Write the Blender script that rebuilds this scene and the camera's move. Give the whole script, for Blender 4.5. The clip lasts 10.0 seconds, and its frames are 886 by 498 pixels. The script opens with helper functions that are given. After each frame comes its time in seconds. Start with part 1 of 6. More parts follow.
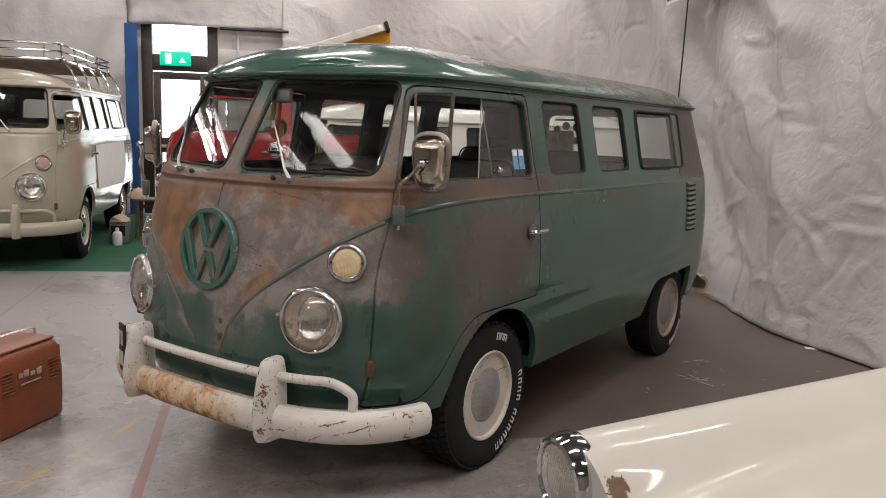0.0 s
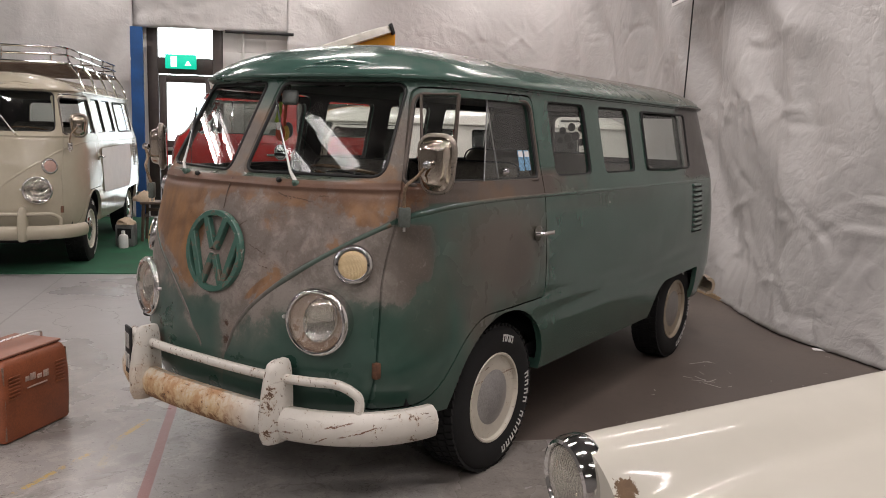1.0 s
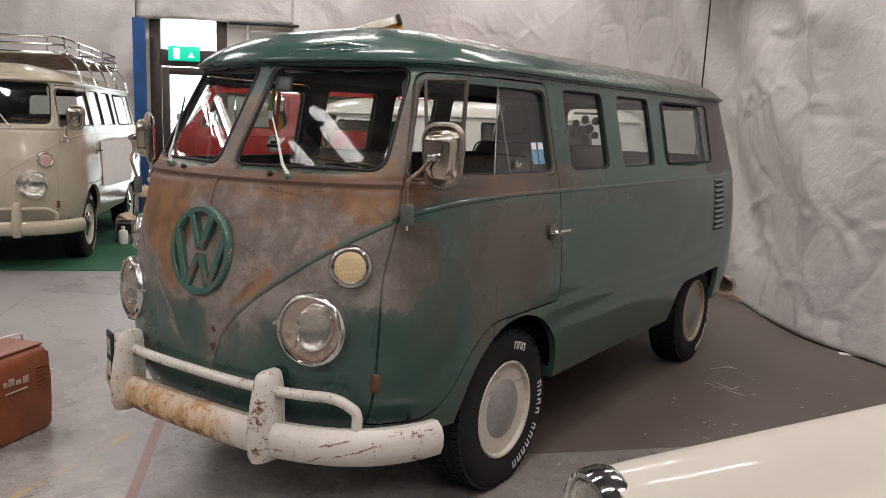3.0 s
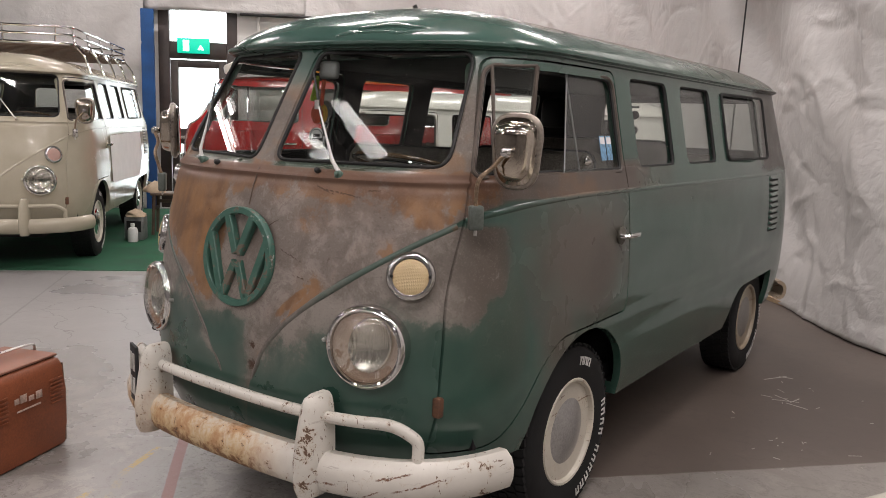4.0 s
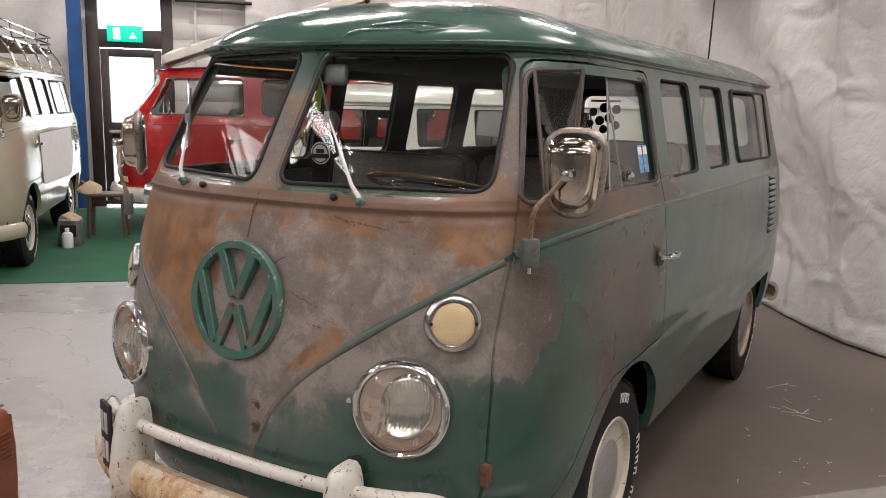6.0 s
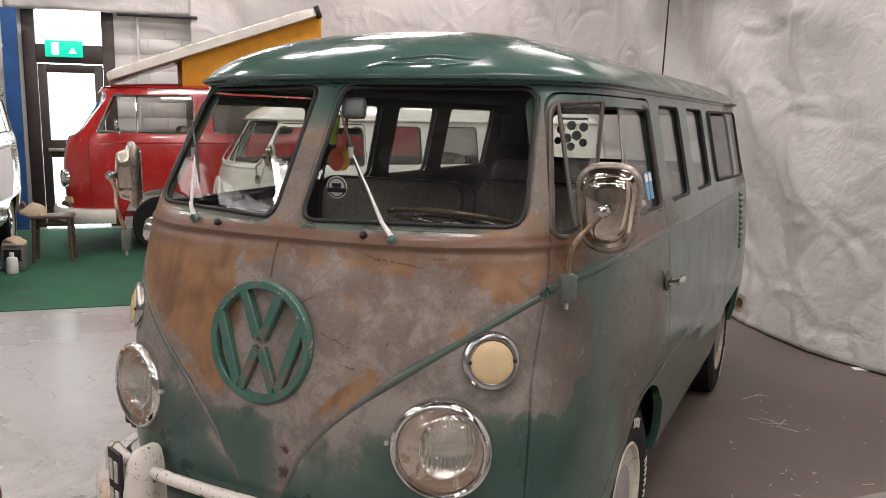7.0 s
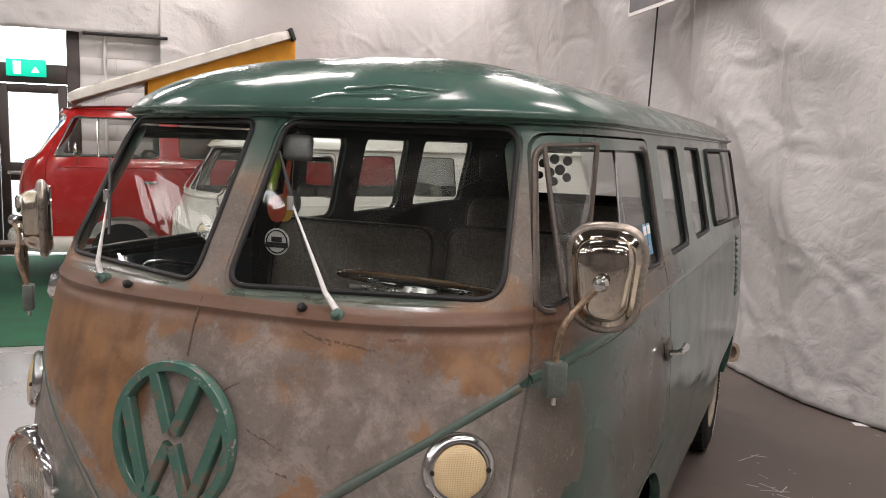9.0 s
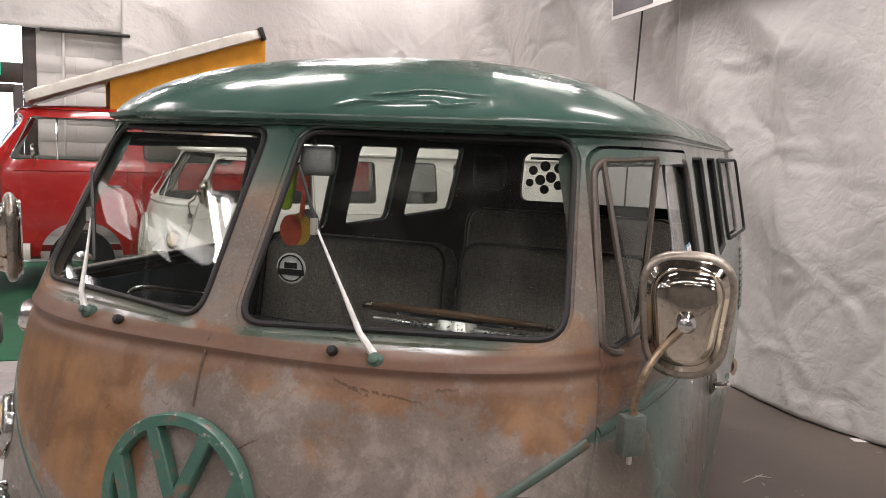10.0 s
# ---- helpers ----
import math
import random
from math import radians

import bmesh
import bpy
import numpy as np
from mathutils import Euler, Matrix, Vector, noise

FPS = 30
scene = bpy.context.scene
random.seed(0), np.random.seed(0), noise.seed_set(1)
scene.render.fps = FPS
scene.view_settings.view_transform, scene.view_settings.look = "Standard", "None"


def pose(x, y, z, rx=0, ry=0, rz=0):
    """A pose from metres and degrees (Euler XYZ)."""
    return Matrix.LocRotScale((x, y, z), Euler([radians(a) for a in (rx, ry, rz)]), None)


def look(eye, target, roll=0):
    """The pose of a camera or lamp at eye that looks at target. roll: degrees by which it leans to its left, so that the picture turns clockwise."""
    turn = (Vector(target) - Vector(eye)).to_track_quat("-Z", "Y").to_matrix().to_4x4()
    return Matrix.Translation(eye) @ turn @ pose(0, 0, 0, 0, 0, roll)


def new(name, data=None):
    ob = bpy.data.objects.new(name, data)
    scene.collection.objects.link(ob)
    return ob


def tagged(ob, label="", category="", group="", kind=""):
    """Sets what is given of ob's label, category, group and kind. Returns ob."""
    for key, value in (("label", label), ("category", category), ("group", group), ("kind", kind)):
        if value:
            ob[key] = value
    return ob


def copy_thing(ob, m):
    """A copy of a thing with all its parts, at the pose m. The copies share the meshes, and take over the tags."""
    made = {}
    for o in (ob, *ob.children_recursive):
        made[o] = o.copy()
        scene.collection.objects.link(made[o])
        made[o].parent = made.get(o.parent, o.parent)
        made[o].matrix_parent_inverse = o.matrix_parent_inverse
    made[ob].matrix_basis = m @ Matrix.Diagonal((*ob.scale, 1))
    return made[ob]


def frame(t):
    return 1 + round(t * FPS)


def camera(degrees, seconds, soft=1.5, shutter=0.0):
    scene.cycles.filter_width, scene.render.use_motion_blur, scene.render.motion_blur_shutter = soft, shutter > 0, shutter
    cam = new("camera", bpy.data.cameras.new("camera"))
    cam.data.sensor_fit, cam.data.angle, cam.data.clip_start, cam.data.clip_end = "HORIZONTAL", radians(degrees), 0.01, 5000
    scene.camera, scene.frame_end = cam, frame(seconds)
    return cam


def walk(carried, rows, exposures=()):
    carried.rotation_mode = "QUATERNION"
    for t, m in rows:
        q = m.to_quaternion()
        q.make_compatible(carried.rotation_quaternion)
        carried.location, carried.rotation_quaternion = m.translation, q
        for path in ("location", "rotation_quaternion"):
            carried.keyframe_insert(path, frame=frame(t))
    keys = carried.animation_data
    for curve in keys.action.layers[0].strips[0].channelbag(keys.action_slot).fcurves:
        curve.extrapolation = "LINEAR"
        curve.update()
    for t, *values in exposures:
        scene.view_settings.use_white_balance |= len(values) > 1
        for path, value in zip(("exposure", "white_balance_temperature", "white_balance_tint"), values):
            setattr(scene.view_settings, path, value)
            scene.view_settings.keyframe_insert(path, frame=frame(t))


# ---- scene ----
cam = camera(57.9, 10.0, soft=0.6)
PATH = [
    (0, (2.549, -2.97, 1.504), (1.429, -1.34, 1.207), 1.9),
    (0.5, (2.549, -2.974, 1.503), (1.424, -1.346, 1.211), 1.7),
    (1, (2.543, -2.967, 1.501), (1.412, -1.344, 1.209), 1.7),
    (1.5, (2.561, -2.989, 1.505), (1.424, -1.371, 1.21), 1.6),
    (2, (2.519, -2.957, 1.495), (1.377, -1.342, 1.197), 1.7),
    (3.5, (2.256, -2.646, 1.471), (1.107, -1.039, 1.162), 1.8),
    (4, (2.038, -2.608, 1.46), (0.889, -1.002, 1.145), 1.9),
    (4.5, (1.855, -2.606, 1.475), (0.779, -0.951, 1.153), 2.5),
    (5, (1.77, -2.561, 1.5), (0.713, -0.895, 1.172), 2.7),
    (5.5, (1.676, -2.454, 1.521), (0.632, -0.784, 1.175), 2.4),
    (5.7, (1.637, -2.427, 1.518), (0.595, -0.756, 1.171), 1.9),
    (6.8, (1.378, -2.532, 1.593), (0.497, -0.768, 1.26), 0.8),
    (7, (1.338, -2.534, 1.593), (0.464, -0.763, 1.272), 0.9),
    (7.5, (1.29, -2.525, 1.602), (0.436, -0.742, 1.295), 1.2),
    (8, (1.293, -2.398, 1.609), (0.457, -0.604, 1.319), 1.7),
    (8.5, (1.278, -2.227, 1.629), (0.452, -0.427, 1.351), 1.9),
    (9, (1.195, -2.15, 1.638), (0.362, -0.351, 1.378), 1.8),
    (9.5, (1.046, -2.091, 1.66), (0.242, -0.276, 1.416), 1.8),
    (10, (0.941, -1.999, 1.655), (0.197, -0.16, 1.404), 2.2),
]
walk(cam, [(t, look(eye, target, roll)) for t, eye, target, roll in PATH], exposures=[(0, 0.22), (3.5, 0.32), (7.0, 0.57), (8.0, 0.48), (8.5, 0.55), (9.5, 0.58), (10.0, 0.66)])

# ==== place ====
# light: fluorescent battens under the ceiling, daylight behind the glazed door
world = bpy.data.worlds.new("hall_world")
scene.world = world
world.use_nodes = True
world.node_tree.nodes["Background"].inputs[0].default_value = (0.9, 0.93, 1.0, 1)
world.node_tree.nodes["Background"].inputs[1].default_value = 0.15
BATTEN_WATTS = 34.0
SKY_GLOW = 3.0


# ---- material helpers ----
class Graph:
    """Small helper to write shader arithmetic in lines."""

    def __init__(self, name):
        self.mat = bpy.data.materials.new(name)
        self.mat.use_nodes = True
        self.tree = self.mat.node_tree
        self.bsdf = self.tree.nodes["Principled BSDF"]
        self.coord = self.tree.nodes.new("ShaderNodeTexCoord").outputs["Object"]

    def put(self, socket, value):
        if isinstance(value, bpy.types.NodeSocket):
            self.tree.links.new(value, socket)
        elif isinstance(value, (tuple, list)):
            socket.default_value = (*value, 1.0) if len(value) == 3 and socket.type == "RGBA" else value
        else:
            socket.default_value = value

    def math(self, op, a, b=0.0, clamp=False):
        n = self.tree.nodes.new("ShaderNodeMath")
        n.operation, n.use_clamp = op, clamp
        self.put(n.inputs[0], a), self.put(n.inputs[1], b)
        return n.outputs[0]

    def add(self, a, b):
        return self.math("ADD", a, b)

    def sub(self, a, b):
        return self.math("SUBTRACT", a, b)

    def mul(self, a, b):
        return self.math("MULTIPLY", a, b)

    def lo(self, a, b):
        return self.math("MINIMUM", a, b)

    def hi(self, a, b):
        return self.math("MAXIMUM", a, b)

    def ramp(self, v, a, b, c=0.0, d=1.0):
        n = self.tree.nodes.new("ShaderNodeMapRange")
        n.interpolation_type = "SMOOTHSTEP"
        for s, x in zip(n.inputs, (v, a, b, c, d)):
            self.put(s, x)
        return n.outputs[0]

    def split(self, v=None):
        n = self.tree.nodes.new("ShaderNodeSeparateXYZ")
        self.put(n.inputs[0], v or self.coord)
        return n.outputs

    def scaled(self, s, v=None):
        n = self.tree.nodes.new("ShaderNodeMapping")
        self.put(n.inputs["Vector"], v or self.coord)
        n.inputs["Scale"].default_value = s
        return n.outputs[0]

    def noise(self, scale, detail=4.0, rough=0.55, v=None, warp=0.0):
        n = self.tree.nodes.new("ShaderNodeTexNoise")
        self.put(n.inputs["Vector"], v or self.coord)
        n.inputs["Scale"].default_value, n.inputs["Detail"].default_value = scale, detail
        n.inputs["Roughness"].default_value, n.inputs["Distortion"].default_value = rough, warp
        return n.outputs["Fac"]

    def mix(self, f, a, b):
        n = self.tree.nodes.new("ShaderNodeMix")
        n.data_type = "RGBA"
        self.put(n.inputs[0], f), self.put(n.inputs[6], a), self.put(n.inputs[7], b)
        return n.outputs[2]

    def vee(self, ax):
        """Height of the V crease at this distance from the middle of the nose."""
        return self.add(self.add(self.mul(ax, 0.68), 0.686), self.mul(self.math("EXPONENT", self.mul(ax, -1 / 0.078)), -0.36))

    def bump(self, height, strength=0.3, distance=0.01):
        n = self.tree.nodes.new("ShaderNodeBump")
        n.inputs["Strength"].default_value, n.inputs["Distance"].default_value = strength, distance
        self.put(n.inputs["Height"], height)
        self.put(self.bsdf.inputs["Normal"], n.outputs[0])

    def set(self, **values):
        for k, v in values.items():
            self.put(self.bsdf.inputs[k.replace("_", " ")], v)
        return self.mat


def plain(name, colour, rough=0.5, metal=0.0, vary=0.25, scale=8.0, bump=0.0, coat=0.0, grain=120.0):
    """A surface of one colour with mottling at two scales."""
    g = Graph(name)
    n = g.add(g.mul(g.noise(scale, 5), 0.6), g.mul(g.noise(grain, 2), 0.4))
    c = g.mix(g.ramp(n, 0.3, 0.7), tuple(v * (1 - vary) for v in colour), tuple(min(1, v * (1 + vary)) for v in colour))
    g.set(Base_Color=c, Roughness=g.ramp(n, 0.3, 0.7, max(0, rough - 0.08), min(1, rough + 0.08)), Metallic=metal, Coat_Weight=coat)
    if bump:
        g.bump(n, bump, 0.004)
    return g.mat


def glow(name, colour, strength):
    g = Graph(name)
    return g.set(Base_Color=colour, Emission_Color=colour, Emission_Strength=strength)


def clear_glass(name, tint=(1, 1, 1), rough=0.0, sheen=0.05):
    g = Graph(name)
    t = g.tree.nodes.new("ShaderNodeBsdfTransparent")
    t.inputs[0].default_value = (*tint, 1)
    s = g.tree.nodes.new("ShaderNodeBsdfGlossy")
    s.inputs["Roughness"].default_value = rough
    lw = g.tree.nodes.new("ShaderNodeLayerWeight")
    lw.inputs["Blend"].default_value = 0.5
    gloss = g.add(g.mul(g.math("POWER", lw.outputs["Facing"], 5.0), 0.9), sheen)
    m = g.tree.nodes.new("ShaderNodeMixShader")
    dust = g.tree.nodes.new("ShaderNodeBsdfDiffuse")
    dust.inputs[0].default_value = (0.6, 0.58, 0.55, 1)
    m2 = g.tree.nodes.new("ShaderNodeMixShader")
    g.put(m.inputs[0], gloss), g.put(m.inputs[1], t.outputs[0]), g.put(m.inputs[2], s.outputs[0])
    d = g.ramp(g.noise(6, 6, 0.7, warp=0.6), 0.45, 0.8, 0.002, 0.018)
    g.put(m2.inputs[0], d), g.put(m2.inputs[1], m.outputs[0]), g.put(m2.inputs[2], dust.outputs[0])
    g.put(g.tree.nodes["Material Output"].inputs[0], m2.outputs[0])
    return g.mat


def patina():
    """Old green paint worn to grey-brown primer with orange rust, laid out over the van's own axes."""
    g = Graph("patina_paint")
    x, y, z = g.split()
    ax = g.math("ABSOLUTE", x)
    n1, n2, n3 = g.noise(2.3, 4, 0.5, warp=0.4), g.noise(7, 5, 0.5, warp=0.4), g.noise(60, 4, 0.7)
    wob = g.add(g.mul(g.sub(n1, 0.5), 0.9), g.mul(g.sub(n2, 0.5), 0.5))
    streak = g.noise(3, 4, 0.55, v=g.scaled((5, 5, 0.9)), warp=0.3)
    # nose: the field above the V
    front = g.ramp(y, -0.42, -0.55)
    above = g.sub(z, g.vee(ax))
    field = g.mul(g.ramp(g.add(above, g.mul(wob, 0.04)), 0.0, 0.02), g.ramp(z, 1.34, 1.29))
    low = g.ramp(g.add(z, g.mul(wob, 0.28)), 0.76, 0.86)
    right_low = g.ramp(x, -0.02, 0.10)
    field = g.mul(field, g.hi(low, g.mul(right_low, 0.85)))
    cheek = g.mul(g.ramp(g.add(g.sub(z, g.mul(ax, 0.30)), g.mul(wob, 0.45)), 0.60, 0.78), g.ramp(above, 0.02, -0.01))
    cheek = g.mul(cheek, g.ramp(z, 1.17, 1.13))
    nose = g.mul(front, g.hi(field, g.mul(cheek, 0.8)))
    screen = g.mul(g.ramp(y, -0.30, -0.40), g.mul(g.ramp(z, 1.27, 1.30), g.ramp(g.add(z, g.mul(wob, 0.12)), 1.66, 1.50)))
    # doors and sides
    side = g.ramp(ax, 0.66, 0.70)
    strip = g.mul(g.mul(g.ramp(z, 1.215, 1.23), g.ramp(z, 1.36, 1.31)), g.ramp(g.add(y, g.mul(wob, 1.4)), 1.0, 0.2))

    def blob(cy, cz, ry, rz):
        dy, dz = g.mul(g.sub(y, cy), 1 / ry), g.mul(g.sub(z, cz), 1 / rz)
        r = g.math("SQRT", g.add(g.mul(dy, dy), g.mul(dz, dz)))
        return g.ramp(g.add(r, g.mul(wob, 0.8)), 1.35, 0.35)

    doorpatch = g.hi(blob(-0.03, 1.00, 0.44, 0.28), g.hi(g.mul(blob(-0.22, 0.80, 0.16, 0.24), 0.8), g.mul(blob(-0.52, 0.86, 0.12, 0.26), 0.45)))
    doorpatch = g.mul(doorpatch, g.ramp(y, 0.37, 0.33))
    quarter = g.mul(g.ramp(g.add(y, g.mul(wob, 0.15)), 2.22, 2.36), g.ramp(g.add(z, g.mul(wob, 0.06)), 1.20, 1.26))
    sides = g.mul(side, g.hi(g.mul(strip, 0.9), g.hi(g.mul(doorpatch, 0.85), g.mul(blob(1.1, 1.17, 0.9, 0.06), 0.25))))
    top = g.ramp(z, 1.70, 1.73)
    rise = g.ramp(g.add(z, g.add(g.mul(wob, 0.05), g.mul(g.sub(n3, 0.5), 0.02))), 1.770, 1.815)
    worn = g.mul(g.ramp(g.add(y, g.mul(wob, 0.7)), -0.50, 0.0), g.hi(rise, g.ramp(g.add(y, g.mul(wob, 0.8)), 0.3, 2.4, 0.15, 0.75)))
    roofpatch = g.mul(top, g.hi(g.mul(worn, 0.8), g.mul(g.ramp(n2, 0.57, 0.66), 0.12)))
    roofpatch = g.mul(roofpatch, g.ramp(n2, 0.30, 0.52, 0.55, 1.0))
    corner = g.mul(quarter, g.ramp(z, 1.72, 1.70))
    primer = g.hi(g.hi(nose, screen), g.hi(g.hi(sides, g.mul(corner, 0.95)), roofpatch))
    # rust
    upper = g.mul(g.ramp(g.add(z, g.mul(wob, 0.20)), 1.12, 1.24), g.ramp(x, -0.1, 0.1, 1.0, 0.75))
    leftr = g.mul(g.ramp(g.add(x, g.mul(wob, 0.34)), -0.04, -0.24), g.ramp(g.add(above, g.mul(wob, 0.2)), 0.0, 0.10))
    edge = g.mul(g.ramp(g.add(above, g.mul(wob, 0.10)), 0.16, 0.02), g.ramp(n2, 0.45, 0.62))

    def bloom(cx, cz, rx, rz, turned=0.0):
        dx, dz = g.sub(x, cx), g.sub(z, cz)
        ca, sa = math.cos(turned), math.sin(turned)
        u, v = g.add(g.mul(dx, ca), g.mul(dz, sa)), g.sub(g.mul(dz, ca), g.mul(dx, sa))
        u, v = g.mul(u, 1 / rx), g.mul(v, 1 / rz)
        r = g.math("SQRT", g.add(g.mul(u, u), g.mul(v, v)))
        return g.ramp(g.add(r, g.add(g.mul(wob, 1.0), g.mul(g.sub(n3, 0.5), 0.5))), 1.15, 0.35)

    blooms = g.hi(g.hi(bloom(0.62, 1.165, 0.07, 0.045), bloom(0.25, 0.895, 0.13, 0.024, 0.72)), g.hi(g.mul(bloom(0.29, 1.15, 0.11, 0.07), 0.55), g.hi(g.mul(bloom(0.26, 0.96, 0.035, 0.07), 0.35), g.mul(bloom(0.12, 0.92, 0.03, 0.05), 0.4))))
    leftr = g.hi(leftr, g.mul(blooms, 0.75))
    rust = g.mul(g.hi(g.mul(upper, g.ramp(n1, 0.26, 0.50, 0.6, 1.0)), g.hi(leftr, g.mul(edge, 0.8))), g.mul(field, front))
    rust = g.mul(rust, g.ramp(streak, 0.28, 0.62, 0.72, 1.0))
    crisp = g.add(rust, g.add(g.mul(g.sub(n3, 0.5), 0.5), g.mul(g.sub(g.noise(18, 5, 0.65, warp=0.5), 0.5), 0.8)))
    rust = g.add(g.mul(rust, 0.40), g.mul(g.ramp(crisp, 0.34, 0.56), g.mul(g.ramp(rust, 0.08, 0.3), 0.60)))
    band = g.mul(g.mul(front, field), g.ramp(g.add(z, g.mul(wob, 0.07)), 1.205, 1.25))
    srust = g.mul(g.mul(side, strip), g.ramp(n2, 0.48, 0.66, 0.0, 0.22))
    rust = g.hi(rust, g.hi(srust, g.mul(screen, g.ramp(n2, 0.52, 0.68, 0.0, 0.42))))
    green = g.mix(g.ramp(n2, 0.3, 0.7), (0.026, 0.064, 0.049), (0.038, 0.083, 0.065))
    green = g.mix(g.mul(g.ramp(n1, 0.45, 0.75), 0.25), green, (0.06, 0.108, 0.085))
    green = g.mix(g.mul(top, 0.8), green, g.mix(n2, (0.042, 0.088, 0.073), (0.066, 0.120, 0.102)))
    flake = g.add(g.mul(n2, 0.6), g.mul(g.noise(15, 6, 0.68, warp=0.9), 0.5))
    prim = g.mix(g.ramp(g.add(n2, g.mul(g.sub(n3, 0.5), 0.25)), 0.42, 0.58), (0.185, 0.158, 0.140), (0.255, 0.222, 0.200))
    prim = g.mix(g.mul(g.ramp(flake, 0.55, 0.60), 0.40), prim, (0.305, 0.272, 0.243))
    prim = g.mix(g.mul(screen, 0.7), prim, g.mix(n2, (0.095, 0.084, 0.071), (0.165, 0.143, 0.120)))
    prim = g.mix(g.mul(g.ramp(n3, 0.55, 0.75), 0.5), prim, (0.34, 0.30, 0.265))
    orange = g.mix(g.ramp(g.add(g.mul(streak, 0.5), g.mul(n2, 0.6)), 0.38, 0.72), (0.140, 0.062, 0.022), (0.300, 0.142, 0.044))
    orange = g.mix(g.mul(g.ramp(n3, 0.52, 0.72), 0.30), orange, (0.30, 0.155, 0.06))
    orange = g.mix(g.mul(band, 0.75), orange, g.mix(n2, (0.080, 0.036, 0.024), (0.165, 0.078, 0.042)))
    brown = g.mix(g.ramp(n1, 0.3, 0.7), (0.090, 0.068, 0.058), (0.125, 0.098, 0.084))
    prim = g.mix(g.mul(side, g.ramp(y, -0.72, -0.58)), prim, brown)
    prim = g.mix(corner, prim, g.mix(n2, (0.062, 0.054, 0.049), (0.092, 0.080, 0.072)))
    prim = g.mix(g.mul(top, 0.8), prim, g.mix(n2, (0.105, 0.080, 0.070), (0.175, 0.138, 0.120)))
    lichen = g.ramp(g.add(g.mul(g.noise(11, 7, 0.72, warp=0.7), 0.75), g.mul(n3, 0.25)), 0.50, 0.535)
    prim = g.mix(g.mul(lichen, g.mul(front, 0.38)), prim, (0.135, 0.110, 0.094))
    pale = g.ramp(g.noise(23, 6, 0.75, warp=0.4), 0.60, 0.635)
    prim = g.mix(g.mul(pale, g.mul(front, 0.40)), prim, (0.30, 0.268, 0.238))
    rub = g.noise(8, 5, 0.7, v=g.scaled((1.0, 1.0, 0.22)), warp=0.2)
    edged = g.add(primer, g.add(g.mul(g.sub(n3, 0.5), 0.55), g.mul(g.sub(rub, 0.5), 0.5)))
    flaked = g.add(g.mul(primer, 0.55), g.mul(g.mul(g.ramp(edged, 0.38, 0.62), g.ramp(primer, 0.06, 0.3)), 0.45))
    keep = front
    primer = g.add(g.mul(flaked, keep), g.mul(primer, g.sub(1.0, keep)))
    # green paint left on the ledge at the foot of the windscreens
    ledge = g.mul(g.mul(g.ramp(g.add(z, g.mul(wob, 0.006)), 1.297, 1.301), g.ramp(z, 1.318, 1.312)), g.mul(g.ramp(g.add(ax, g.mul(wob, 0.12)), 0.60, 0.46), g.mul(g.ramp(ax, 0.03, 0.06), g.ramp(y, -0.5, -0.6))))
    bare = g.sub(1.0, g.mul(ledge, 0.75))
    primer, rust = g.mul(primer, bare), g.mul(rust, bare)
    grit = g.noise(170, 3, 0.75)
    prim = g.mix(g.mul(g.ramp(grit, 0.56, 0.66), 0.30), prim, (0.29, 0.262, 0.235))
    prim = g.mix(g.mul(g.ramp(grit, 0.44, 0.34), 0.28), prim, (0.085, 0.070, 0.060))
    c = g.mix(primer, green, prim)
    c = g.mix(g.mul(rust, 0.78), c, orange)
    c = g.mix(g.mul(g.mul(g.mul(front, g.ramp(g.add(z, g.mul(wob, 0.02)), 1.252, 1.266)), g.mul(g.ramp(z, 1.304, 1.296), bare)), g.ramp(n2, 0.35, 0.6, 0.35, 0.7)), c, g.mix(n2, (0.085, 0.046, 0.034), (0.130, 0.078, 0.056)))
    # scratches and pits on the nose
    for cx, cz, half, slope in ((0.36, 1.232, 0.075, -0.14), (0.30, 1.238, 0.04, -0.3), (0.22, 1.03, 0.05, -0.35), (0.27, 0.965, 0.04, -0.2), (0.12, 1.12, 0.03, 0.6), (0.46, 1.245, 0.02, 0.1)):
        along, offl = g.math("ABSOLUTE", g.sub(x, cx)), g.math("ABSOLUTE", g.sub(g.sub(z, cz), g.add(g.mul(g.sub(x, cx), slope), g.mul(g.sub(n3, 0.5), 0.02))))
        cut = g.mul(g.mul(g.ramp(along, half, half * 0.7), g.ramp(offl, 0.0032, 0.001)), g.mul(front, g.ramp(n3, 0.40, 0.52)))
        c = g.mix(g.mul(cut, 0.75), c, (0.07, 0.042, 0.028))
    for cx, cz, rad in ((0.088, 0.728, 0.014), (0.078, 0.655, 0.022)):
        px, pz = g.sub(x, cx), g.sub(z, cz)
        pit = g.math("SQRT", g.add(g.mul(px, px), g.mul(pz, pz)))
        c = g.mix(g.mul(g.mul(g.ramp(g.add(pit, g.add(g.mul(g.sub(n3, 0.5), 0.05), g.mul(g.sub(n2, 0.5), 0.06))), rad, rad * 0.3), front), 0.9), c, (0.06, 0.03, 0.018))
    fleck = g.mul(g.ramp(g.noise(40, 3, 0.6, warp=0.6), 0.70, 0.76), g.hi(nose, rust))
    c = g.mix(g.mul(fleck, 0.5), c, (0.09, 0.05, 0.03))
    rough = g.add(g.mul(g.hi(primer, rust), 0.16), g.ramp(n2, 0.3, 0.7, 0.25, 0.36))
    rough = g.sub(rough, g.mul(g.mul(top, g.sub(1.0, roofpatch)), 0.17))
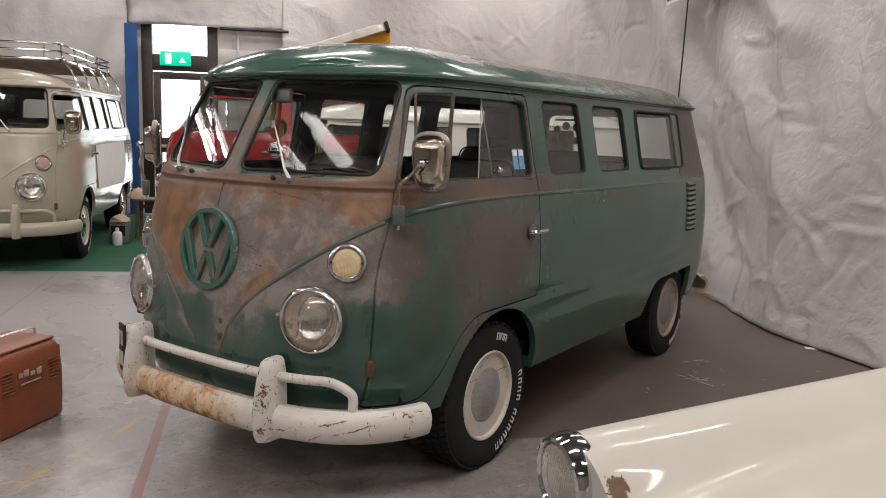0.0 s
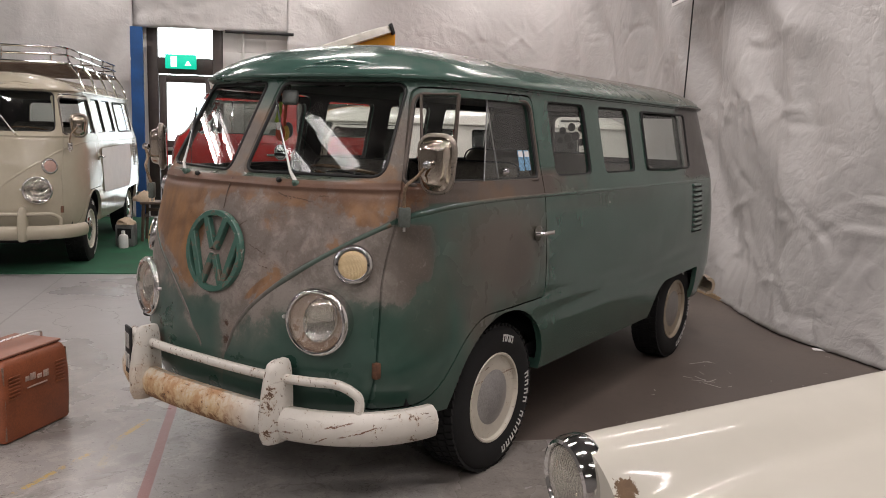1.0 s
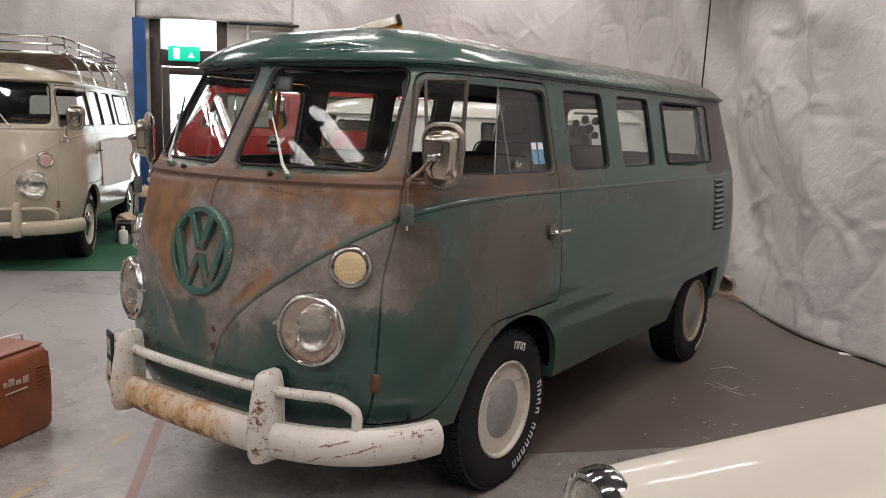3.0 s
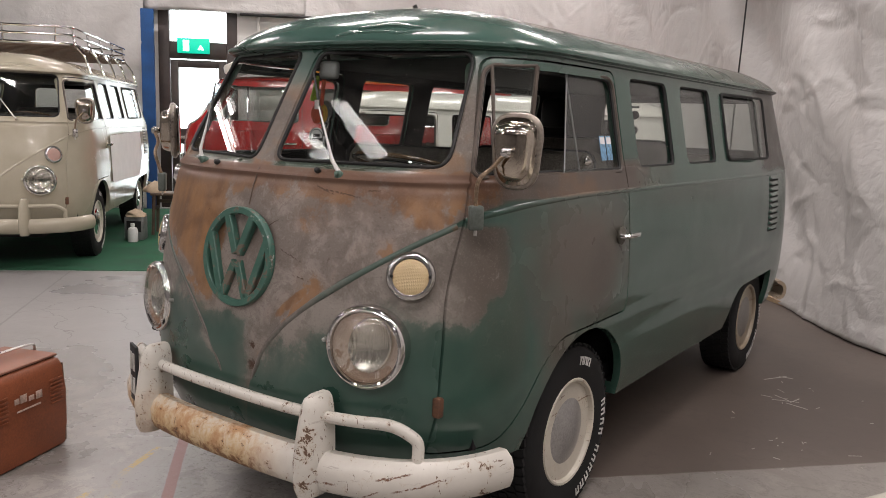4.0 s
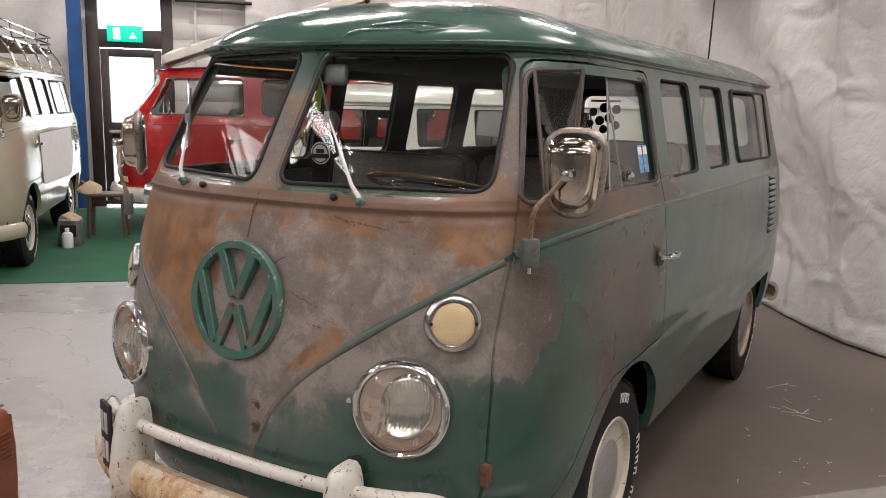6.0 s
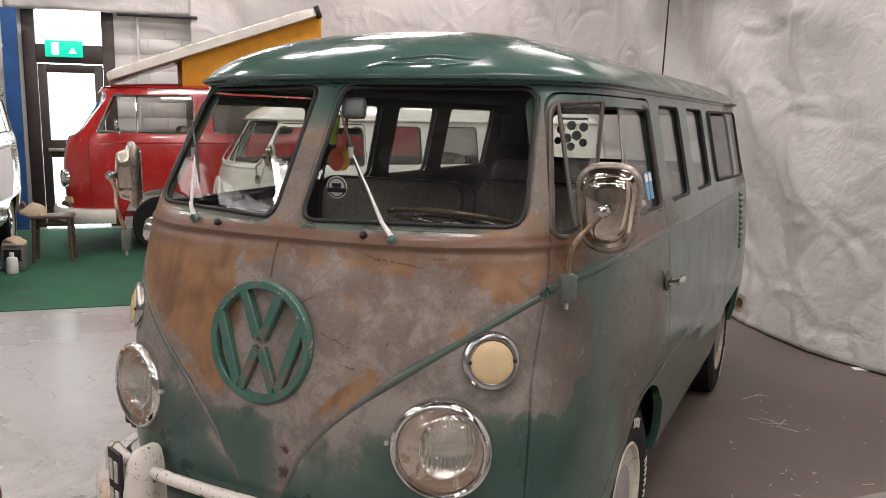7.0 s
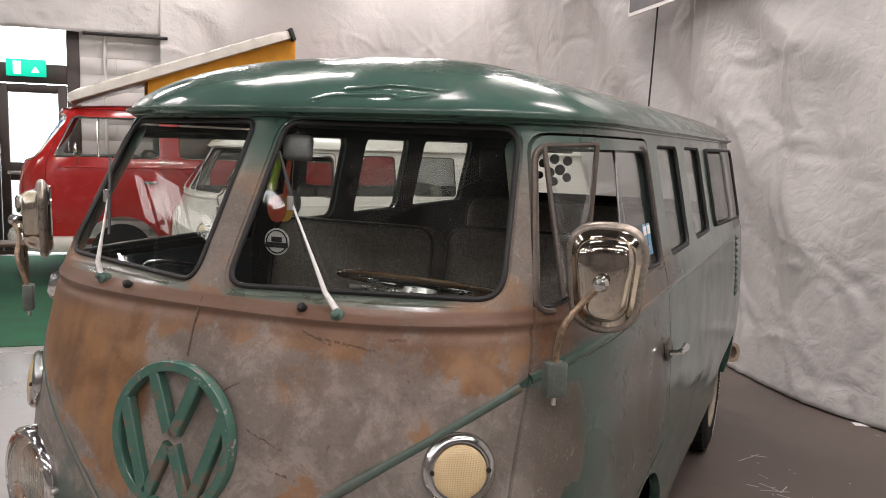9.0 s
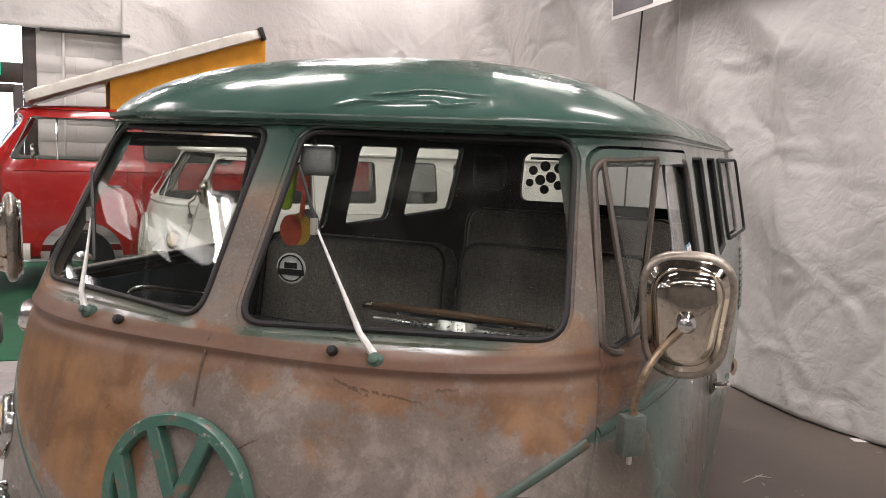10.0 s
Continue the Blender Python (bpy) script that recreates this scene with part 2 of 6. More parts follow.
    rough = g.sub(rough, g.mul(band, 0.07))
    rough = g.sub(rough, g.mul(g.mul(side, g.sub(1.0, top)), 0.12))
    g.set(Base_Color=c, Roughness=rough, Coat_Weight=g.mul(g.add(g.ramp(g.hi(primer, rust), 0.0, 1.0, 0.25, 0.0), g.mul(side, 0.12)), g.sub(1.0, top)), Coat_Roughness=0.14, Specular_IOR_Level=g.mul(g.ramp(g.hi(primer, rust), 0.0, 1.0, 0.5, 0.16), g.ramp(top, 0.0, 1.0, 1.0, 0.48)))
    g.bump(g.add(g.mul(n1, g.ramp(top, 0, 1, 0.8, 0.12)), g.mul(g.mul(n3, g.hi(nose, rust)), 0.03)), 0.22, 0.02)
    return g.mat


def chipped(name, base, amount, heavy):
    """White paint chipped and scratched down to rust; heavier on one side."""
    g = Graph(name)
    x, y, z = g.split()
    n1, n2, n4 = g.noise(4, 6, 0.65, warp=0.6), g.noise(24, 6, 0.72, warp=0.5), g.noise(70, 4, 0.7)
    scratch = g.noise(9, 5, 0.7, v=g.scaled((1.0, 1.0, 7)), warp=0.35)
    zone = g.mul(g.ramp(x, 0.36, 0.10), g.ramp(x, -0.74, -0.50))
    run = g.noise(9, 5, 0.65, v=g.scaled((1.6, 1.6, 0.5)), warp=0.3)
    wet = g.add(g.add(g.mul(run, 0.9), g.mul(g.sub(0.425, z), 3.2)), g.add(g.mul(g.sub(n2, 0.5), 0.7), g.mul(g.sub(n4, 0.5), 0.3)))
    stain = g.mul(zone, g.mul(g.ramp(wet, 0.02, 0.52, 0.0, heavy), g.ramp(z, 0.52, 0.47)))
    deep = g.mul(stain, g.ramp(g.add(g.add(n2, g.mul(n4, 0.3)), g.mul(g.sub(0.388, z), 4.5)), 0.62, 0.84))
    # chips gather where the paint has been knocked
    knocks = g.ramp(n1, 0.46, 0.66)
    dash = g.noise(30, 5, 0.7, v=g.scaled((2.2, 2.2, 0.8)), warp=0.5)
    chips = g.hi(g.ramp(g.add(g.add(n2, g.mul(g.sub(n4, 0.5), 0.3)), g.mul(knocks, amount)), 0.645, 0.665), g.ramp(g.add(dash, amount * 0.35), 0.665, 0.68))
    lines = g.mul(g.ramp(scratch, 0.63, 0.645), g.ramp(knocks, 0.0, 1.0, 0.25, 0.9))
    rim = g.mul(g.ramp(g.add(g.add(n2, g.mul(g.sub(n4, 0.5), 0.3)), g.mul(knocks, amount)), 0.57, 0.64), 0.35)
    c = g.mix(g.ramp(n1, 0.3, 0.7), base, tuple(v * 0.84 for v in base))
    c = g.mix(rim, c, (0.42, 0.30, 0.18))
    c = g.mix(g.mul(stain, 0.85), c, g.mix(g.ramp(g.add(n2, g.mul(g.sub(run, 0.5), 0.6)), 0.36, 0.66), (0.60, 0.42, 0.20), (0.42, 0.20, 0.06)))
    c = g.mix(g.mul(deep, 0.8), c, (0.15, 0.062, 0.026))
    # long gouges
    for cx, cz, half, slope in ((0.45, 0.385, 0.055, 0.02), (0.72, 0.405, 0.07, 0.35), (0.66, 0.43, 0.05, 0.25), (0.60, 0.37, 0.03, 0.6)):
        along, offl = g.math("ABSOLUTE", g.sub(x, cx)), g.math("ABSOLUTE", g.sub(g.sub(z, cz), g.add(g.mul(g.sub(x, cx), slope), g.mul(g.sub(n2, 0.5), 0.024))))
        c = g.mix(g.mul(g.mul(g.ramp(along, half, half * 0.6), g.ramp(offl, 0.0045, 0.0015)), g.ramp(n4, 0.40, 0.52)), c, (0.16, 0.075, 0.04))
    c = g.mix(g.hi(chips, lines), c, g.mix(n4, (0.075, 0.045, 0.032), (0.17, 0.095, 0.055)))
    g.set(Base_Color=c, Roughness=g.ramp(g.hi(stain, chips), 0, 1, 0.34, 0.75))
    g.bump(g.sub(1.0, g.hi(chips, g.mul(stain, n2))), 0.35, 0.003)
    return g.mat


def concrete():
    g = Graph("concrete_floor")
    x, y, z = g.split()
    n1, n2, n3 = g.noise(0.7, 6, 0.6, warp=0.4), g.noise(5, 6, 0.7, warp=0.5), g.noise(90, 3, 0.7)
    # darker painted bay beside the van, its front edge running slantwise
    jig = g.mul(g.sub(n2, 0.5), 0.02)
    across, along = g.sub(g.mul(y, 0.69), g.mul(x, 0.724)), g.add(g.mul(x, 0.724), g.mul(y, 0.69))
    right = g.ramp(g.add(along, jig), 0.25, 0.35)
    bay = g.mul(g.ramp(g.add(across, jig), -0.285, -0.268), right)
    c = g.mix(g.ramp(n1, 0.3, 0.7), (0.255, 0.247, 0.242), (0.32, 0.312, 0.306))
    c = g.mix(g.mul(g.ramp(n2, 0.50, 0.75), 0.22), c, (0.38, 0.372, 0.36))
    c = g.mix(g.mul(g.ramp(g.noise(1.6, 6, 0.65), 0.52, 0.72), 0.22), c, (0.24, 0.228, 0.215))
    scuff = g.ramp(g.add(g.mul(g.noise(9, 7, 0.75, warp=1.4), 0.7), g.mul(n3, 0.3)), 0.50, 0.60)
    c = g.mix(g.mul(g.mul(scuff, g.ramp(g.add(x, g.mul(y, 0.5)), -2.6, -1.4, 0.12, 1.0)), 0.7), c, (0.180, 0.165, 0.148))
    c = g.mix(g.mul(g.ramp(g.noise(4.2, 6, 0.72, warp=1.2), 0.50, 0.58), 0.20), c, (0.37, 0.36, 0.345))
    c = g.mix(g.mul(g.ramp(g.noise(14, 6, 0.7, v=g.scaled((1, 0.25, 1)), warp=0.8), 0.60, 0.64), 0.10), c, (0.42, 0.415, 0.405))
    c = g.mix(g.mul(g.ramp(g.noise(3.1, 6, 0.7, warp=0.8), 0.60, 0.70), 0.30), c, (0.23, 0.195, 0.16))
    vor = g.tree.nodes.new("ShaderNodeTexVoronoi")
    vor.feature = "DISTANCE_TO_EDGE"
    bent = g.tree.nodes.new("ShaderNodeVectorMath")
    bent.operation = "MULTIPLY_ADD"
    nz = g.tree.nodes.new("ShaderNodeTexNoise")
    g.put(nz.inputs["Vector"], g.coord)
    nz.inputs["Scale"].default_value, nz.inputs["Detail"].default_value = 3.0, 5
    g.put(bent.inputs[0], nz.outputs["Color"])
    bent.inputs[1].default_value = (0.5, 0.5, 0.0)
    g.put(bent.inputs[2], g.coord)
    g.put(vor.inputs["Vector"], bent.outputs[0])
    vor.inputs["Scale"].default_value = 1.3
    crack = g.mul(g.ramp(vor.outputs["Distance"], 0.006, 0.002), g.ramp(n1, 0.45, 0.55))
    c = g.mix(g.mul(crack, 0.6), c, (0.12, 0.11, 0.10))
    near = g.ramp(g.add(x, g.mul(n2, 0.3)), -2.6, -0.9)
    c = g.mix(g.mul(near, 0.35), c, g.mix(n2, (0.20, 0.178, 0.155), (0.33, 0.305, 0.275)))
    pitted = g.ramp(g.add(g.mul(g.noise(48, 5, 0.75, warp=0.8), 0.7), g.mul(n2, 0.3)), 0.56, 0.60)
    c = g.mix(g.mul(g.mul(pitted, near), 0.8), c, (0.12, 0.108, 0.095))
    patchy = g.mul(g.ramp(g.add(g.mul(g.noise(6, 7, 0.75, warp=0.9), 0.75), g.mul(n3, 0.25)), 0.53, 0.56), near)
    c = g.mix(g.mul(patchy, 0.5), c, (0.42, 0.395, 0.36))
    oil = g.mul(g.ramp(g.noise(2.4, 5, 0.6, warp=0.5), 0.55, 0.66), near)
    c = g.mix(g.mul(oil, 0.6), c, (0.15, 0.135, 0.118))
    joint = g.math("ABSOLUTE", g.add(g.add(g.mul(x, 0.674), g.mul(y, 0.739)), g.add(2.371, g.mul(g.sub(n2, 0.5), 0.03))))
    c = g.mix(g.mul(g.mul(g.ramp(joint, 0.012, 0.004), g.ramp(x, -1.6, -2.4)), 0.6), c, (0.16, 0.15, 0.14))
    wear = g.add(g.mul(g.noise(14, 6, 0.7, warp=0.5), 0.6), g.mul(g.noise(75, 4, 0.75), 0.4))
    for (ax, ay), (bx, by), wide, colour, held, fill in (((-1.01, -0.37), (-0.02, -1.28), 0.026, (0.235, 0.068, 0.062), 0.60, 0.8), ((-0.60, -1.44), (-0.735, -1.03), 0.016, (0.46, 0.31, 0.06), 0.50, 0.85), ((-0.735, -1.03), (-0.80, -0.83), 0.014, (0.42, 0.29, 0.08), 0.42, 0.7), ((-0.80, -0.83), (-0.905, -0.60), 0.017, (0.46, 0.31, 0.06), 0.51, 0.85), ((-0.53, -1.12), (-0.80, -0.83), 0.022, (0.38, 0.31, 0.17), 0.49, 0.5)):
        ln = math.hypot(bx - ax, by - ay)
        ux, uy = (bx - ax) / ln, (by - ay) / ln
        px, py = g.sub(x, ax), g.sub(y, ay)
        run, off = g.add(g.mul(px, ux), g.mul(py, uy)), g.math("ABSOLUTE", g.add(g.sub(g.mul(px, uy), g.mul(py, ux)), g.mul(g.sub(n2, 0.5), 0.012)))
        strip = g.mul(g.mul(g.ramp(off, wide, wide * 0.75), g.ramp(run, -0.01, 0.01)), g.ramp(run, ln + 0.01, ln - 0.01))
        c = g.mix(g.mul(g.mul(strip, g.ramp(wear, held + 0.03, held - 0.03)), fill), c, colour)
    d = g.mix(g.ramp(n1, 0.3, 0.7), (0.096, 0.077, 0.065), (0.142, 0.117, 0.100))
    d = g.mix(g.mul(scuff, 0.3), d, (0.075, 0.062, 0.054))
    d = g.mix(g.mul(g.ramp(g.noise(30, 5, 0.7, warp=1.0), 0.68, 0.72), 0.3), d, (0.21, 0.18, 0.155))
    d = g.mix(g.mul(g.ramp(n2, 0.58, 0.75), 0.25), d, (0.18, 0.152, 0.13))
    c = g.mix(g.mul(right, 0.6), c, g.mix(scuff, (0.205, 0.182, 0.16), (0.15, 0.132, 0.116)))
    c = g.mix(bay, c, d)
    c = g.mix(g.mul(g.ramp(n3, 0.60, 0.75), g.ramp(bay, 0, 1, 0.25, 0.08)), c, (0.5, 0.49, 0.46))
    g.set(Base_Color=c, Roughness=g.add(g.ramp(n1, 0.3, 0.7, 0.25, 0.33), g.mul(bay, 0.16)), Specular_IOR_Level=g.ramp(bay, 0, 1, 0.5, 0.35))
    g.bump(g.add(n2, g.mul(n3, 0.2)), 0.12, 0.004)
    return g.mat


def tarpaulin():
    g = Graph("white_tarpaulin")
    n1, n2, n3 = g.noise(0.9, 5, 0.6, warp=0.6), g.noise(5, 6, 0.7, warp=0.4), g.noise(22, 4, 0.7)
    c = g.mix(g.ramp(n1, 0.3, 0.7), (0.42, 0.408, 0.395), (0.475, 0.463, 0.45))
    c = g.mix(g.mul(g.ramp(n2, 0.56, 0.8), 0.35), c, (0.37, 0.355, 0.34))
    g.set(Base_Color=c, Roughness=0.42)
    warp = g.tree.nodes.new("ShaderNodeVectorMath")
    warp.operation = "MULTIPLY_ADD"
    nz = g.tree.nodes.new("ShaderNodeTexNoise")
    g.put(nz.inputs["Vector"], g.coord)
    nz.inputs["Scale"].default_value, nz.inputs["Detail"].default_value = 1.6, 3
    g.put(warp.inputs[0], nz.outputs["Color"])
    warp.inputs[1].default_value = (0.45, 0.45, 0.45)
    g.put(warp.inputs[2], g.coord)
    cells = []
    for k, (scale, stretch) in enumerate(((2.6, (1, 1, 1.2)), (6.5, (1, 1, 1.3)), (15.0, (1, 1, 1)))):
        v = g.tree.nodes.new("ShaderNodeTexVoronoi")
        g.put(v.inputs["Vector"], g.scaled(stretch, warp.outputs[0]))
        v.inputs["Scale"].default_value = scale
        v.feature = "DISTANCE_TO_EDGE"
        cells.append(g.mul(g.math("MINIMUM", v.outputs["Distance"], 0.30), (0.8, 0.50, 0.26)[k]))
    crumple = g.add(g.add(cells[0], cells[1]), cells[2])
    # short sharp wrinkles: the ridges of two noises
    fine = g.add(g.math("ABSOLUTE", g.sub(g.noise(3.2, 3, 0.5, v=g.scaled((1, 1, 0.6)), warp=0.8), 0.5)), g.mul(g.math("ABSOLUTE", g.sub(g.noise(9, 3, 0.5, warp=0.6), 0.5)), 0.45))
    g.bump(g.add(g.mul(crumple, g.ramp(n1, 0.35, 0.65, 0.35, 1.0)), g.add(g.mul(n3, 0.10), g.mul(fine, 0.6))), 0.34, 0.05)
    return g.mat


def blistered():
    """Glossy cream paint with rust breaking through beside the headlamp."""
    g = Graph("cream_car_paint")
    x, y, z = g.split()
    n, f = g.noise(30, 5, 0.7, warp=1.0), g.noise(3, 4)
    dx, dy = g.mul(g.sub(x, 0.170), 13.0), g.mul(g.sub(y, -0.068), 15.0)
    r = g.math("SQRT", g.add(g.mul(dx, dx), g.mul(dy, dy)))
    spot = g.ramp(g.add(r, g.mul(g.sub(n, 0.5), 1.1)), 0.40, 0.34)
    c = g.mix(g.ramp(f, 0.3, 0.7), (0.43, 0.412, 0.355), (0.46, 0.441, 0.382))
    c = g.mix(g.mul(g.ramp(n, 0.70, 0.74), 0.25), c, (0.50, 0.44, 0.33))
    c = g.mix(spot, c, g.mix(n, (0.06, 0.04, 0.028), (0.20, 0.13, 0.075)))
    g.set(Base_Color=c, Roughness=g.ramp(spot, 0, 1, 0.5, 0.8), Specular_IOR_Level=0.25, Coat_Weight=g.ramp(spot, 0, 1, 0.28, 0.0), Coat_Roughness=0.07)
    g.bump(g.sub(g.mul(f, 0.3), spot), 0.2, 0.004)
    return g.mat


def worn_badge():
    g = Graph("green_badge_paint")
    x, y, z = g.split()
    n, f = g.noise(16, 5, 0.65, warp=0.6), g.noise(90, 3, 0.7)
    r = g.math("SQRT", g.add(g.mul(x, x), g.mul(g.sub(z, 0.985), g.sub(z, 0.985))))
    chip = g.ramp(g.add(n, g.mul(r, -0.9)), 0.46, 0.50)
    rim = g.mul(g.ramp(g.noise(45, 4, 0.7), 0.58, 0.66), g.ramp(r, 0.150, 0.160))
    c = g.mix(g.ramp(n, 0.3, 0.7), (0.040, 0.108, 0.082), (0.056, 0.135, 0.104))
    c = g.mix(g.mul(chip, 0.85), c, (0.14, 0.10, 0.075))
    c = g.mix(g.mul(rim, 0.7), c, (0.40, 0.38, 0.35))
    g.set(Base_Color=c, Roughness=0.36)
    g.bump(g.add(g.mul(f, 0.2), g.mul(chip, -0.5)), 0.2, 0.004)
    return g.mat


def fluted(name, colour, px, pz, rough, metal):
    """Moulded ribs or a fine grid in a lamp."""
    g = Graph(name)
    x, y, z = g.split()
    h = g.math("SINE", g.mul(x, 2 * math.pi / px))
    if pz:
        h = g.hi(h, g.math("SINE", g.mul(z, 2 * math.pi / pz)))
    n = g.noise(14, 4)
    c = g.mix(g.ramp(n, 0.3, 0.7), tuple(v * 0.85 for v in colour), colour)
    c = g.mix(g.ramp(h, -0.2, 1.0, 0.0, 0.12), c, tuple(v * 0.55 for v in colour))
    g.bump(h, 0.35, 0.002)
    return g.set(Base_Color=c, Roughness=rough, Metallic=metal)


def woven_cloth():
    """Coarse grey-brown seat cloth with a fine weave and sewn pleats."""
    g = Graph("charcoal_cloth")
    x, y, z = g.split()
    n, f = g.noise(5, 5, 0.6), g.noise(420, 3, 0.7)
    slub = g.hi(g.noise(60, 3, 0.6, v=g.scaled((6, 1, 1))), g.noise(60, 3, 0.6, v=g.scaled((1, 1, 6))))
    c = g.mix(g.ramp(slub, 0.46, 0.66), (0.120, 0.108, 0.093), (0.250, 0.228, 0.198))
    c = g.mix(g.mul(g.ramp(f, 0.42, 0.60), 0.35), c, (0.300, 0.275, 0.240))
    c = g.mix(g.mul(g.ramp(n, 0.45, 0.70), 0.35), c, (0.110, 0.098, 0.085))
    pleat = g.math("PINGPONG", g.add(x, 5.0), 0.045)
    c = g.mix(g.mul(g.ramp(pleat, 0.0022, 0.0008), 0.35), c, (0.06, 0.054, 0.048))
    g.bump(g.add(slub, g.mul(f, 0.5)), 0.3, 0.003)
    return g.set(Base_Color=c, Roughness=0.92, Specular_IOR_Level=0.2)


def v_moulding():
    """Pressed V on the nose: brown primer low down, green paint left towards the top."""
    g = Graph("worn_v_moulding")
    x, y, z = g.split()
    n, f = g.noise(6, 5, 0.6, warp=0.5), g.noise(50, 3, 0.7)
    left = g.ramp(g.add(g.mul(g.sub(n, 0.5), 0.5), g.math("ABSOLUTE", x)), 0.26, 0.42)
    lower = g.ramp(g.sub(z, g.vee(g.math("ABSOLUTE", x))), 0.004, -0.006, 0.0, 0.3)
    c = g.mix(g.ramp(f, 0.3, 0.7), (0.115, 0.098, 0.085), (0.165, 0.142, 0.126))
    c = g.mix(g.hi(g.mul(left, 0.85), lower), c, (0.046, 0.086, 0.068))
    c = g.mix(g.mul(g.ramp(n, 0.60, 0.66), 0.6), c, (0.16, 0.085, 0.045))
    return g.set(Base_Color=c, Roughness=0.45)


def peeled():
    """Silvering gone beige and flaking brown towards the foot."""
    g = Graph("aged_lamp_bowl")
    x, y, z = g.split()
    n, f = g.noise(22, 6, 0.7, warp=1.2), g.noise(90, 3)
    stain = g.ramp(g.add(n, g.mul(g.sub(0.77, z), 2.2)), 0.56, 0.60)
    c = g.mix(g.ramp(f, 0.3, 0.7), (0.46, 0.375, 0.325), (0.54, 0.45, 0.395))
    c = g.mix(g.mul(stain, 0.75), c, (0.25, 0.15, 0.095))
    return g.set(Base_Color=c, Roughness=g.ramp(stain, 0, 1, 0.32, 0.7), Metallic=0.15)


M_BODY = patina()
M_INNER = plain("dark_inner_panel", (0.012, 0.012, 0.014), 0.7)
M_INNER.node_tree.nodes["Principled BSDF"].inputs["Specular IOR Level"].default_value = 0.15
M_BUMPER = chipped("chipped_white_paint", (0.66, 0.63, 0.57), 0.02, 1.0)
M_GUARD = chipped("heavily_chipped_white", (0.66, 0.63, 0.57), 0.12, 0.35)
M_BADGE = worn_badge()
M_CHROME = plain("chrome", (0.70, 0.69, 0.68), 0.08, 1.0, vary=0.06, scale=6)
M_OLDCHROME = plain("tarnished_chrome", (0.52, 0.46, 0.39), 0.11, 1.0, vary=0.15, scale=3)
M_STEEL = plain("brushed_steel", (0.62, 0.61, 0.59), 0.3, 1.0, vary=0.15)
M_ARM = plain("dull_wiper_steel", (0.66, 0.65, 0.63), 0.42, 0.35, vary=0.15)
M_STEELRIM = plain("dulled_chrome", (0.50, 0.49, 0.48), 0.16, 1.0, vary=0.2, scale=12)
M_RUBBER = plain("black_rubber", (0.010, 0.010, 0.010), 0.6, vary=0.3)
M_RUSTHINGE = plain("rusted_hinge", (0.12, 0.055, 0.03), 0.6, vary=0.35, scale=30)
M_POST = plain("brown_window_post", (0.080, 0.063, 0.051), 0.5, vary=0.3, scale=20)
M_TYRE = plain("tyre_rubber", (0.013, 0.013, 0.0135), 0.78, vary=0.35, scale=20, bump=0.2)
M_TYRE.node_tree.nodes["Principled BSDF"].inputs["Specular IOR Level"].default_value = 0.25
M_LETTER = plain("white_tyre_print", (0.62, 0.61, 0.59), 0.6)
M_RIM = chipped("white_rim_paint", (0.58, 0.54, 0.46), -0.02, 0.0)
M_OLDRIM = chipped("dirty_rim_paint", (0.33, 0.275, 0.205), 0.03, 0.0)
M_OLDCAP = plain("dull_hubcap_paint", (0.26, 0.245, 0.23), 0.45, 0.4, vary=0.2)
M_TANBUMPER = chipped("tan_bumper_paint", (0.42, 0.34, 0.25), 0.05, 0.0)
M_CAP = plain("grey_hubcap_paint", (0.34, 0.33, 0.32), 0.38, 0.5)
M_GLASS = clear_glass("window_glass", (0.93, 0.95, 0.94))
M_LENS = clear_glass("lamp_glass", (0.97, 0.97, 0.95), 0.04, 0.07)
M_REFLECT = fluted("lamp_reflector", (0.84, 0.82, 0.79), 0.009, 0.0, 0.12, 1.0)
M_AMBER = fluted("pale_amber_lens", (0.66, 0.51, 0.29), 0.0042, 0.0042, 0.22, 0.0)
M_SEAT = woven_cloth()
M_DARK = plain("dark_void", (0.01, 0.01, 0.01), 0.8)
M_WHITE = plain("white_paper", (0.80, 0.79, 0.77), 0.6, vary=0.05)
M_CONCRETE = concrete()
M_TARP = tarpaulin()
M_CARPET = plain("green_carpet", (0.012, 0.085, 0.040), 0.9, vary=0.35, scale=3, bump=0.3, grain=300)
M_CREAM = blistered()
M_BEIGE = plain("beige_van_paint", (0.38, 0.345, 0.265), 0.20, vary=0.05, coat=0.15)
M_PINKLENS = fluted("clear_red_lens", (0.50, 0.32, 0.27), 0.0042, 0.0042, 0.2, 0.0)
M_RED = plain("red_van_paint", (0.36, 0.013, 0.012), 0.22, vary=0.08, coat=0.5)
M_VANWHITE = plain("white_van_paint", (0.70, 0.68, 0.62), 0.22, vary=0.05, coat=0.5)
M_POPTOP = plain("ivory_roof_shell", (0.56, 0.535, 0.475), 0.3, vary=0.08, coat=0.3)
M_YELLOW = plain("yellow_tent_cloth", (0.62, 0.27, 0.02), 0.8, vary=0.15)
M_WALL = plain("white_wall_paint", (0.66, 0.65, 0.63), 0.7, vary=0.08, scale=2, bump=0.1)
M_CEIL = plain("grey_ceiling", (0.10, 0.10, 0.10), 0.8, vary=0.1, scale=2)
M_TUBE = glow("tube_light", (1.0, 0.905, 0.885), 3.0)
M_TUBE.cycles.emission_sampling = "NONE"
M_PANEL = glow("diffuser_panel_light", (1.0, 0.94, 0.92), 9.0)
M_REFLECTPANEL = glow("dim_reflection_panel", (1.0, 0.94, 0.92), 2.6)
M_SKY = glow("bright_outdoors", (0.92, 0.97, 1.0), SKY_GLOW)
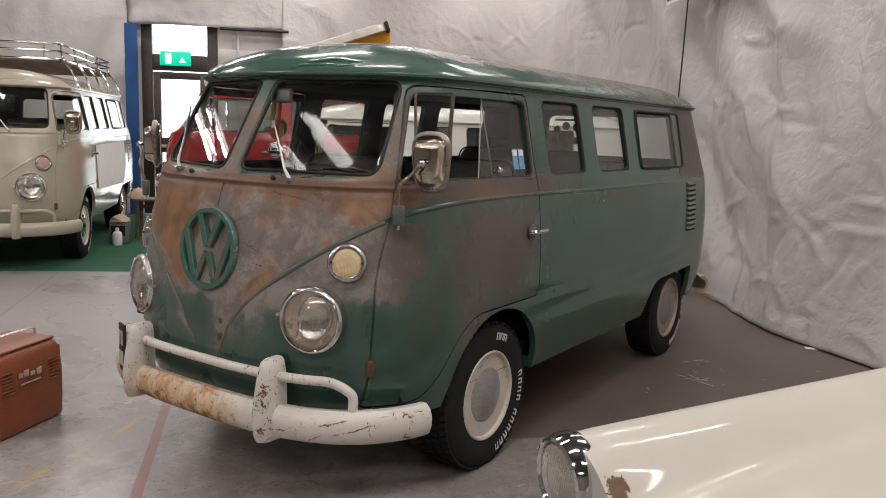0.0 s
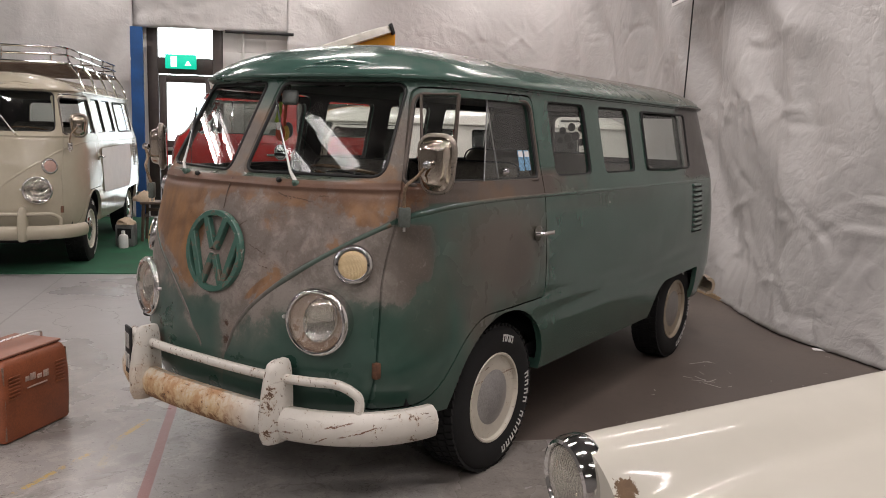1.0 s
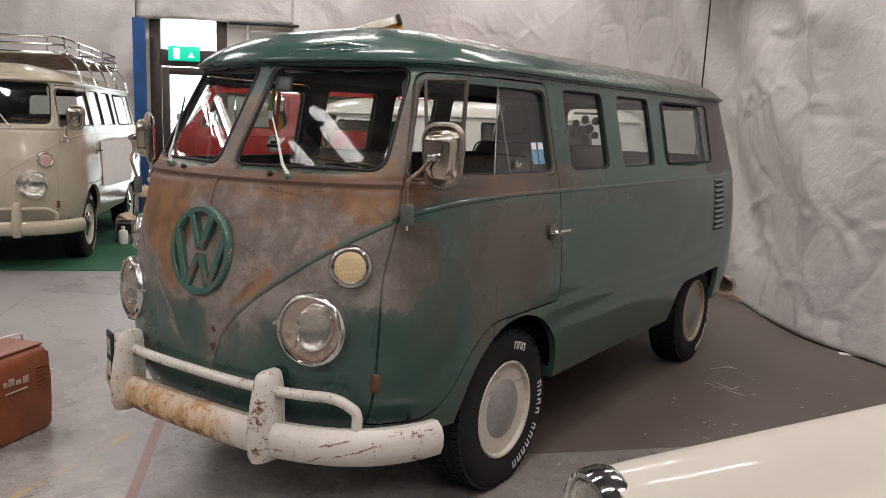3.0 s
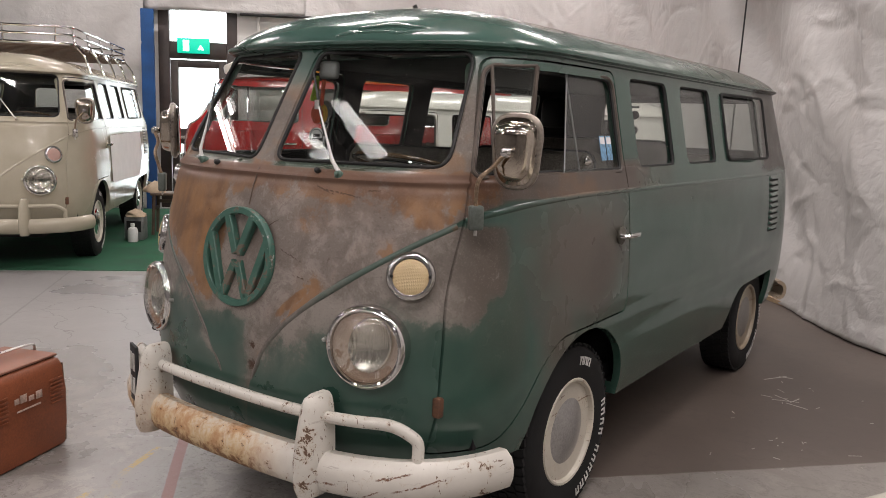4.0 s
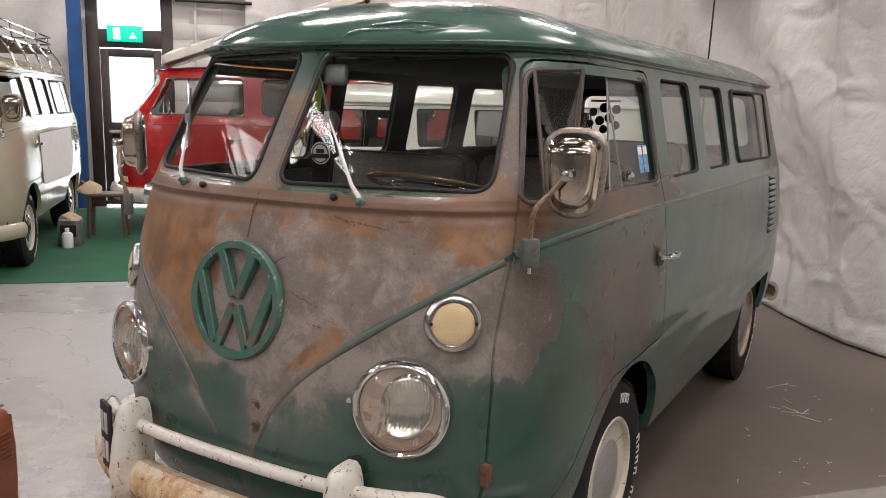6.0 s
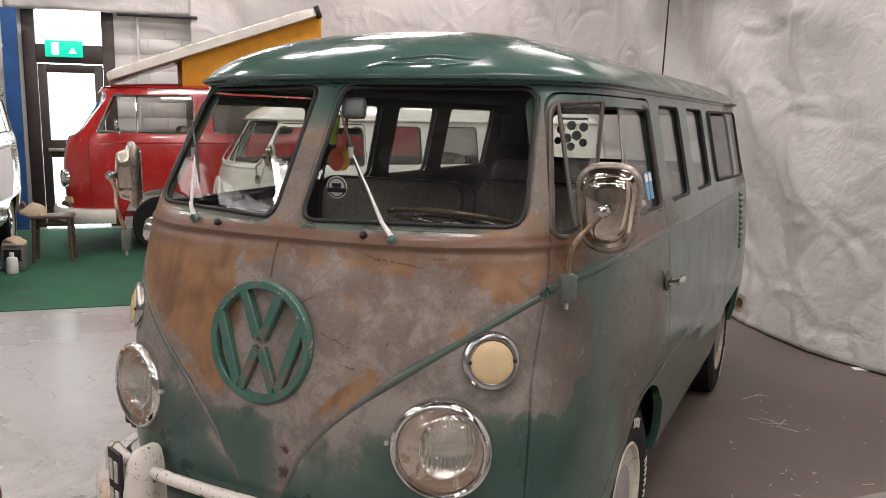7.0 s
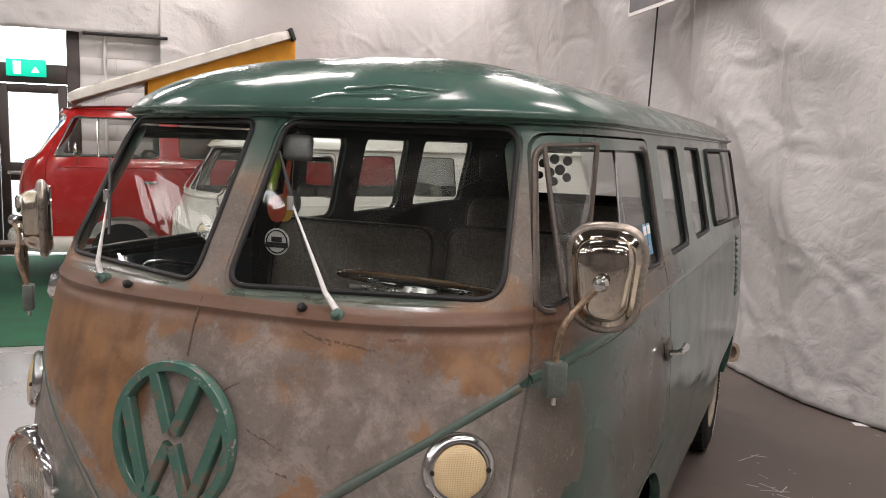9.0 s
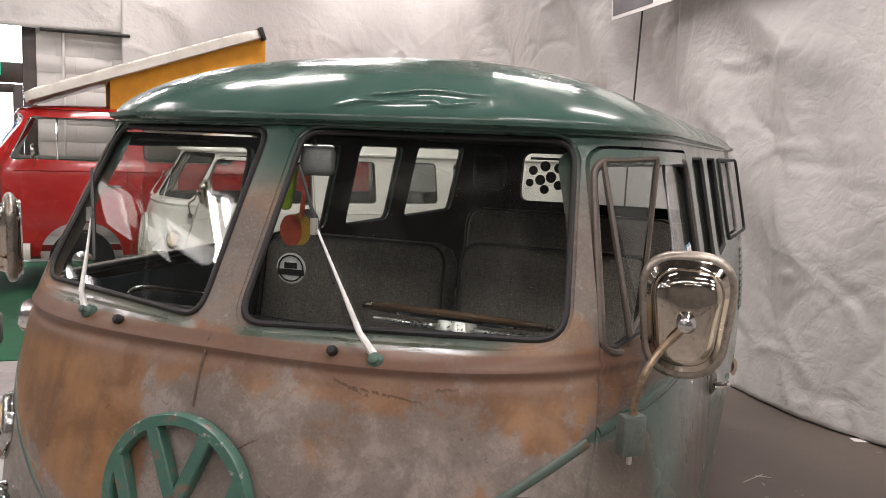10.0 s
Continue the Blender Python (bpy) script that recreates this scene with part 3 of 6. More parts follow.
M_FRAME = plain("dark_brown_frame", (0.045, 0.033, 0.028), 0.45, vary=0.25)
M_BLUE = plain("blue_curtain", (0.012, 0.07, 0.22), 0.75, vary=0.3, scale=3)
M_SIGN = glow("green_exit_sign", (0.0, 0.42, 0.27), 0.9)
M_SIGNWHITE = glow("white_sign_symbol", (0.9, 1.0, 0.95), 1.2)
M_WOOD = plain("dark_stool_wood", (0.10, 0.065, 0.045), 0.5, vary=0.35, scale=14)
M_COOLER = plain("faded_red_enamel", (0.245, 0.072, 0.030), 0.42, vary=0.25, scale=7, bump=0.1)
M_PEEL = peeled()
M_VEE = v_moulding()
M_MOULD = plain("worn_green_moulding", (0.052, 0.092, 0.073), 0.42, vary=0.5, scale=9)
M_MIRRORRIM = plain("brown_tarnished_rim", (0.30, 0.265, 0.23), 0.34, 0.8, vary=0.3, scale=20)
M_TEAL = plain("dark_blue_dash", (0.018, 0.035, 0.045), 0.5, vary=0.3)
M_BRACKET = plain("grey_green_bracket", (0.085, 0.10, 0.088), 0.5, vary=0.3, scale=20)
M_RUSTY = plain("rusty_steel", (0.26, 0.19, 0.13), 0.5, 0.6, vary=0.4, scale=30)
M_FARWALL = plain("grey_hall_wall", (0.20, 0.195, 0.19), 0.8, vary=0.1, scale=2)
M_IVORY = plain("ivory_brown_rim", (0.085, 0.052, 0.030), 0.12, vary=0.2, scale=10)


# ---- mesh helpers ----
def mesh_of(verts, faces, smooth=40.0):
    me = bpy.data.meshes.new("mesh")
    me.from_pydata([tuple(v) for v in verts], [], faces)
    me.validate()
    shade(me, smooth)
    return me


def shade(me, angle=40.0):
    me.polygons.foreach_set("use_smooth", [angle > 0] * len(me.polygons))
    if angle > 0:
        me.set_sharp_from_angle(angle=radians(angle))


def part(name, data, material, parent=None, label=""):
    """Links a bmesh or mesh as one object under a thing."""
    if isinstance(data, bmesh.types.BMesh):
        me = bpy.data.meshes.new(name)
        bmesh.ops.recalc_face_normals(data, faces=data.faces)
        data.to_mesh(me)
        data.free()
        shade(me)
        data = me
    data.name = name
    if material and not data.materials:
        data.materials.append(material)
    ob = new(name, data)
    ob.parent = parent
    if label:
        ob["label"] = label
    return ob


def thing(name, label, category, group="", at=(0, 0, 0), turn=0.0):
    ob = new(name)
    ob.empty_display_size = 0.1
    ob.matrix_basis = pose(*at, 0, 0, turn)
    return tagged(ob, label, category, group)


def joined(*pieces):
    """One mesh from several (verts, faces)."""
    verts, faces = [], []
    for v, f in pieces:
        k = len(verts)
        verts += [tuple(p) for p in v]
        faces += [tuple(i + k for i in q) for q in f]
    return verts, faces


def loft(rings, close=True, caps=True):
    n = len(rings[0])
    verts = [p for r in rings for p in r]
    faces = []
    for a in range(len(rings) - 1):
        for b in range(n if close else n - 1):
            c = (b + 1) % n
            faces.append((a * n + b, a * n + c, a * n + n + c, a * n + n + b))
    if caps:
        faces.append(tuple(range(n))[::-1])
        faces.append(tuple(range((len(rings) - 1) * n, len(rings) * n)))
    return verts, faces


def lathe(profile, steps=32, axis="y", ring_shaped=False):
    """Turns (radius, along) pairs round an axis; ring_shaped closes the profile on itself."""
    rings = []
    for r, h in profile:
        ring = []
        for k in range(steps):
            a = 2 * math.pi * k / steps
            c, s = r * math.cos(a), r * math.sin(a)
            ring.append({"y": (c, h, s), "x": (h, c, s), "z": (c, s, h)}[axis])
        rings.append(ring)
    if ring_shaped:
        return loft(rings + [rings[0]], caps=False)
    return loft(rings)


def moved(piece, m):
    return [m @ Vector(v) for v in piece[0]], piece[1]


def box(x0, x1, y0, y1, z0, z1, bevel=0.0):
    if bevel <= 0:
        v = [(x, y, z) for z in (z0, z1) for x, y in ((x0, y0), (x1, y0), (x1, y1), (x0, y1))]
        return v, [(3, 2, 1, 0), (4, 5, 6, 7), (0, 1, 5, 4), (1, 2, 6, 5), (2, 3, 7, 6), (3, 0, 4, 7)]
    b = min(bevel, (x1 - x0) / 2.1, (y1 - y0) / 2.1, (z1 - z0) / 2.1)
    rings = []
    for z, ins in ((z0, b), (z0 + b * 0.3, b * 0.3), (z0 + b, 0), (z1 - b, 0), (z1 - b * 0.3, b * 0.3), (z1, b)):
        rings.append([(x, y, z) for x, y in rounded([(x0 + ins, y0 + ins), (x1 - ins, y0 + ins), (x1 - ins, y1 - ins), (x0 + ins, y1 - ins)], b, 3)])
    return loft(rings)


def rounded(corners, radius, steps=6):
    """A closed outline with rounded corners."""
    out, n = [], len(corners)
    for i in range(n):
        p, a, b = Vector(corners[i]), Vector(corners[i - 1]), Vector(corners[(i + 1) % n])
        r = radius[i] if isinstance(radius, (list, tuple)) else radius
        da, db = (a - p).normalized(), (b - p).normalized()
        r = min(r, (a - p).length * 0.49, (b - p).length * 0.49)
        for k in range(steps + 1):
            t = k / steps
            out.append(tuple(p + da * r * (1 - t) ** 2 + db * r * t ** 2))
    return out


def prism(outline, axis, d0, d1):
    put = {"x": lambda a, b, d: (d, a, b), "y": lambda a, b, d: (a, d, b), "z": lambda a, b, d: (a, b, d)}[axis]
    v, f = loft([[put(a, b, d) for a, b in outline] for d in (d0, d1)])
    return v, f


def grown(outline, d):
    """An outline moved outwards by d."""
    c = [sum(p[k] for p in outline) / len(outline) for k in (0, 1)]
    out = []
    for i, p in enumerate(outline):
        q, r = Vector(outline[i - 1]), Vector(outline[(i + 1) % len(outline)])
        t = r - q
        if t.length < 1e-9:
            out.append(p)
            continue
        nrm = Vector((t.y, -t.x)).normalized()
        if nrm.dot(Vector(p) - Vector(c)) < 0:
            nrm = -nrm
        out.append((p[0] + nrm.x * d, p[1] + nrm.y * d))
    return out


def tube(path, radius, sides=8, closed=False, flat=1.0):
    """A round bar along a path; radius may be a list."""
    pts = [Vector(p) for p in path]
    n = len(pts)
    rings, up = [], None
    for i, p in enumerate(pts):
        a = pts[i - 1] if (i or closed) else p
        b = pts[(i + 1) % n] if (i < n - 1 or closed) else p
        t = (b - a).normalized()
        if up is None:
            up = Vector((0, 0, 1)) if abs(t.z) < 0.9 else Vector((1, 0, 0))
        up = (up - t * up.dot(t)).normalized()
        side = t.cross(up)
        r = radius[i] if isinstance(radius, (list, tuple)) else radius
        rings.append([p + (side * math.cos(2 * math.pi * k / sides) + up * math.sin(2 * math.pi * k / sides) * flat) * r for k in range(sides)])
    if closed:
        v, f = loft(rings + [rings[0]], caps=False)
        m = len(rings) * sides
        return v[:m], [tuple(i % m for i in q) for q in f]
    return loft(rings)


def ribbon(path, profile, closed=False):
    """Sweeps (out, up) pairs along a level path whose outside lies to its right."""
    n, rings = len(path), []
    for i, p in enumerate(path):
        a = path[i - 1] if (i or closed) else p
        b = path[(i + 1) % n] if (i < n - 1 or closed) else p
        t = Vector((b[0] - a[0], b[1] - a[1])).normalized()
        o = Vector((t.y, -t.x))
        rings.append([(p[0] + o.x * u, p[1] + o.y * u, p[2] + v) for u, v in profile])
    if closed:
        v, f = loft(rings + [rings[0]], caps=False)
        m = len(rings) * len(profile)
        return v[:m], [tuple(k % m for k in q) for q in f]
    return loft(rings)


def arc(points, steps=10):
    """A smooth curve through points."""
    p = [Vector(q) for q in points]
    p = [2 * p[0] - p[1]] + p + [2 * p[-1] - p[-2]]
    out = []
    for i in range(1, len(p) - 2):
        for k in range(steps):
            t = k / steps
            out.append(0.5 * (2 * p[i] + (p[i + 1] - p[i - 1]) * t + (2 * p[i - 1] - 5 * p[i] + 4 * p[i + 1] - p[i + 2]) * t * t + (3 * p[i] - p[i - 1] - 3 * p[i + 1] + p[i + 2]) * t ** 3))
    return out + [p[-2]]


def carve(me, jobs):
    """Cuts a mesh with prisms: jobs of (operation, (verts, faces))."""
    ob = new("carved", me)
    tools = []
    for op, piece in jobs:
        tool = new("tool", mesh_of(*piece, smooth=0))
        bm = bmesh.new()
        bm.from_mesh(tool.data)
        bmesh.ops.recalc_face_normals(bm, faces=bm.faces)
        bm.to_mesh(tool.data)
        bm.free()
        mod = ob.modifiers.new("cut", "BOOLEAN")
        mod.operation, mod.object, mod.solver = op, tool, "EXACT"
        tools.append(tool)
    dg = bpy.context.evaluated_depsgraph_get()
    out = bpy.data.meshes.new_from_object(ob.evaluated_get(dg))
    for o in tools + [ob]:
        bpy.data.objects.remove(o)
    shade(out, 32)
    return out


def table(zs, vs, soft=0.05):
    """A smoothed curve through values at heights."""
    grid = np.linspace(zs[0] - 0.2, zs[-1] + 0.2, 800)
    v = np.interp(grid, zs, vs)
    k = max(1, int(soft / (grid[1] - grid[0])))
    pad = np.pad(v, k, mode="edge")
    v = np.convolve(pad, np.ones(2 * k + 1) / (2 * k + 1), mode="valid")
    return lambda z: float(np.interp(z, grid, v))


# ---- the split-screen van ----
class Shape:
    """Plan of the van's shell at each height; x across, y from the front axle to the rear."""

    Z = [0.36, 0.45, 0.60, 0.80, 1.00, 1.20, 1.27, 1.33, 1.66, 1.72]
    w = staticmethod(table(Z, [0.785, 0.815, 0.832, 0.836, 0.832, 0.815, 0.800, 0.783, 0.715, 0.702]))
    f = staticmethod(table(Z, [-0.85, -0.895, -0.925, -0.925, -0.900, -0.850, -0.825, -0.790, -0.605, -0.57]))
    d = staticmethod(table(Z, [0.75, 0.75, 0.75, 0.75, 0.75, 0.74, 0.73, 0.70, 0.56, 0.54]))
    n = staticmethod(table(Z, [2.8, 2.8, 2.7, 2.6, 2.6, 2.65, 2.75, 2.85, 2.6, 2.6]))
    r = staticmethod(table(Z, [3.08, 3.15, 3.19, 3.20, 3.20, 3.19, 3.18, 3.17, 3.08, 3.06]))

    @classmethod
    def front(cls, x, z):
        q = min(1.0, abs(x) / cls.w(z))
        return cls.f(z) + cls.d(z) * (1 - (1 - q ** cls.n(z)) ** (1 / cls.n(z)))

    @classmethod
    def side(cls, y, z):
        w, yc, rc = cls.w(z), cls.f(z) + cls.d(z), cls.r(z) - 0.5
        if y < yc:
            q = min(1, (yc - y) / cls.d(z))
            return w * (1 - q ** cls.n(z)) ** (1 / cls.n(z))
        if y > rc:
            q = min(1, (y - rc) / 0.5)
            return w * (1 - q ** 3.2) ** (1 / 3.2)
        return w

    @classmethod
    def facing(cls, x, z):
        """The outward normal of the nose."""
        e = 0.005
        dx = (cls.front(x + e, z) - cls.front(x - e, z)) / (2 * e)
        dz = (cls.front(x, z + e) - cls.front(x, z - e)) / (2 * e)
        return Vector((dx, -1, dz)).normalized()

    @classmethod
    def ring(cls, z, inset=0.0, nf=96, ns=26, nr=36):
        w, f, d, n, r = cls.w(z) - inset, cls.f(z) + inset, cls.d(z) - inset, cls.n(z), cls.r(z) - inset
        yc, rc, dr = f + d, r - 0.5, 0.5
        out = []
        for k in range(nf + 1):
            a = math.pi * (k / nf - 0.5)
            out.append((w * math.copysign(abs(math.sin(a)) ** (2 / n), a), yc - d * max(0, math.cos(a)) ** (2 / n)))
        out += [(w, yc + (rc - yc) * k / ns) for k in range(1, ns)]
        for k in range(nr + 1):
            a = math.pi * (0.5 - k / nr)
            out.append((w * math.copysign(abs(math.sin(a)) ** (2 / 3.2), a), rc + dr * max(0, math.cos(a)) ** (2 / 3.2)))
        out += [(-w, rc - (rc - yc) * k / ns) for k in range(1, ns)]
        return [(x, y, z) for x, y in out]


def v_line(x):
    """Height of the V crease on the nose."""
    ax = abs(x)
    return 0.686 + 0.68 * ax - 0.36 * math.exp(-ax / 0.078)


DOOR = rounded([(-0.722, 0.435), (-0.714, 0.70), (-0.690, 0.97), (-0.626, 1.15), (-0.595, 1.27), (-0.425, 1.672), (0.335, 1.672), (0.335, 0.742), (-0.22, 0.742), (-0.34, 0.66), (-0.45, 0.50), (-0.53, 0.435)],
               [0.02, 0.1, 0.1, 0.06, 0.05, 0.05, 0.05, 0.03, 0.1, 0.1, 0.1, 0.05], 4)
DOOR_WINDOW = rounded([(-0.570, 1.30), (0.300, 1.30), (0.306, 1.636), (-0.418, 1.636)], [0.03, 0.03, 0.05, 0.04], 6)
SIDE_WINDOWS = [rounded([(a, 1.302), (b, 1.302), (b, 1.655), (a, 1.655)], 0.045, 5) for a, b in ((0.475, 0.885), (1.05, 1.475), (1.65, 2.29))]
SCREEN = rounded([(0.032, 1.306), (0.640, 1.306), (0.588, 1.691), (0.044, 1.691)], [0.06, 0.075, 0.06, 0.05], 8)
SCREEN_FAR = rounded([(0.032, 1.306), (0.640, 1.306), (0.588, 1.691), (0.014, 1.691)], [0.06, 0.075, 0.06, 0.05], 8)
REAR_WINDOW = rounded([(-0.58, 1.33), (0.58, 1.33), (0.54, 1.64), (-0.54, 1.64)], 0.06, 5)


def arch(cy, r, top):
    pts = [(cy + r * math.cos(math.pi * k / 24), 0.33 + (top - 0.33) * math.sin(math.pi * k / 24) ** 0.8) for k in range(25)]
    return pts + [(cy - r, 0.20), (cy + r, 0.20)]


FRONT_ARCH = arch(0.0, 0.375, 0.732)
REAR_ARCH = [tuple(p) for p in rounded([(1.79, 0.20), (1.815, 0.455), (1.935, 0.595), (2.62, 0.612), (2.64, 0.20)], [0.02, 0.10, 0.10, 0.02, 0.02], 6)]


def screen_plane(x, z):
    """Where the flat pane of each half windscreen lies."""
    t = (z - 1.306) / 0.385
    ax, x1 = abs(x), 0.640 - 0.052 * t
    y0, y1 = Shape.front(0.032, z), Shape.front(x1, z)
    return y0 + (y1 - y0) * (ax - 0.032) / (x1 - 0.032)


def levelled(p):
    """Draws the nose round the windscreens halfway to the flat panes."""
    x, y, z = p
    if y < -0.20 and z > 1.285 and abs(x) < 0.645:
        k = min(1.0, (z - 1.285) / 0.03)
        y += 0.5 * k * k * (3 - 2 * k) * max(0.0, screen_plane(x, z) - Shape.front(x, z))
    return (x, y, z)


def knocked(p):
    """Shallow dents in the old panels."""
    x, y, z = levelled(p)
    if y < -0.30:
        # pressed ledge under the windscreens
        y -= 0.0065 * math.exp(-(((z - 1.276) / 0.0075) ** 2)) - 0.0045 * math.exp(-(((z - 1.256) / 0.010) ** 2))
    if y < -0.45:
        for cx, cz, h, rx, rz in ((0.06, 0.66, 0.012, 0.05, 0.05), (-0.14, 0.62, 0.010, 0.10, 0.03), (0.0, 0.70, -0.006, 0.16, 0.03), (0.22, 1.235, 0.005, 0.08, 0.012), (-0.30, 0.74, 0.008, 0.05, 0.06), (0.30, 0.95, 0.004, 0.12, 0.04)):
            y += h * math.exp(-(((x - cx) / rx) ** 2) - (((z - cz) / rz) ** 2))
    if abs(x) > 0.6 and y > 0.0 and z < 1.18:
        k = min(1, y / 0.4) * min(1, max(0, 2.9 - y))
        d = 0.007 * noise.noise(Vector((y * 1.7, z * 3.0, x))) + 0.009 * math.exp(-(((z - 0.735 - 0.02 * math.sin(3 * y)) / 0.03) ** 2)) - 0.006 * math.exp(-(((z - 0.66) / 0.05) ** 2))
        x -= math.copysign(k * d, x)
    return (x, y, z)


def van_shell():
    zs = sorted([*np.linspace(0.38, 1.70, 52), *np.linspace(1.228, 1.312, 26)])
    outer = loft([[knocked(p) for p in Shape.ring(z)] for z in zs])
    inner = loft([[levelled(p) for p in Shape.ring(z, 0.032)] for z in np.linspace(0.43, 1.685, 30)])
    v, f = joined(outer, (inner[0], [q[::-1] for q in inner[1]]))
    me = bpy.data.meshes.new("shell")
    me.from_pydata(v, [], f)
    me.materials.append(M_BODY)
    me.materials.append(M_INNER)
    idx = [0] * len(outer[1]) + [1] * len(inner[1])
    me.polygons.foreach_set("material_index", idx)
    return me


def mirror(outline):
    return [(-a, b) for a, b in outline][::-1]


def roof_mesh():
    rim = Shape.ring(1.70, -0.012)
    run = np.concatenate([[0], np.cumsum([math.dist(a, b) for a, b in zip(rim, rim[1:] + rim[:1])])])
    even = np.linspace(0, run[-1], 700, endpoint=False)
    cols = [np.interp(even, run, [p[k] for p in rim] + [rim[0][k]]) for k in range(3)]
    rows, rim = [], [tuple(float(v) for v in p) for p in zip(*cols)]
    # creases (x, height) and knocks over the windscreen peak
    creases = [[(0.13, 1.730), (0.17, 1.742), (0.24, 1.744), (0.32, 1.746), (0.345, 1.736), (0.40, 1.745)], [(0.19, 1.756), (0.25, 1.762), (0.285, 1.768), (0.33, 1.767), (0.38, 1.760), (0.42, 1.757)]]
    rough_patch = lambda x, z: 0.007 * math.exp(-(((x - 0.28) / 0.13) ** 2) - (((z - 1.752) / 0.012) ** 2))

    def gap(x, z, line):
        best = 9.0
        for (x0, z0), (x1, z1) in zip(line, line[1:]):
            t = max(0.0, min(1.0, ((x - x0) * (x1 - x0) + (z - z0) * (z1 - z0)) / ((x1 - x0) ** 2 + (z1 - z0) ** 2)))
            best = min(best, math.hypot(x - x0 - t * (x1 - x0), z - z0 - t * (z1 - z0)))
        return best

    for k in range(111):
        s = 1 - (k / 110) ** 1.6
        row = []
        for x, y, _ in rim:
            cy = min(max(y, 0.05), 2.55)
            px, py = x * s, cy + (y - cy) * s
            z = 1.712 + 0.168 * (1 - s ** 2.5) ** 0.72
            if py < -0.40 and -0.1 < px < 0.6 and z < 1.80:
                d = min(gap(px, z, line) for line in creases)
                push = 0.010 * math.exp(-((d / 0.0045) ** 2)) - rough_patch(px, z)
                py -= push * math.exp(-((max(0, z - 1.77) / 0.015) ** 2))
            row.append((px, py, z))
        rows.append(row)
    base = [[(x, y, 1.690) for x, y, _ in rim]]
    return mesh_of(*loft(base + rows), smooth=60)


def build_van(root, rust=True):
    """All parts of a split-screen van under root, in its own axes."""
    shell = van_shell()
    both = [("DIFFERENCE", prism(o, "x", -1.3, 1.3)) for o in (FRONT_ARCH, REAR_ARCH, *SIDE_WINDOWS)]
    screens = [("DIFFERENCE", prism(o, "y", -1.3, -0.2)) for o in (SCREEN, mirror(SCREEN_FAR))]
    rear = [("DIFFERENCE", prism(REAR_WINDOW, "y", 2.7, 3.6))]
    doors = [("DIFFERENCE", prism(DOOR, "x", a, b)) for a, b in ((0.45, 1.3), (-1.3, -0.45))]
    part("body", carve(shell.copy(), both + screens + rear + doors), None, root)
    for a, b in ((0.45, 1.3), (-1.3, -0.45)):
        leaf = carve(shell.copy(), [("INTERSECT", prism(grown(DOOR, -0.007), "x", a, b)), ("DIFFERENCE", prism(DOOR_WINDOW, "x", -1.3, 1.3))])
        door = part("door", leaf, None, root)
        sgn = 1 if a > 0 else -1
        part("window_frame", mesh_of(*tube([(sgn * (Shape.side(y, z) - 0.002), y, z) for y, z in grown(DOOR_WINDOW, 0.007)], 0.0075, 8, True)), M_POST, door, "worn brown window frame")
        part("window_seal", mesh_of(*tube([(sgn * (Shape.side(y, z) - 0.008), y, z) for y, z in DOOR_WINDOW], 0.0075, 8, True)), M_RUBBER, door)
        if sgn > 0:
            pane = [(-0.145, 1.30), (0.300, 1.30), (0.304, 1.636), (-0.030, 1.636)]
        else:
            pane = [(-0.20, 1.30), (0.285, 1.30), (0.285, 1.64), (-0.20, 1.64)]
        part("door_glass", mesh_of(*loft([[(sgn * (Shape.side(y, z) - o), y, z) for y, z in pane] for o in (0.016, 0.020)])), M_GLASS, door)
        # handle
        h = lathe([(0.0, 0.0), (0.034, 0.0), (0.036, 0.006), (0.02, 0.016), (0.0, 0.018)], 20, "x")
        part("handle_cup", mesh_of(*moved(h, Matrix.Translation((0.832 * 1, 0.235, 1.055)) if sgn > 0 else pose(-0.832, 0.235, 1.055, 0, 0, 180))), M_BODY, door)
        bar = tube(arc([(sgn * 0.845, 0.20, 1.055), (sgn * 0.875, 0.215, 1.058), (sgn * 0.880, 0.26, 1.058), (sgn * 0.876, 0.31, 1.058)], 5), [0.008] * 5 + [0.011] * 10 + [0.007], 8)
        part("door_handle", mesh_of(*bar), M_CHROME, door, "chrome handle")
        for hz in (0.60,):
            hy = -0.712
            hx = Shape.side(hy, hz)
            part("hinge", mesh_of(*box(sgn * hx - 0.014, sgn * hx + 0.014, hy - 0.015, hy + 0.012, hz - 0.032, hz + 0.032, 0.006)), M_RUSTHINGE, root)
    part("roof", roof_mesh(), M_BODY, root)
    part("gutter", mesh_of(*ribbon(Shape.ring(1.70), [(0.0, -0.004), (0.018, -0.006), (0.029, 0.001), (0.029, 0.009), (0.022, 0.007), (0.004, 0.010)], True)), M_BODY, root)
    # V crease and waist moulding
    for sgn, r in ((1, 0.0125), (-1, 0.0115)):
        xs = [sgn * (0.070 + 0.610 * (k / 60) ** 1.3) for k in range(61)]
        path = [Vector((x, Shape.front(x, v_line(x)), v_line(x))) + Shape.facing(x, v_line(x)) * -0.0085 for x in xs]
        part("nose_moulding", mesh_of(*tube(path, [r * min(1.0, 0.25 + k / 12) for k in range(61)], 12)), M_VEE, root)
    for sgn in (1, -1):
        line = arc([(-0.612, 1.162, 0), (-0.54, 1.182, 0), (-0.36, 1.209, 0), (-0.10, 1.220, 0), (0.3, 1.219, 0), (1.2, 1.212, 0), (2.2, 1.211, 0), (2.85, 1.210, 0)], 8)
        line = [Vector((p.x, p.y)) for p in line]
        part("waist_moulding", mesh_of(*tube([(sgn * (Shape.side(p.x, p.y) - 0.0105), p.x, p.y) for p in line], 0.0140, 10)), M_BODY, root)
    # windscreens
    xs = np.linspace(-0.63, 0.63, 61)
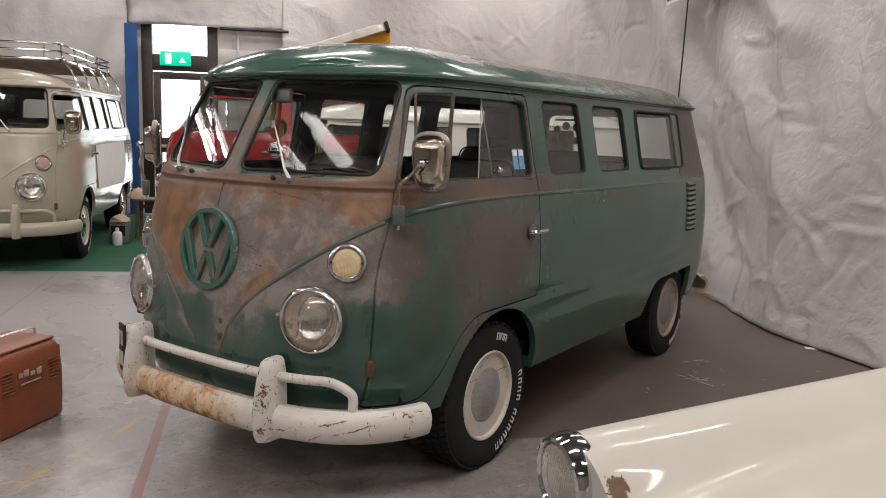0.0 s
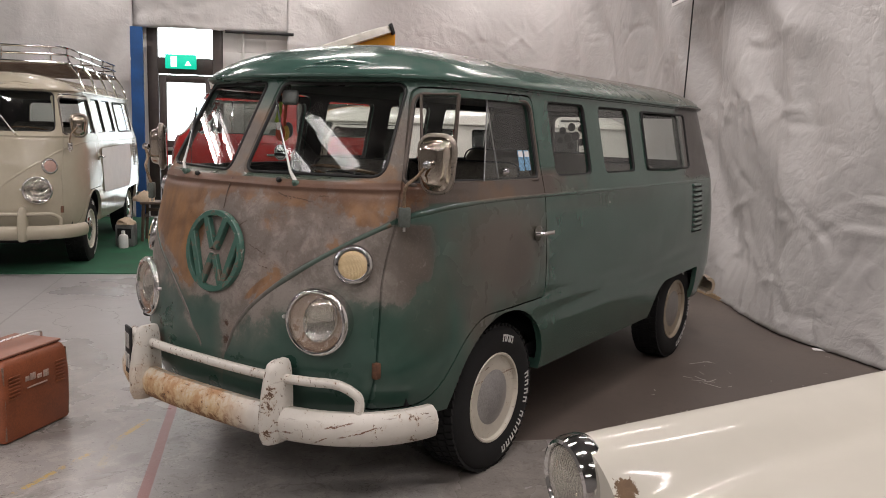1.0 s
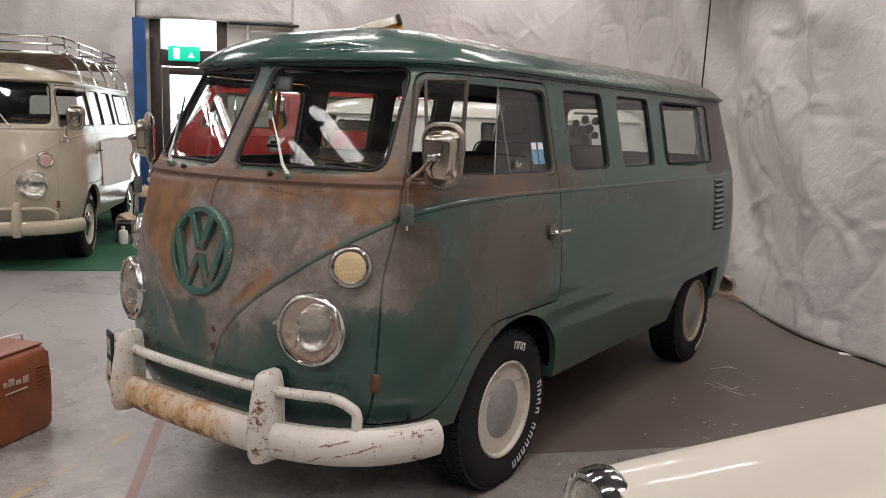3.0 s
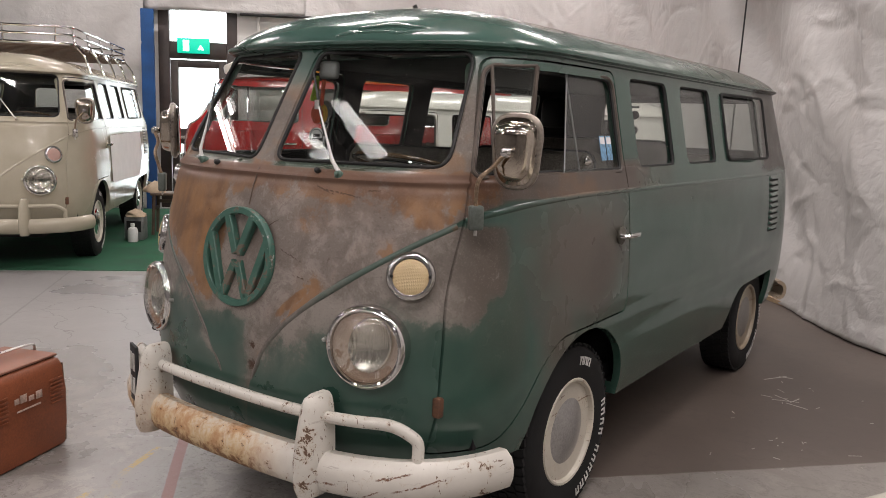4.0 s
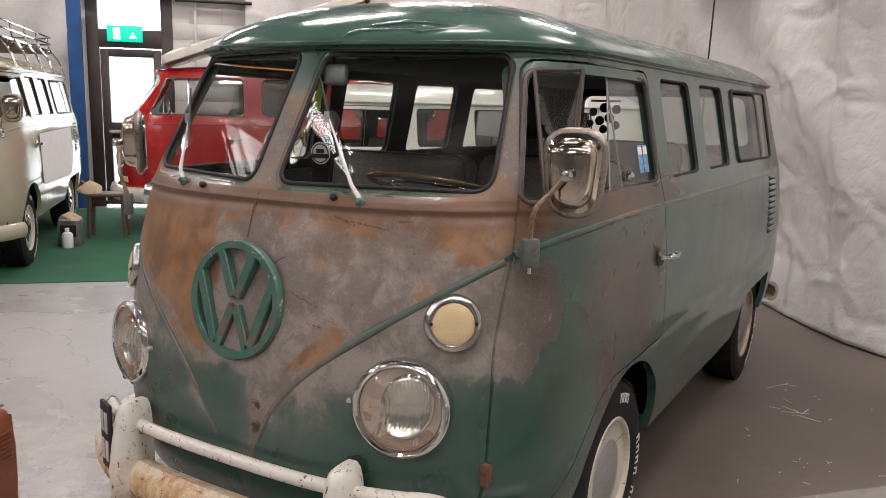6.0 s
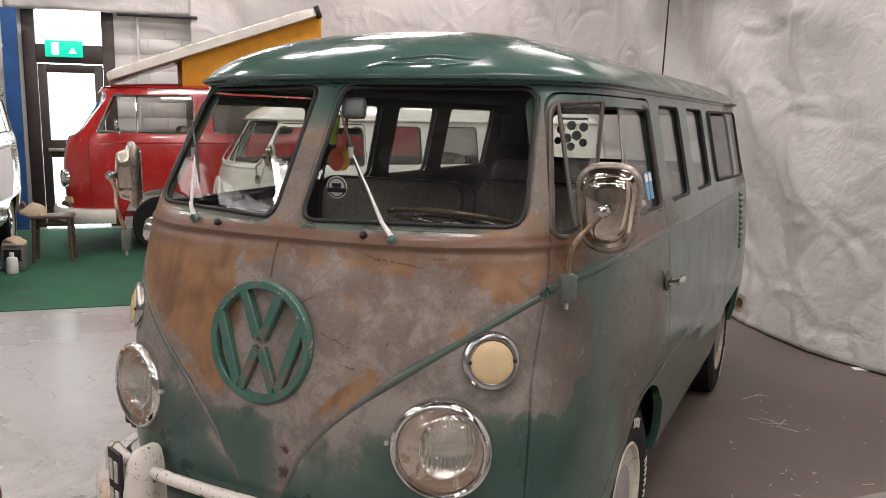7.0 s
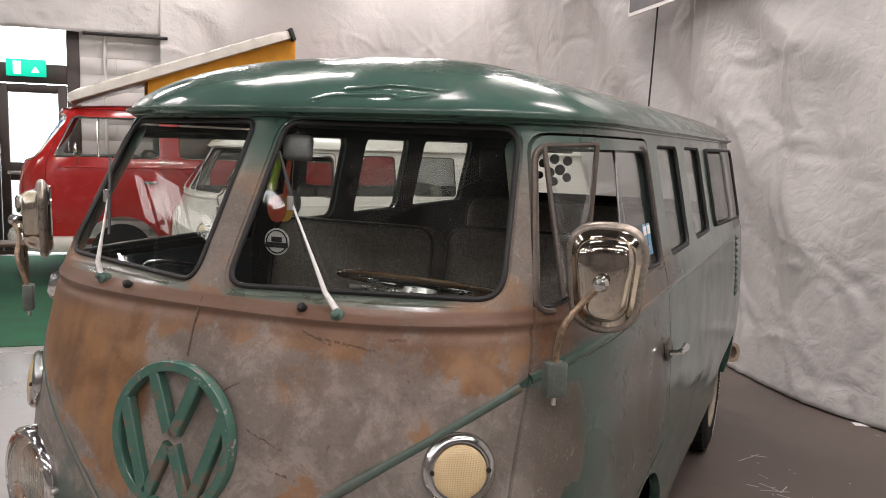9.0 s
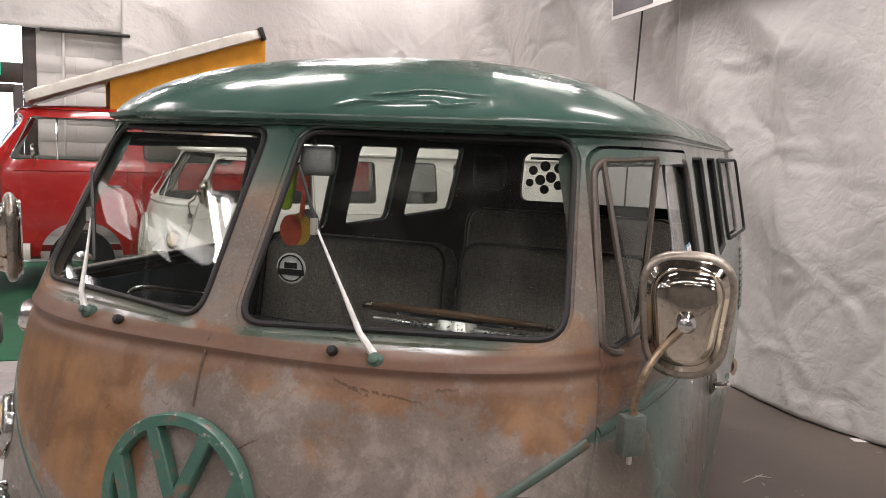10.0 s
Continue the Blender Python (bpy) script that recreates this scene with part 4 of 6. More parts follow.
    # black tube doubles as header seal and the shade under the roof lip
    part("header_seal", mesh_of(*tube([(x, levelled((x, Shape.front(x, 1.697), 1.697))[1] - 0.003, 1.697) for x in xs], 0.008, 8)), M_RUBBER, root)
    for m in (1, -1):
        o = SCREEN if m > 0 else mirror(SCREEN_FAR)
        lip = [(x, levelled((x, Shape.front(x, z), z))[1] + 0.004, z) for x, z in grown(o, 0.003)]
        bed = [(x, screen_plane(x, z) + 0.006, z) for x, z in grown(o, -0.010)]
        part("windscreen_reveal", mesh_of(*loft([lip, bed, [(x, y + 0.012, z) for x, y, z in bed], [(x, y + 0.024, z) for x, y, z in lip], lip], caps=False)), M_BODY, root)
        part("windscreen_seal", mesh_of(*tube([(x, screen_plane(x, z) + 0.005, z) for x, z in grown(o, -0.013)], 0.0065, 8, True)), M_RUBBER, root)
        part("windscreen", mesh_of(*loft([[(x, screen_plane(x, z) + off, z) for x, z in grown(o, -0.011)] for off in (0.009, 0.013)]), smooth=0), M_GLASS, root)
    for sgn in (1, -1):
        for i, o in enumerate(SIDE_WINDOWS):
            part("window_seal", mesh_of(*tube([(sgn * (Shape.side(y, z) - 0.010), y, z) for y, z in o], 0.0085, 8, True)), M_RUBBER, root)
            swing = Matrix.Identity(4)
            if i == 2 and sgn > 0 and rust:
                swing = pose(0.755, 1.66, 1.48, 0, 0, -4) @ pose(-0.755, -1.66, -1.48)
                part("window_frame", mesh_of(*moved(tube([(sgn * (Shape.side(y, z) + 0.004), y, z) for y, z in grown(o, -0.008)], 0.007, 8, True), swing)), M_RUBBER, root)
            part("side_window", mesh_of(*moved(loft([[(sgn * (Shape.side(y, z) - q), y, z) for y, z in o] for q in (0.018, 0.022)]), swing)), M_GLASS, root)
    part("rear_window", mesh_of(*loft([[(x, 3.09 + q, z) for x, z in REAR_WINDOW] for q in (0.0, 0.004)])), M_GLASS, root)
    for sgn in (1, -1):
        headlamp(root, sgn)
        wiper(root, sgn)
        door_mirror(root, sgn)
        turn_lamp(root, sgn)
    badge(root)
    bumper(root)
    for sgn in (1, -1):
        for wy in (0.0, 2.40):
            wheel(root, sgn, wy)
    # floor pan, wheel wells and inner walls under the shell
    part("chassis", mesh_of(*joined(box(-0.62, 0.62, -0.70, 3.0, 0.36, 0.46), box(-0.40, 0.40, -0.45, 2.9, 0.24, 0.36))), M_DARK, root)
    for sgn in (1, -1):
        louvres(root, sgn)
    interior(root)


def on_nose(x, z, off=0.0):
    """A pose on the nose with its y axis pointing into the body."""
    nrm = Shape.facing(x, z)
    q = (-nrm).to_track_quat("Y", "Z").to_matrix().to_4x4()
    return Matrix.Translation(Vector((x, Shape.front(x, z), z)) + nrm * off) @ q


def headlamp(root, sgn):
    m = Matrix.Translation((sgn * 0.510, -0.854, 0.785)) @ pose(0, 0, 0, -2, 0, sgn * 16) @ Matrix.Diagonal((1.12, 1.0, 1.12, 1.0))
    lamp = part("headlamp", mesh_of(*moved(lathe([(0.085, 0.09), (0.111, 0.085), (0.116, 0.0), (0.115, -0.008), (0.110, -0.015), (0.104, -0.018), (0.099, -0.015), (0.0965, -0.007), (0.096, 0.01), (0.085, 0.03)], 56, "y", True), m)), M_CHROME, root, "round headlamp with chrome rim")
    part("reflector", mesh_of(*moved(lathe([(0.001, 0.010), (0.045, 0.009), (0.07, 0.005), (0.088, -0.001), (0.0955, -0.006), (0.0955, 0.004), (0.07, 0.013), (0.001, 0.018)], 44), m)), M_PEEL, lamp, "aged peeling reflector")
    dome = [(0.001, -0.040), (0.02, -0.0393), (0.04, -0.0365), (0.06, -0.031), (0.078, -0.0225), (0.090, -0.0135), (0.0965, -0.007), (0.0955, -0.004), (0.078, -0.018), (0.05, -0.030), (0.02, -0.0355), (0.001, -0.036)]
    part("lens", mesh_of(*moved(lathe(dome, 44), m)), M_LENS, lamp)
    oval = m @ Matrix.Translation((0.016, 0, 0.010)) @ pose(0, 0, 0, 0, 22, 0) @ Matrix.Diagonal((0.95, 1, 1.22, 1))
    part("inner_bowl", mesh_of(*moved(lathe([(0.001, 0.009), (0.02, 0.0075), (0.04, 0.003), (0.056, -0.006), (0.060, -0.011), (0.064, -0.009), (0.066, 0.004), (0.04, 0.011), (0.001, 0.013)], 36), oval)), M_REFLECT, lamp, "bright ribbed inner reflector")
    for a in (0.5, 2.1, 5.6):
        part("screw", mesh_of(*moved(lathe([(0.001, -0.021), (0.0035, -0.0205), (0.004, -0.012)], 8), m @ Matrix.Translation((0.104 * math.cos(a), 0, 0.104 * math.sin(a))))), M_STEEL, lamp)
    part("screw", mesh_of(*moved(lathe([(0.001, -0.012), (0.006, -0.010), (0.007, -0.002), (0.005, 0.02)], 10), m @ Matrix.Translation((-sgn * 0.121, 0, 0.008)))), M_STEEL, lamp)


def turn_lamp(root, sgn):
    m = on_nose(sgn * 0.598, 1.0, 0.0) @ Matrix.Diagonal((1.19, 1.0, 1.19, 1.0))
    lamp = part("turn_lamp", mesh_of(*moved(lathe([(0.058, 0.02), (0.063, -0.002), (0.0615, -0.010), (0.056, -0.017), (0.050, -0.0195), (0.0465, -0.018), (0.0455, -0.012), (0.046, 0.01)], 48, "y", True), m)), M_STEELRIM, root, "round chrome-rimmed indicator")
    part("lens", mesh_of(*moved(lathe([(0.001, -0.0260), (0.015, -0.0255), (0.030, -0.0235), (0.040, -0.0205), (0.0455, -0.016), (0.0455, 0.0), (0.001, 0.0)], 40), m @ Matrix.Translation((0, 0, -0.002)))), M_AMBER, lamp, "pale amber lens with a fine grid")
    for k in (1, -1):
        part("screw", mesh_of(*moved(lathe([(0.001, -0.024), (0.004, -0.023), (0.0045, -0.012)], 8), m @ Matrix.Translation((k * 0.048, 0, 0)))), M_DARK, lamp)


def wiper(root, sgn):
    base, joint, tip = ((0.334, -0.772, 1.286), (0.158, -0.690, 1.500), (0.092, -0.650, 1.610)) if sgn > 0 else ((-0.325, -0.778, 1.298), (-0.430, -0.655, 1.482), (-0.545, -0.545, 1.575))
    b, j, t = Vector(base), Vector(joint), Vector(tip)
    w = part("wiper", mesh_of(*tube([b + Vector((0, -0.012, 0)), b + (j - b) * 0.2 + Vector((0, -0.028, 0)), b + (j - b) * 0.6 + Vector((0, -0.020, 0)), j + Vector((0, -0.014, 0))], [0.0085, 0.0058, 0.0032, 0.0024], 8)), M_ARM, root, "steel wiper arm")
    part("spindle", mesh_of(*moved(lathe([(0.015, 0.012), (0.014, -0.004), (0.008, -0.010), (0.007, -0.018), (0.001, -0.020)], 20), on_nose(b.x, b.z))), M_MOULD, w)
    part("blade", mesh_of(*tube([j + (t - j) * q + Vector((0, -0.010, 0)) for q in (-0.9, -0.3, 0.3, 1.0)], [0.003, 0.0045, 0.0045, 0.003], 6)), M_RUBBER, w)
    part("clip", mesh_of(*tube([j + Vector((0, -0.02, -0.015)), j + Vector((0, -0.02, 0.015))], 0.0075, 8)), M_STEEL, w)


def door_mirror(root, sgn):
    yaw = 6 if sgn > 0 else -38
    c = Vector((0.822, -0.560, 1.378)) if sgn > 0 else Vector((-0.850, -0.540, 1.385))
    m = Matrix.Translation(c) @ pose(0, 0, 0, 1, 0, yaw)
    o = rounded([(-0.058, -0.104), (0.058, -0.104), (0.079, 0.104), (-0.079, 0.104)], [0.085, 0.085, 0.068, 0.068], 9)
    if sgn < 0:
        o = [(-a, b) for a, b in o][::-1]
    mir = part("mirror", mesh_of(*moved(loft([[(a * q, y, b * q) for a, b in o] for q, y in ((0.93, 0.030), (1.0, 0.022), (1.0, 0.004), (0.95, -0.004), (0.86, -0.006), (0.82, -0.014), (0.79, -0.026), (0.75, -0.034), (0.69, -0.039), (0.60, -0.042), (0.40, -0.0445), (0.2, -0.0455), (0.02, -0.046))]), m), smooth=70), M_OLDCHROME, root, "tarnished chrome door mirror on a bent arm")
    part("mirror_glass", mesh_of(*moved(loft([[(a * 0.92, y, b * 0.92) for a, b in o] for y in (0.030, 0.034)]), m)), M_CHROME, mir)
    part("rim", mesh_of(*moved(tube([(a * 0.985, 0.010, b * 0.985) for a, b in o], 0.0125, 10, True), m)), M_MIRRORRIM, mir)
    ball = m @ Vector((0.0, -0.062, 0.0))
    part("ball_joint", mesh_of(*moved(lathe([(0.001, -0.018), (0.012, -0.014), (0.017, -0.002), (0.013, 0.010), (0.010, 0.022), (0.016, 0.026)], 16), Matrix.Translation(ball))), M_STEELRIM, mir)
    foot = Vector((sgn * 0.755, -0.655, 1.185))
    path = arc([ball + Vector((0, -0.006, -0.004)), ball + Vector((-sgn * 0.035, -0.014, -0.045)), Vector((sgn * 0.775, -0.672, 1.300)), Vector((sgn * 0.762, -0.668, 1.255)), foot + Vector((0, 0, 0.02))], 6)
    part("arm", mesh_of(*tube(path, 0.0065, 8)), M_RUSTY, mir, "rusty bent steel arm")
    part("bracket", mesh_of(*moved(box(-0.022, 0.022, -0.014, 0.014, -0.038, 0.034, 0.005), Matrix.Translation(foot) @ pose(0, 0, 0, 0, 0, sgn * 45))), M_BRACKET, mir)
    part("bolt", mesh_of(*tube([foot + Vector((0, 0, -0.036)), foot + Vector((0, 0, -0.055))], 0.005, 6)), M_STEEL, mir)


def badge(root):
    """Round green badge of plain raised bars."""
    m = Matrix.Translation((0, -0.905, 1.003)) @ pose(0, 0, 0, -7, 0, 0)
    r = 0.163
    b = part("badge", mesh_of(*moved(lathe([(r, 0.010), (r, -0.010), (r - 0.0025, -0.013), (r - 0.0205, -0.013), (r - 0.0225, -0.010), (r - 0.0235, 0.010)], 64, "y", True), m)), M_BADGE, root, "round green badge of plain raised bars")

    def bar(x0, z0, x1, z1, w=0.0138):
        d = Vector((x1 - x0, z1 - z0)).normalized()
        n = Vector((-d.y, d.x))
        ring = []
        for y, s in ((0.010, 1.0), (-0.009, 1.0), (-0.0125, 0.82)):
            ring.append([(x0 + n.x * w * s, y, z0 + n.y * w * s), (x0 - n.x * w * s, y, z0 - n.y * w * s), (x1 - n.x * w * s, y, z1 - n.y * w * s), (x1 + n.x * w * s, y, z1 + n.y * w * s)])
        part("bar", mesh_of(*moved(loft(ring), m), smooth=0), M_BADGE, b)

    for s in (1, -1):
        bar(s * 0.062, 0.137, s * 0.007, 0.010)
        bar(s * 0.136, 0.066, s * 0.064, -0.128)
        bar(s * 0.056, -0.131, s * 0.006, -0.016)


def bumper_y(x):
    q = min(1, abs(x) / 0.862)
    return -0.968 + 0.70 * (1 - (1 - q ** 3.0) ** (1 / 3.0))


def bumper(root):
    xs = [0.838 * math.sin(math.pi / 2 * k / 40) for k in range(-40, 41)]
    path = [(x, bumper_y(x), 0.405) for x in xs]
    prof = [(-0.02, -0.062), (0.012, -0.066), (0.034, -0.052), (0.046, -0.02), (0.048, 0.015), (0.036, 0.045), (0.012, 0.062), (-0.02, 0.058), (-0.012, 0.045), (0.02, 0.03), (0.03, 0.0), (0.018, -0.04), (-0.012, -0.05)]
    b = part("front_bumper", mesh_of(*ribbon(path, prof)), M_BUMPER, root, "white bumper, chipped and rust-stained")
    for sgn in (1, -1):
        gx = sgn * 0.40
        gy = bumper_y(gx)
        rings = []
        for z, out, w in ((0.325, 0.040, 0.020), (0.33, 0.062, 0.032), (0.36, 0.075, 0.040), (0.44, 0.078, 0.042), (0.53, 0.062, 0.040), (0.60, 0.048, 0.034), (0.628, 0.038, 0.026), (0.640, 0.022, 0.014)):
            rings.append([(gx + w * math.cos(a) * (1 if abs(math.cos(a)) < 0.9 else 1), gy + 0.01 - (out + 0.02) * max(0, math.sin(a)) ** 0.6 + 0.03 * (math.sin(a) < -0.1), z) for a in [2 * math.pi * k / 20 for k in range(20)]])
        part("bumper_guard", mesh_of(*loft(rings)), M_GUARD, b)
        tz, pts = 0.572, []
        pts = [(gx + sgn * 0.02, bumper_y(gx) + 0.005, tz), (sgn * 0.52, bumper_y(0.52) + 0.005, tz), (sgn * 0.62, bumper_y(0.62) + 0.008, tz - 0.004), (sgn * 0.675, bumper_y(0.675) + 0.005, tz - 0.035), (sgn * 0.690, bumper_y(0.69) + 0.003, 0.51), (sgn * 0.690, bumper_y(0.69) + 0.0, 0.455)]
        part("bumper_tube", mesh_of(*tube(arc(pts, 6), 0.0185, 12)), M_GUARD, b)
    part("bumper_tube", mesh_of(*tube([(x, bumper_y(x) + 0.005, 0.572) for x in np.linspace(-0.38, 0.38, 15)], 0.0185, 12)), M_GUARD, b)
    # rear bumper, its near corner seen past the rear wheel
    rp = []
    for k in range(-30, 31):
        x = 0.80 * math.sin(math.pi / 2 * k / 30)
        q = abs(x) / 0.84
        rp.append((-x, 3.30 - 0.55 * (1 - (1 - q ** 3) ** (1 / 3)), 0.41))
    rb = part("rear_bumper", mesh_of(*ribbon(rp, prof)), M_TANBUMPER, root, "tan-stained rear bumper")
    for sgn in (1, -1):
        pts = [(sgn * 0.66, 3.20, 0.46), (sgn * 0.70, 3.19, 0.56), (sgn * 0.64, 3.24, 0.60), (sgn * 0.45, 3.30, 0.60), (sgn * 0.40, 3.32, 0.46)]
        part("bumper_tube", mesh_of(*tube(arc(pts, 6), 0.0185, 10)), M_TANBUMPER, rb)


def wheel(root, sgn, wy):
    cx, R = (0.690 if wy < 1 else 0.672) * sgn, 0.330
    m = pose(cx, wy, R, 0, 0, 0 if sgn > 0 else 180)
    w = part("wheel", mesh_of(*moved(lathe([(0.200, -0.09), (0.255, -0.098), (0.300, -0.096), (0.318, -0.088), (0.326, -0.07), (0.329, 0.0), (0.326, 0.07), (0.318, 0.086), (0.300, 0.096), (0.275, 0.101), (0.235, 0.100), (0.200, 0.090), (0.196, 0.08), (0.196, -0.08)], 72, "x"), m)), M_TYRE, root, "black tyre with white printed lettering")
    # tread blocks
    v = []
    for k in range(60):
        a = 2 * math.pi * k / 60
        for off in (-0.066, -0.022, 0.022, 0.066):
            aa = a + (0.05 if off in (-0.022, 0.066) else 0)
            v.append(moved(box(-0.019, 0.019, -0.013, 0.013, 0.322, 0.334), m @ Matrix.Translation((off, 0, 0)) @ Matrix.Rotation(aa, 4, "X") @ Matrix.Rotation(0.2, 4, "Z")))
    part("tread", mesh_of(*joined(*v), smooth=0), M_TYRE, w)["kind"] = "stuff"
    part("rim", mesh_of(*moved(lathe([(0.198, 0.078), (0.205, 0.090), (0.200, 0.096), (0.192, 0.094), (0.186, 0.078), (0.180, 0.060), (0.165, 0.048), (0.150, 0.05), (0.120, 0.05), (0.12, 0.03), (0.198, 0.03)], 56, "x"), m)), M_RIM if wy < 1 else M_OLDRIM, w, "cream-white painted steel rim" if wy < 1 else "rim with brown-stained old paint")
    part("hubcap", mesh_of(*moved(lathe([(0.154, 0.046), (0.160, 0.056), (0.157, 0.063), (0.142, 0.072), (0.118, 0.080), (0.09, 0.087), (0.06, 0.093), (0.03, 0.096), (0.001, 0.097)], 48, "x"), m)), M_CAP if wy < 1 else M_OLDCAP, w, "domed grey hubcap")
    # raised print on the side wall, as plain blocks
    for a0 in [-1.40 - 0.15 * k for k in (0, 1, 2, 3, 4.7, 5.7, 6.7, 7.7, 8.7, 9.7)] + [-0.42, -0.30, -0.18]:
        blk = joined(box(0.0985, 0.1024, -0.013, -0.006, 0.254, 0.286), box(0.0985, 0.1024, -0.006, 0.006, 0.279, 0.286), box(0.0985, 0.1024, 0.006, 0.013, 0.254, 0.286))
        part("letter", mesh_of(*moved(blk, m @ Matrix.Rotation(a0, 4, "X")), smooth=0), M_LETTER, w)


def louvres(root, sgn):
    for k in range(10):
        z = 1.190 - k * 0.0335
        y0, y1 = 2.435, 2.63
        ring = []
        for y in np.linspace(y0, y1, 8):
            x = Shape.side(y, z)
            e = 0.3 + 0.7 * min(1, (y - y0) / 0.03, (y1 - y) / 0.03)
            ring.append([(sgn * (x - 0.004), y, z + 0.012), (sgn * (x + 0.011 * e), y, z - 0.004), (sgn * (x + 0.011 * e), y, z - 0.010), (sgn * (x - 0.004), y, z - 0.010)])
        part("louvre", mesh_of(*loft(ring), smooth=0), M_BODY, root)
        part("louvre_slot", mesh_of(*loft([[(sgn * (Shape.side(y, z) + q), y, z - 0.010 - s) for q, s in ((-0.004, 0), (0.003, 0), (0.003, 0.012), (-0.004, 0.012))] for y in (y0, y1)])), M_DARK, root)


def cushion(x0, x1, y0, y1, z0, z1, bevel=0.05):
    return mesh_of(*box(x0, x1, y0, y1, z0, z1, bevel), smooth=60)


def interior(root):
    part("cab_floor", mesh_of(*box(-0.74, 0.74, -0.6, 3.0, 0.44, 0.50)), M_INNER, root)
    part("dashboard", mesh_of(*box(-0.60, 0.60, -0.62, -0.44, 1.08, 1.25, 0.03)), M_TEAL, root)
    for a, b, y, z in ((-0.70, 0.004, 0.30, 1.358), (0.036, 0.66, 0.30, 1.376), (-0.58, 0.66, 2.0, 1.34), (-0.29, 0.62, 1.22, 1.415)):
        s = part("seat", cushion(a, b, y - 0.55, y, 0.78, 0.93), M_SEAT, root, "charcoal cloth seat")
        lean = pose(0, y, 0.90, -10, 0, 0)
        back = part("backrest", mesh_of(*moved(box(a, b, -0.01, 0.13, 0.0, z - 0.90, 0.06), lean), smooth=60), M_SEAT, s)
        # thin dark outline that sets each backrest off from the next
        edge = [(p, -0.008, q) for p, q in rounded([(a + 0.012, 0.02), (b - 0.012, 0.02), (b - 0.012, z - 0.912), (a + 0.012, z - 0.912)], 0.07, 6)]
        part("piping", mesh_of(*moved(tube(edge, 0.005, 6, True), lean)), M_RUBBER, back, "thin dark tube round the seat edge")
    # steering wheel
    m = pose(0.36, -0.465, 1.305, -14, 0, 0)
    st = part("steering_wheel", mesh_of(*moved(tube([(0.195 * math.cos(a), 0.195 * math.sin(a), 0) for a in [2 * math.pi * k / 48 for k in range(48)]], 0.0075, 8, True), m)), M_IVORY, root, "glossy brown steering wheel")
    part("spoke", mesh_of(*moved(joined(box(-0.19, 0.19, -0.014, 0.014, -0.03, -0.018, 0.004), lathe([(0.001, -0.005), (0.04, -0.01), (0.045, -0.03), (0.02, -0.06)], 20, "z")), m)), M_STEEL, st)
    part("horn_ring", mesh_of(*moved(tube([(0.125 * math.cos(a), 0.125 * math.sin(a), -0.006) for a in [2 * math.pi * k / 40 for k in range(40)]], 0.005, 8, True), m)), M_CHROME, st, "chrome horn ring")
    part("grab_handle", mesh_of(*tube(arc([(-0.48, -0.52, 1.245), (-0.47, -0.50, 1.285), (-0.36, -0.49, 1.292), (-0.24, -0.50, 1.285), (-0.23, -0.52, 1.245)], 5), 0.007, 8)), M_CHROME, root, "chrome grab handle")
    part("door_card", mesh_of(*box(-0.765, -0.745, -0.35, 0.30, 0.80, 1.26, 0.008)), M_TEAL, root)
    part("parcel_tray", mesh_of(*box(-0.58, 0.05, -0.66, -0.46, 1.235, 1.252, 0.004)), M_INNER, root)
    for x in (-0.40, -0.33, -0.10, -0.05):
        part("knob", mesh_of(*moved(lathe([(0.012, 0.0), (0.014, -0.012), (0.008, -0.022), (0.001, -0.024)], 12), pose(x, -0.44, 1.19, 0, 0, 180))), M_CHROME, root)
    part("steering_column", mesh_of(*moved(tube([(0, 0, -0.03), (0, 0, -0.7)], 0.02, 10), m)), M_RUBBER, root)


# ---- the hall ----
U, V = Vector((0.69, -0.724, 0)), Vector((0.724, 0.69, 0))
CORNER = Vector((-3.62, 9.37, 0))


def hall(a, b, z=0.0):
    """A place in the hall: a along the tarpaulin wall, b along the door wall, from their corner."""
    return CORNER + U * a - V * b + Vector((0, 0, z))


def slab(a0, a1, b0, b1, z0, z1):
    v = [hall(a, b, z) for z in (z0, z1) for a, b in ((a0, b0), (a1, b0), (a1, b1), (a0, b1))]
    return v, [(3, 2, 1, 0), (4, 5, 6, 7), (0, 1, 5, 4), (1, 2, 6, 5), (2, 3, 7, 6), (3, 0, 4, 7)]


AM, BM, HIGH = 19.0, 16.0, 4.6
tagged(part("floor", mesh_of(*slab(-0.3, AM, -0.3, BM, -0.2, 0.0), smooth=0), M_CONCRETE), "grey concrete floor with a darker painted bay", "floor", kind="structure")
tagged(part("ceiling", mesh_of(*slab(-0.3, AM, -0.3, BM, HIGH, HIGH + 0.2), smooth=0), M_CEIL), "plain grey hall ceiling", "ceiling", kind="structure")
tagged(part("wall_east", mesh_of(*slab(-0.3, AM, -0.5, -0.3, -0.2, HIGH), smooth=0), M_WALL), "white painted wall behind tarpaulin", "wall", kind="structure")
# unseen walls coloured dark so the hall behind reflects less light
tagged(part("wall_south", mesh_of(*slab(AM, AM + 0.2, -0.5, BM, -0.2, HIGH), smooth=0), M_FARWALL), "unseen grey hall wall, darkened to cut fill light", "wall", kind="structure")
tagged(part("wall_west", mesh_of(*slab(-0.3, AM, BM, BM + 0.2, -0.2, HIGH), smooth=0), M_FARWALL), "unseen grey hall wall, darkened to cut fill light", "wall", kind="structure")
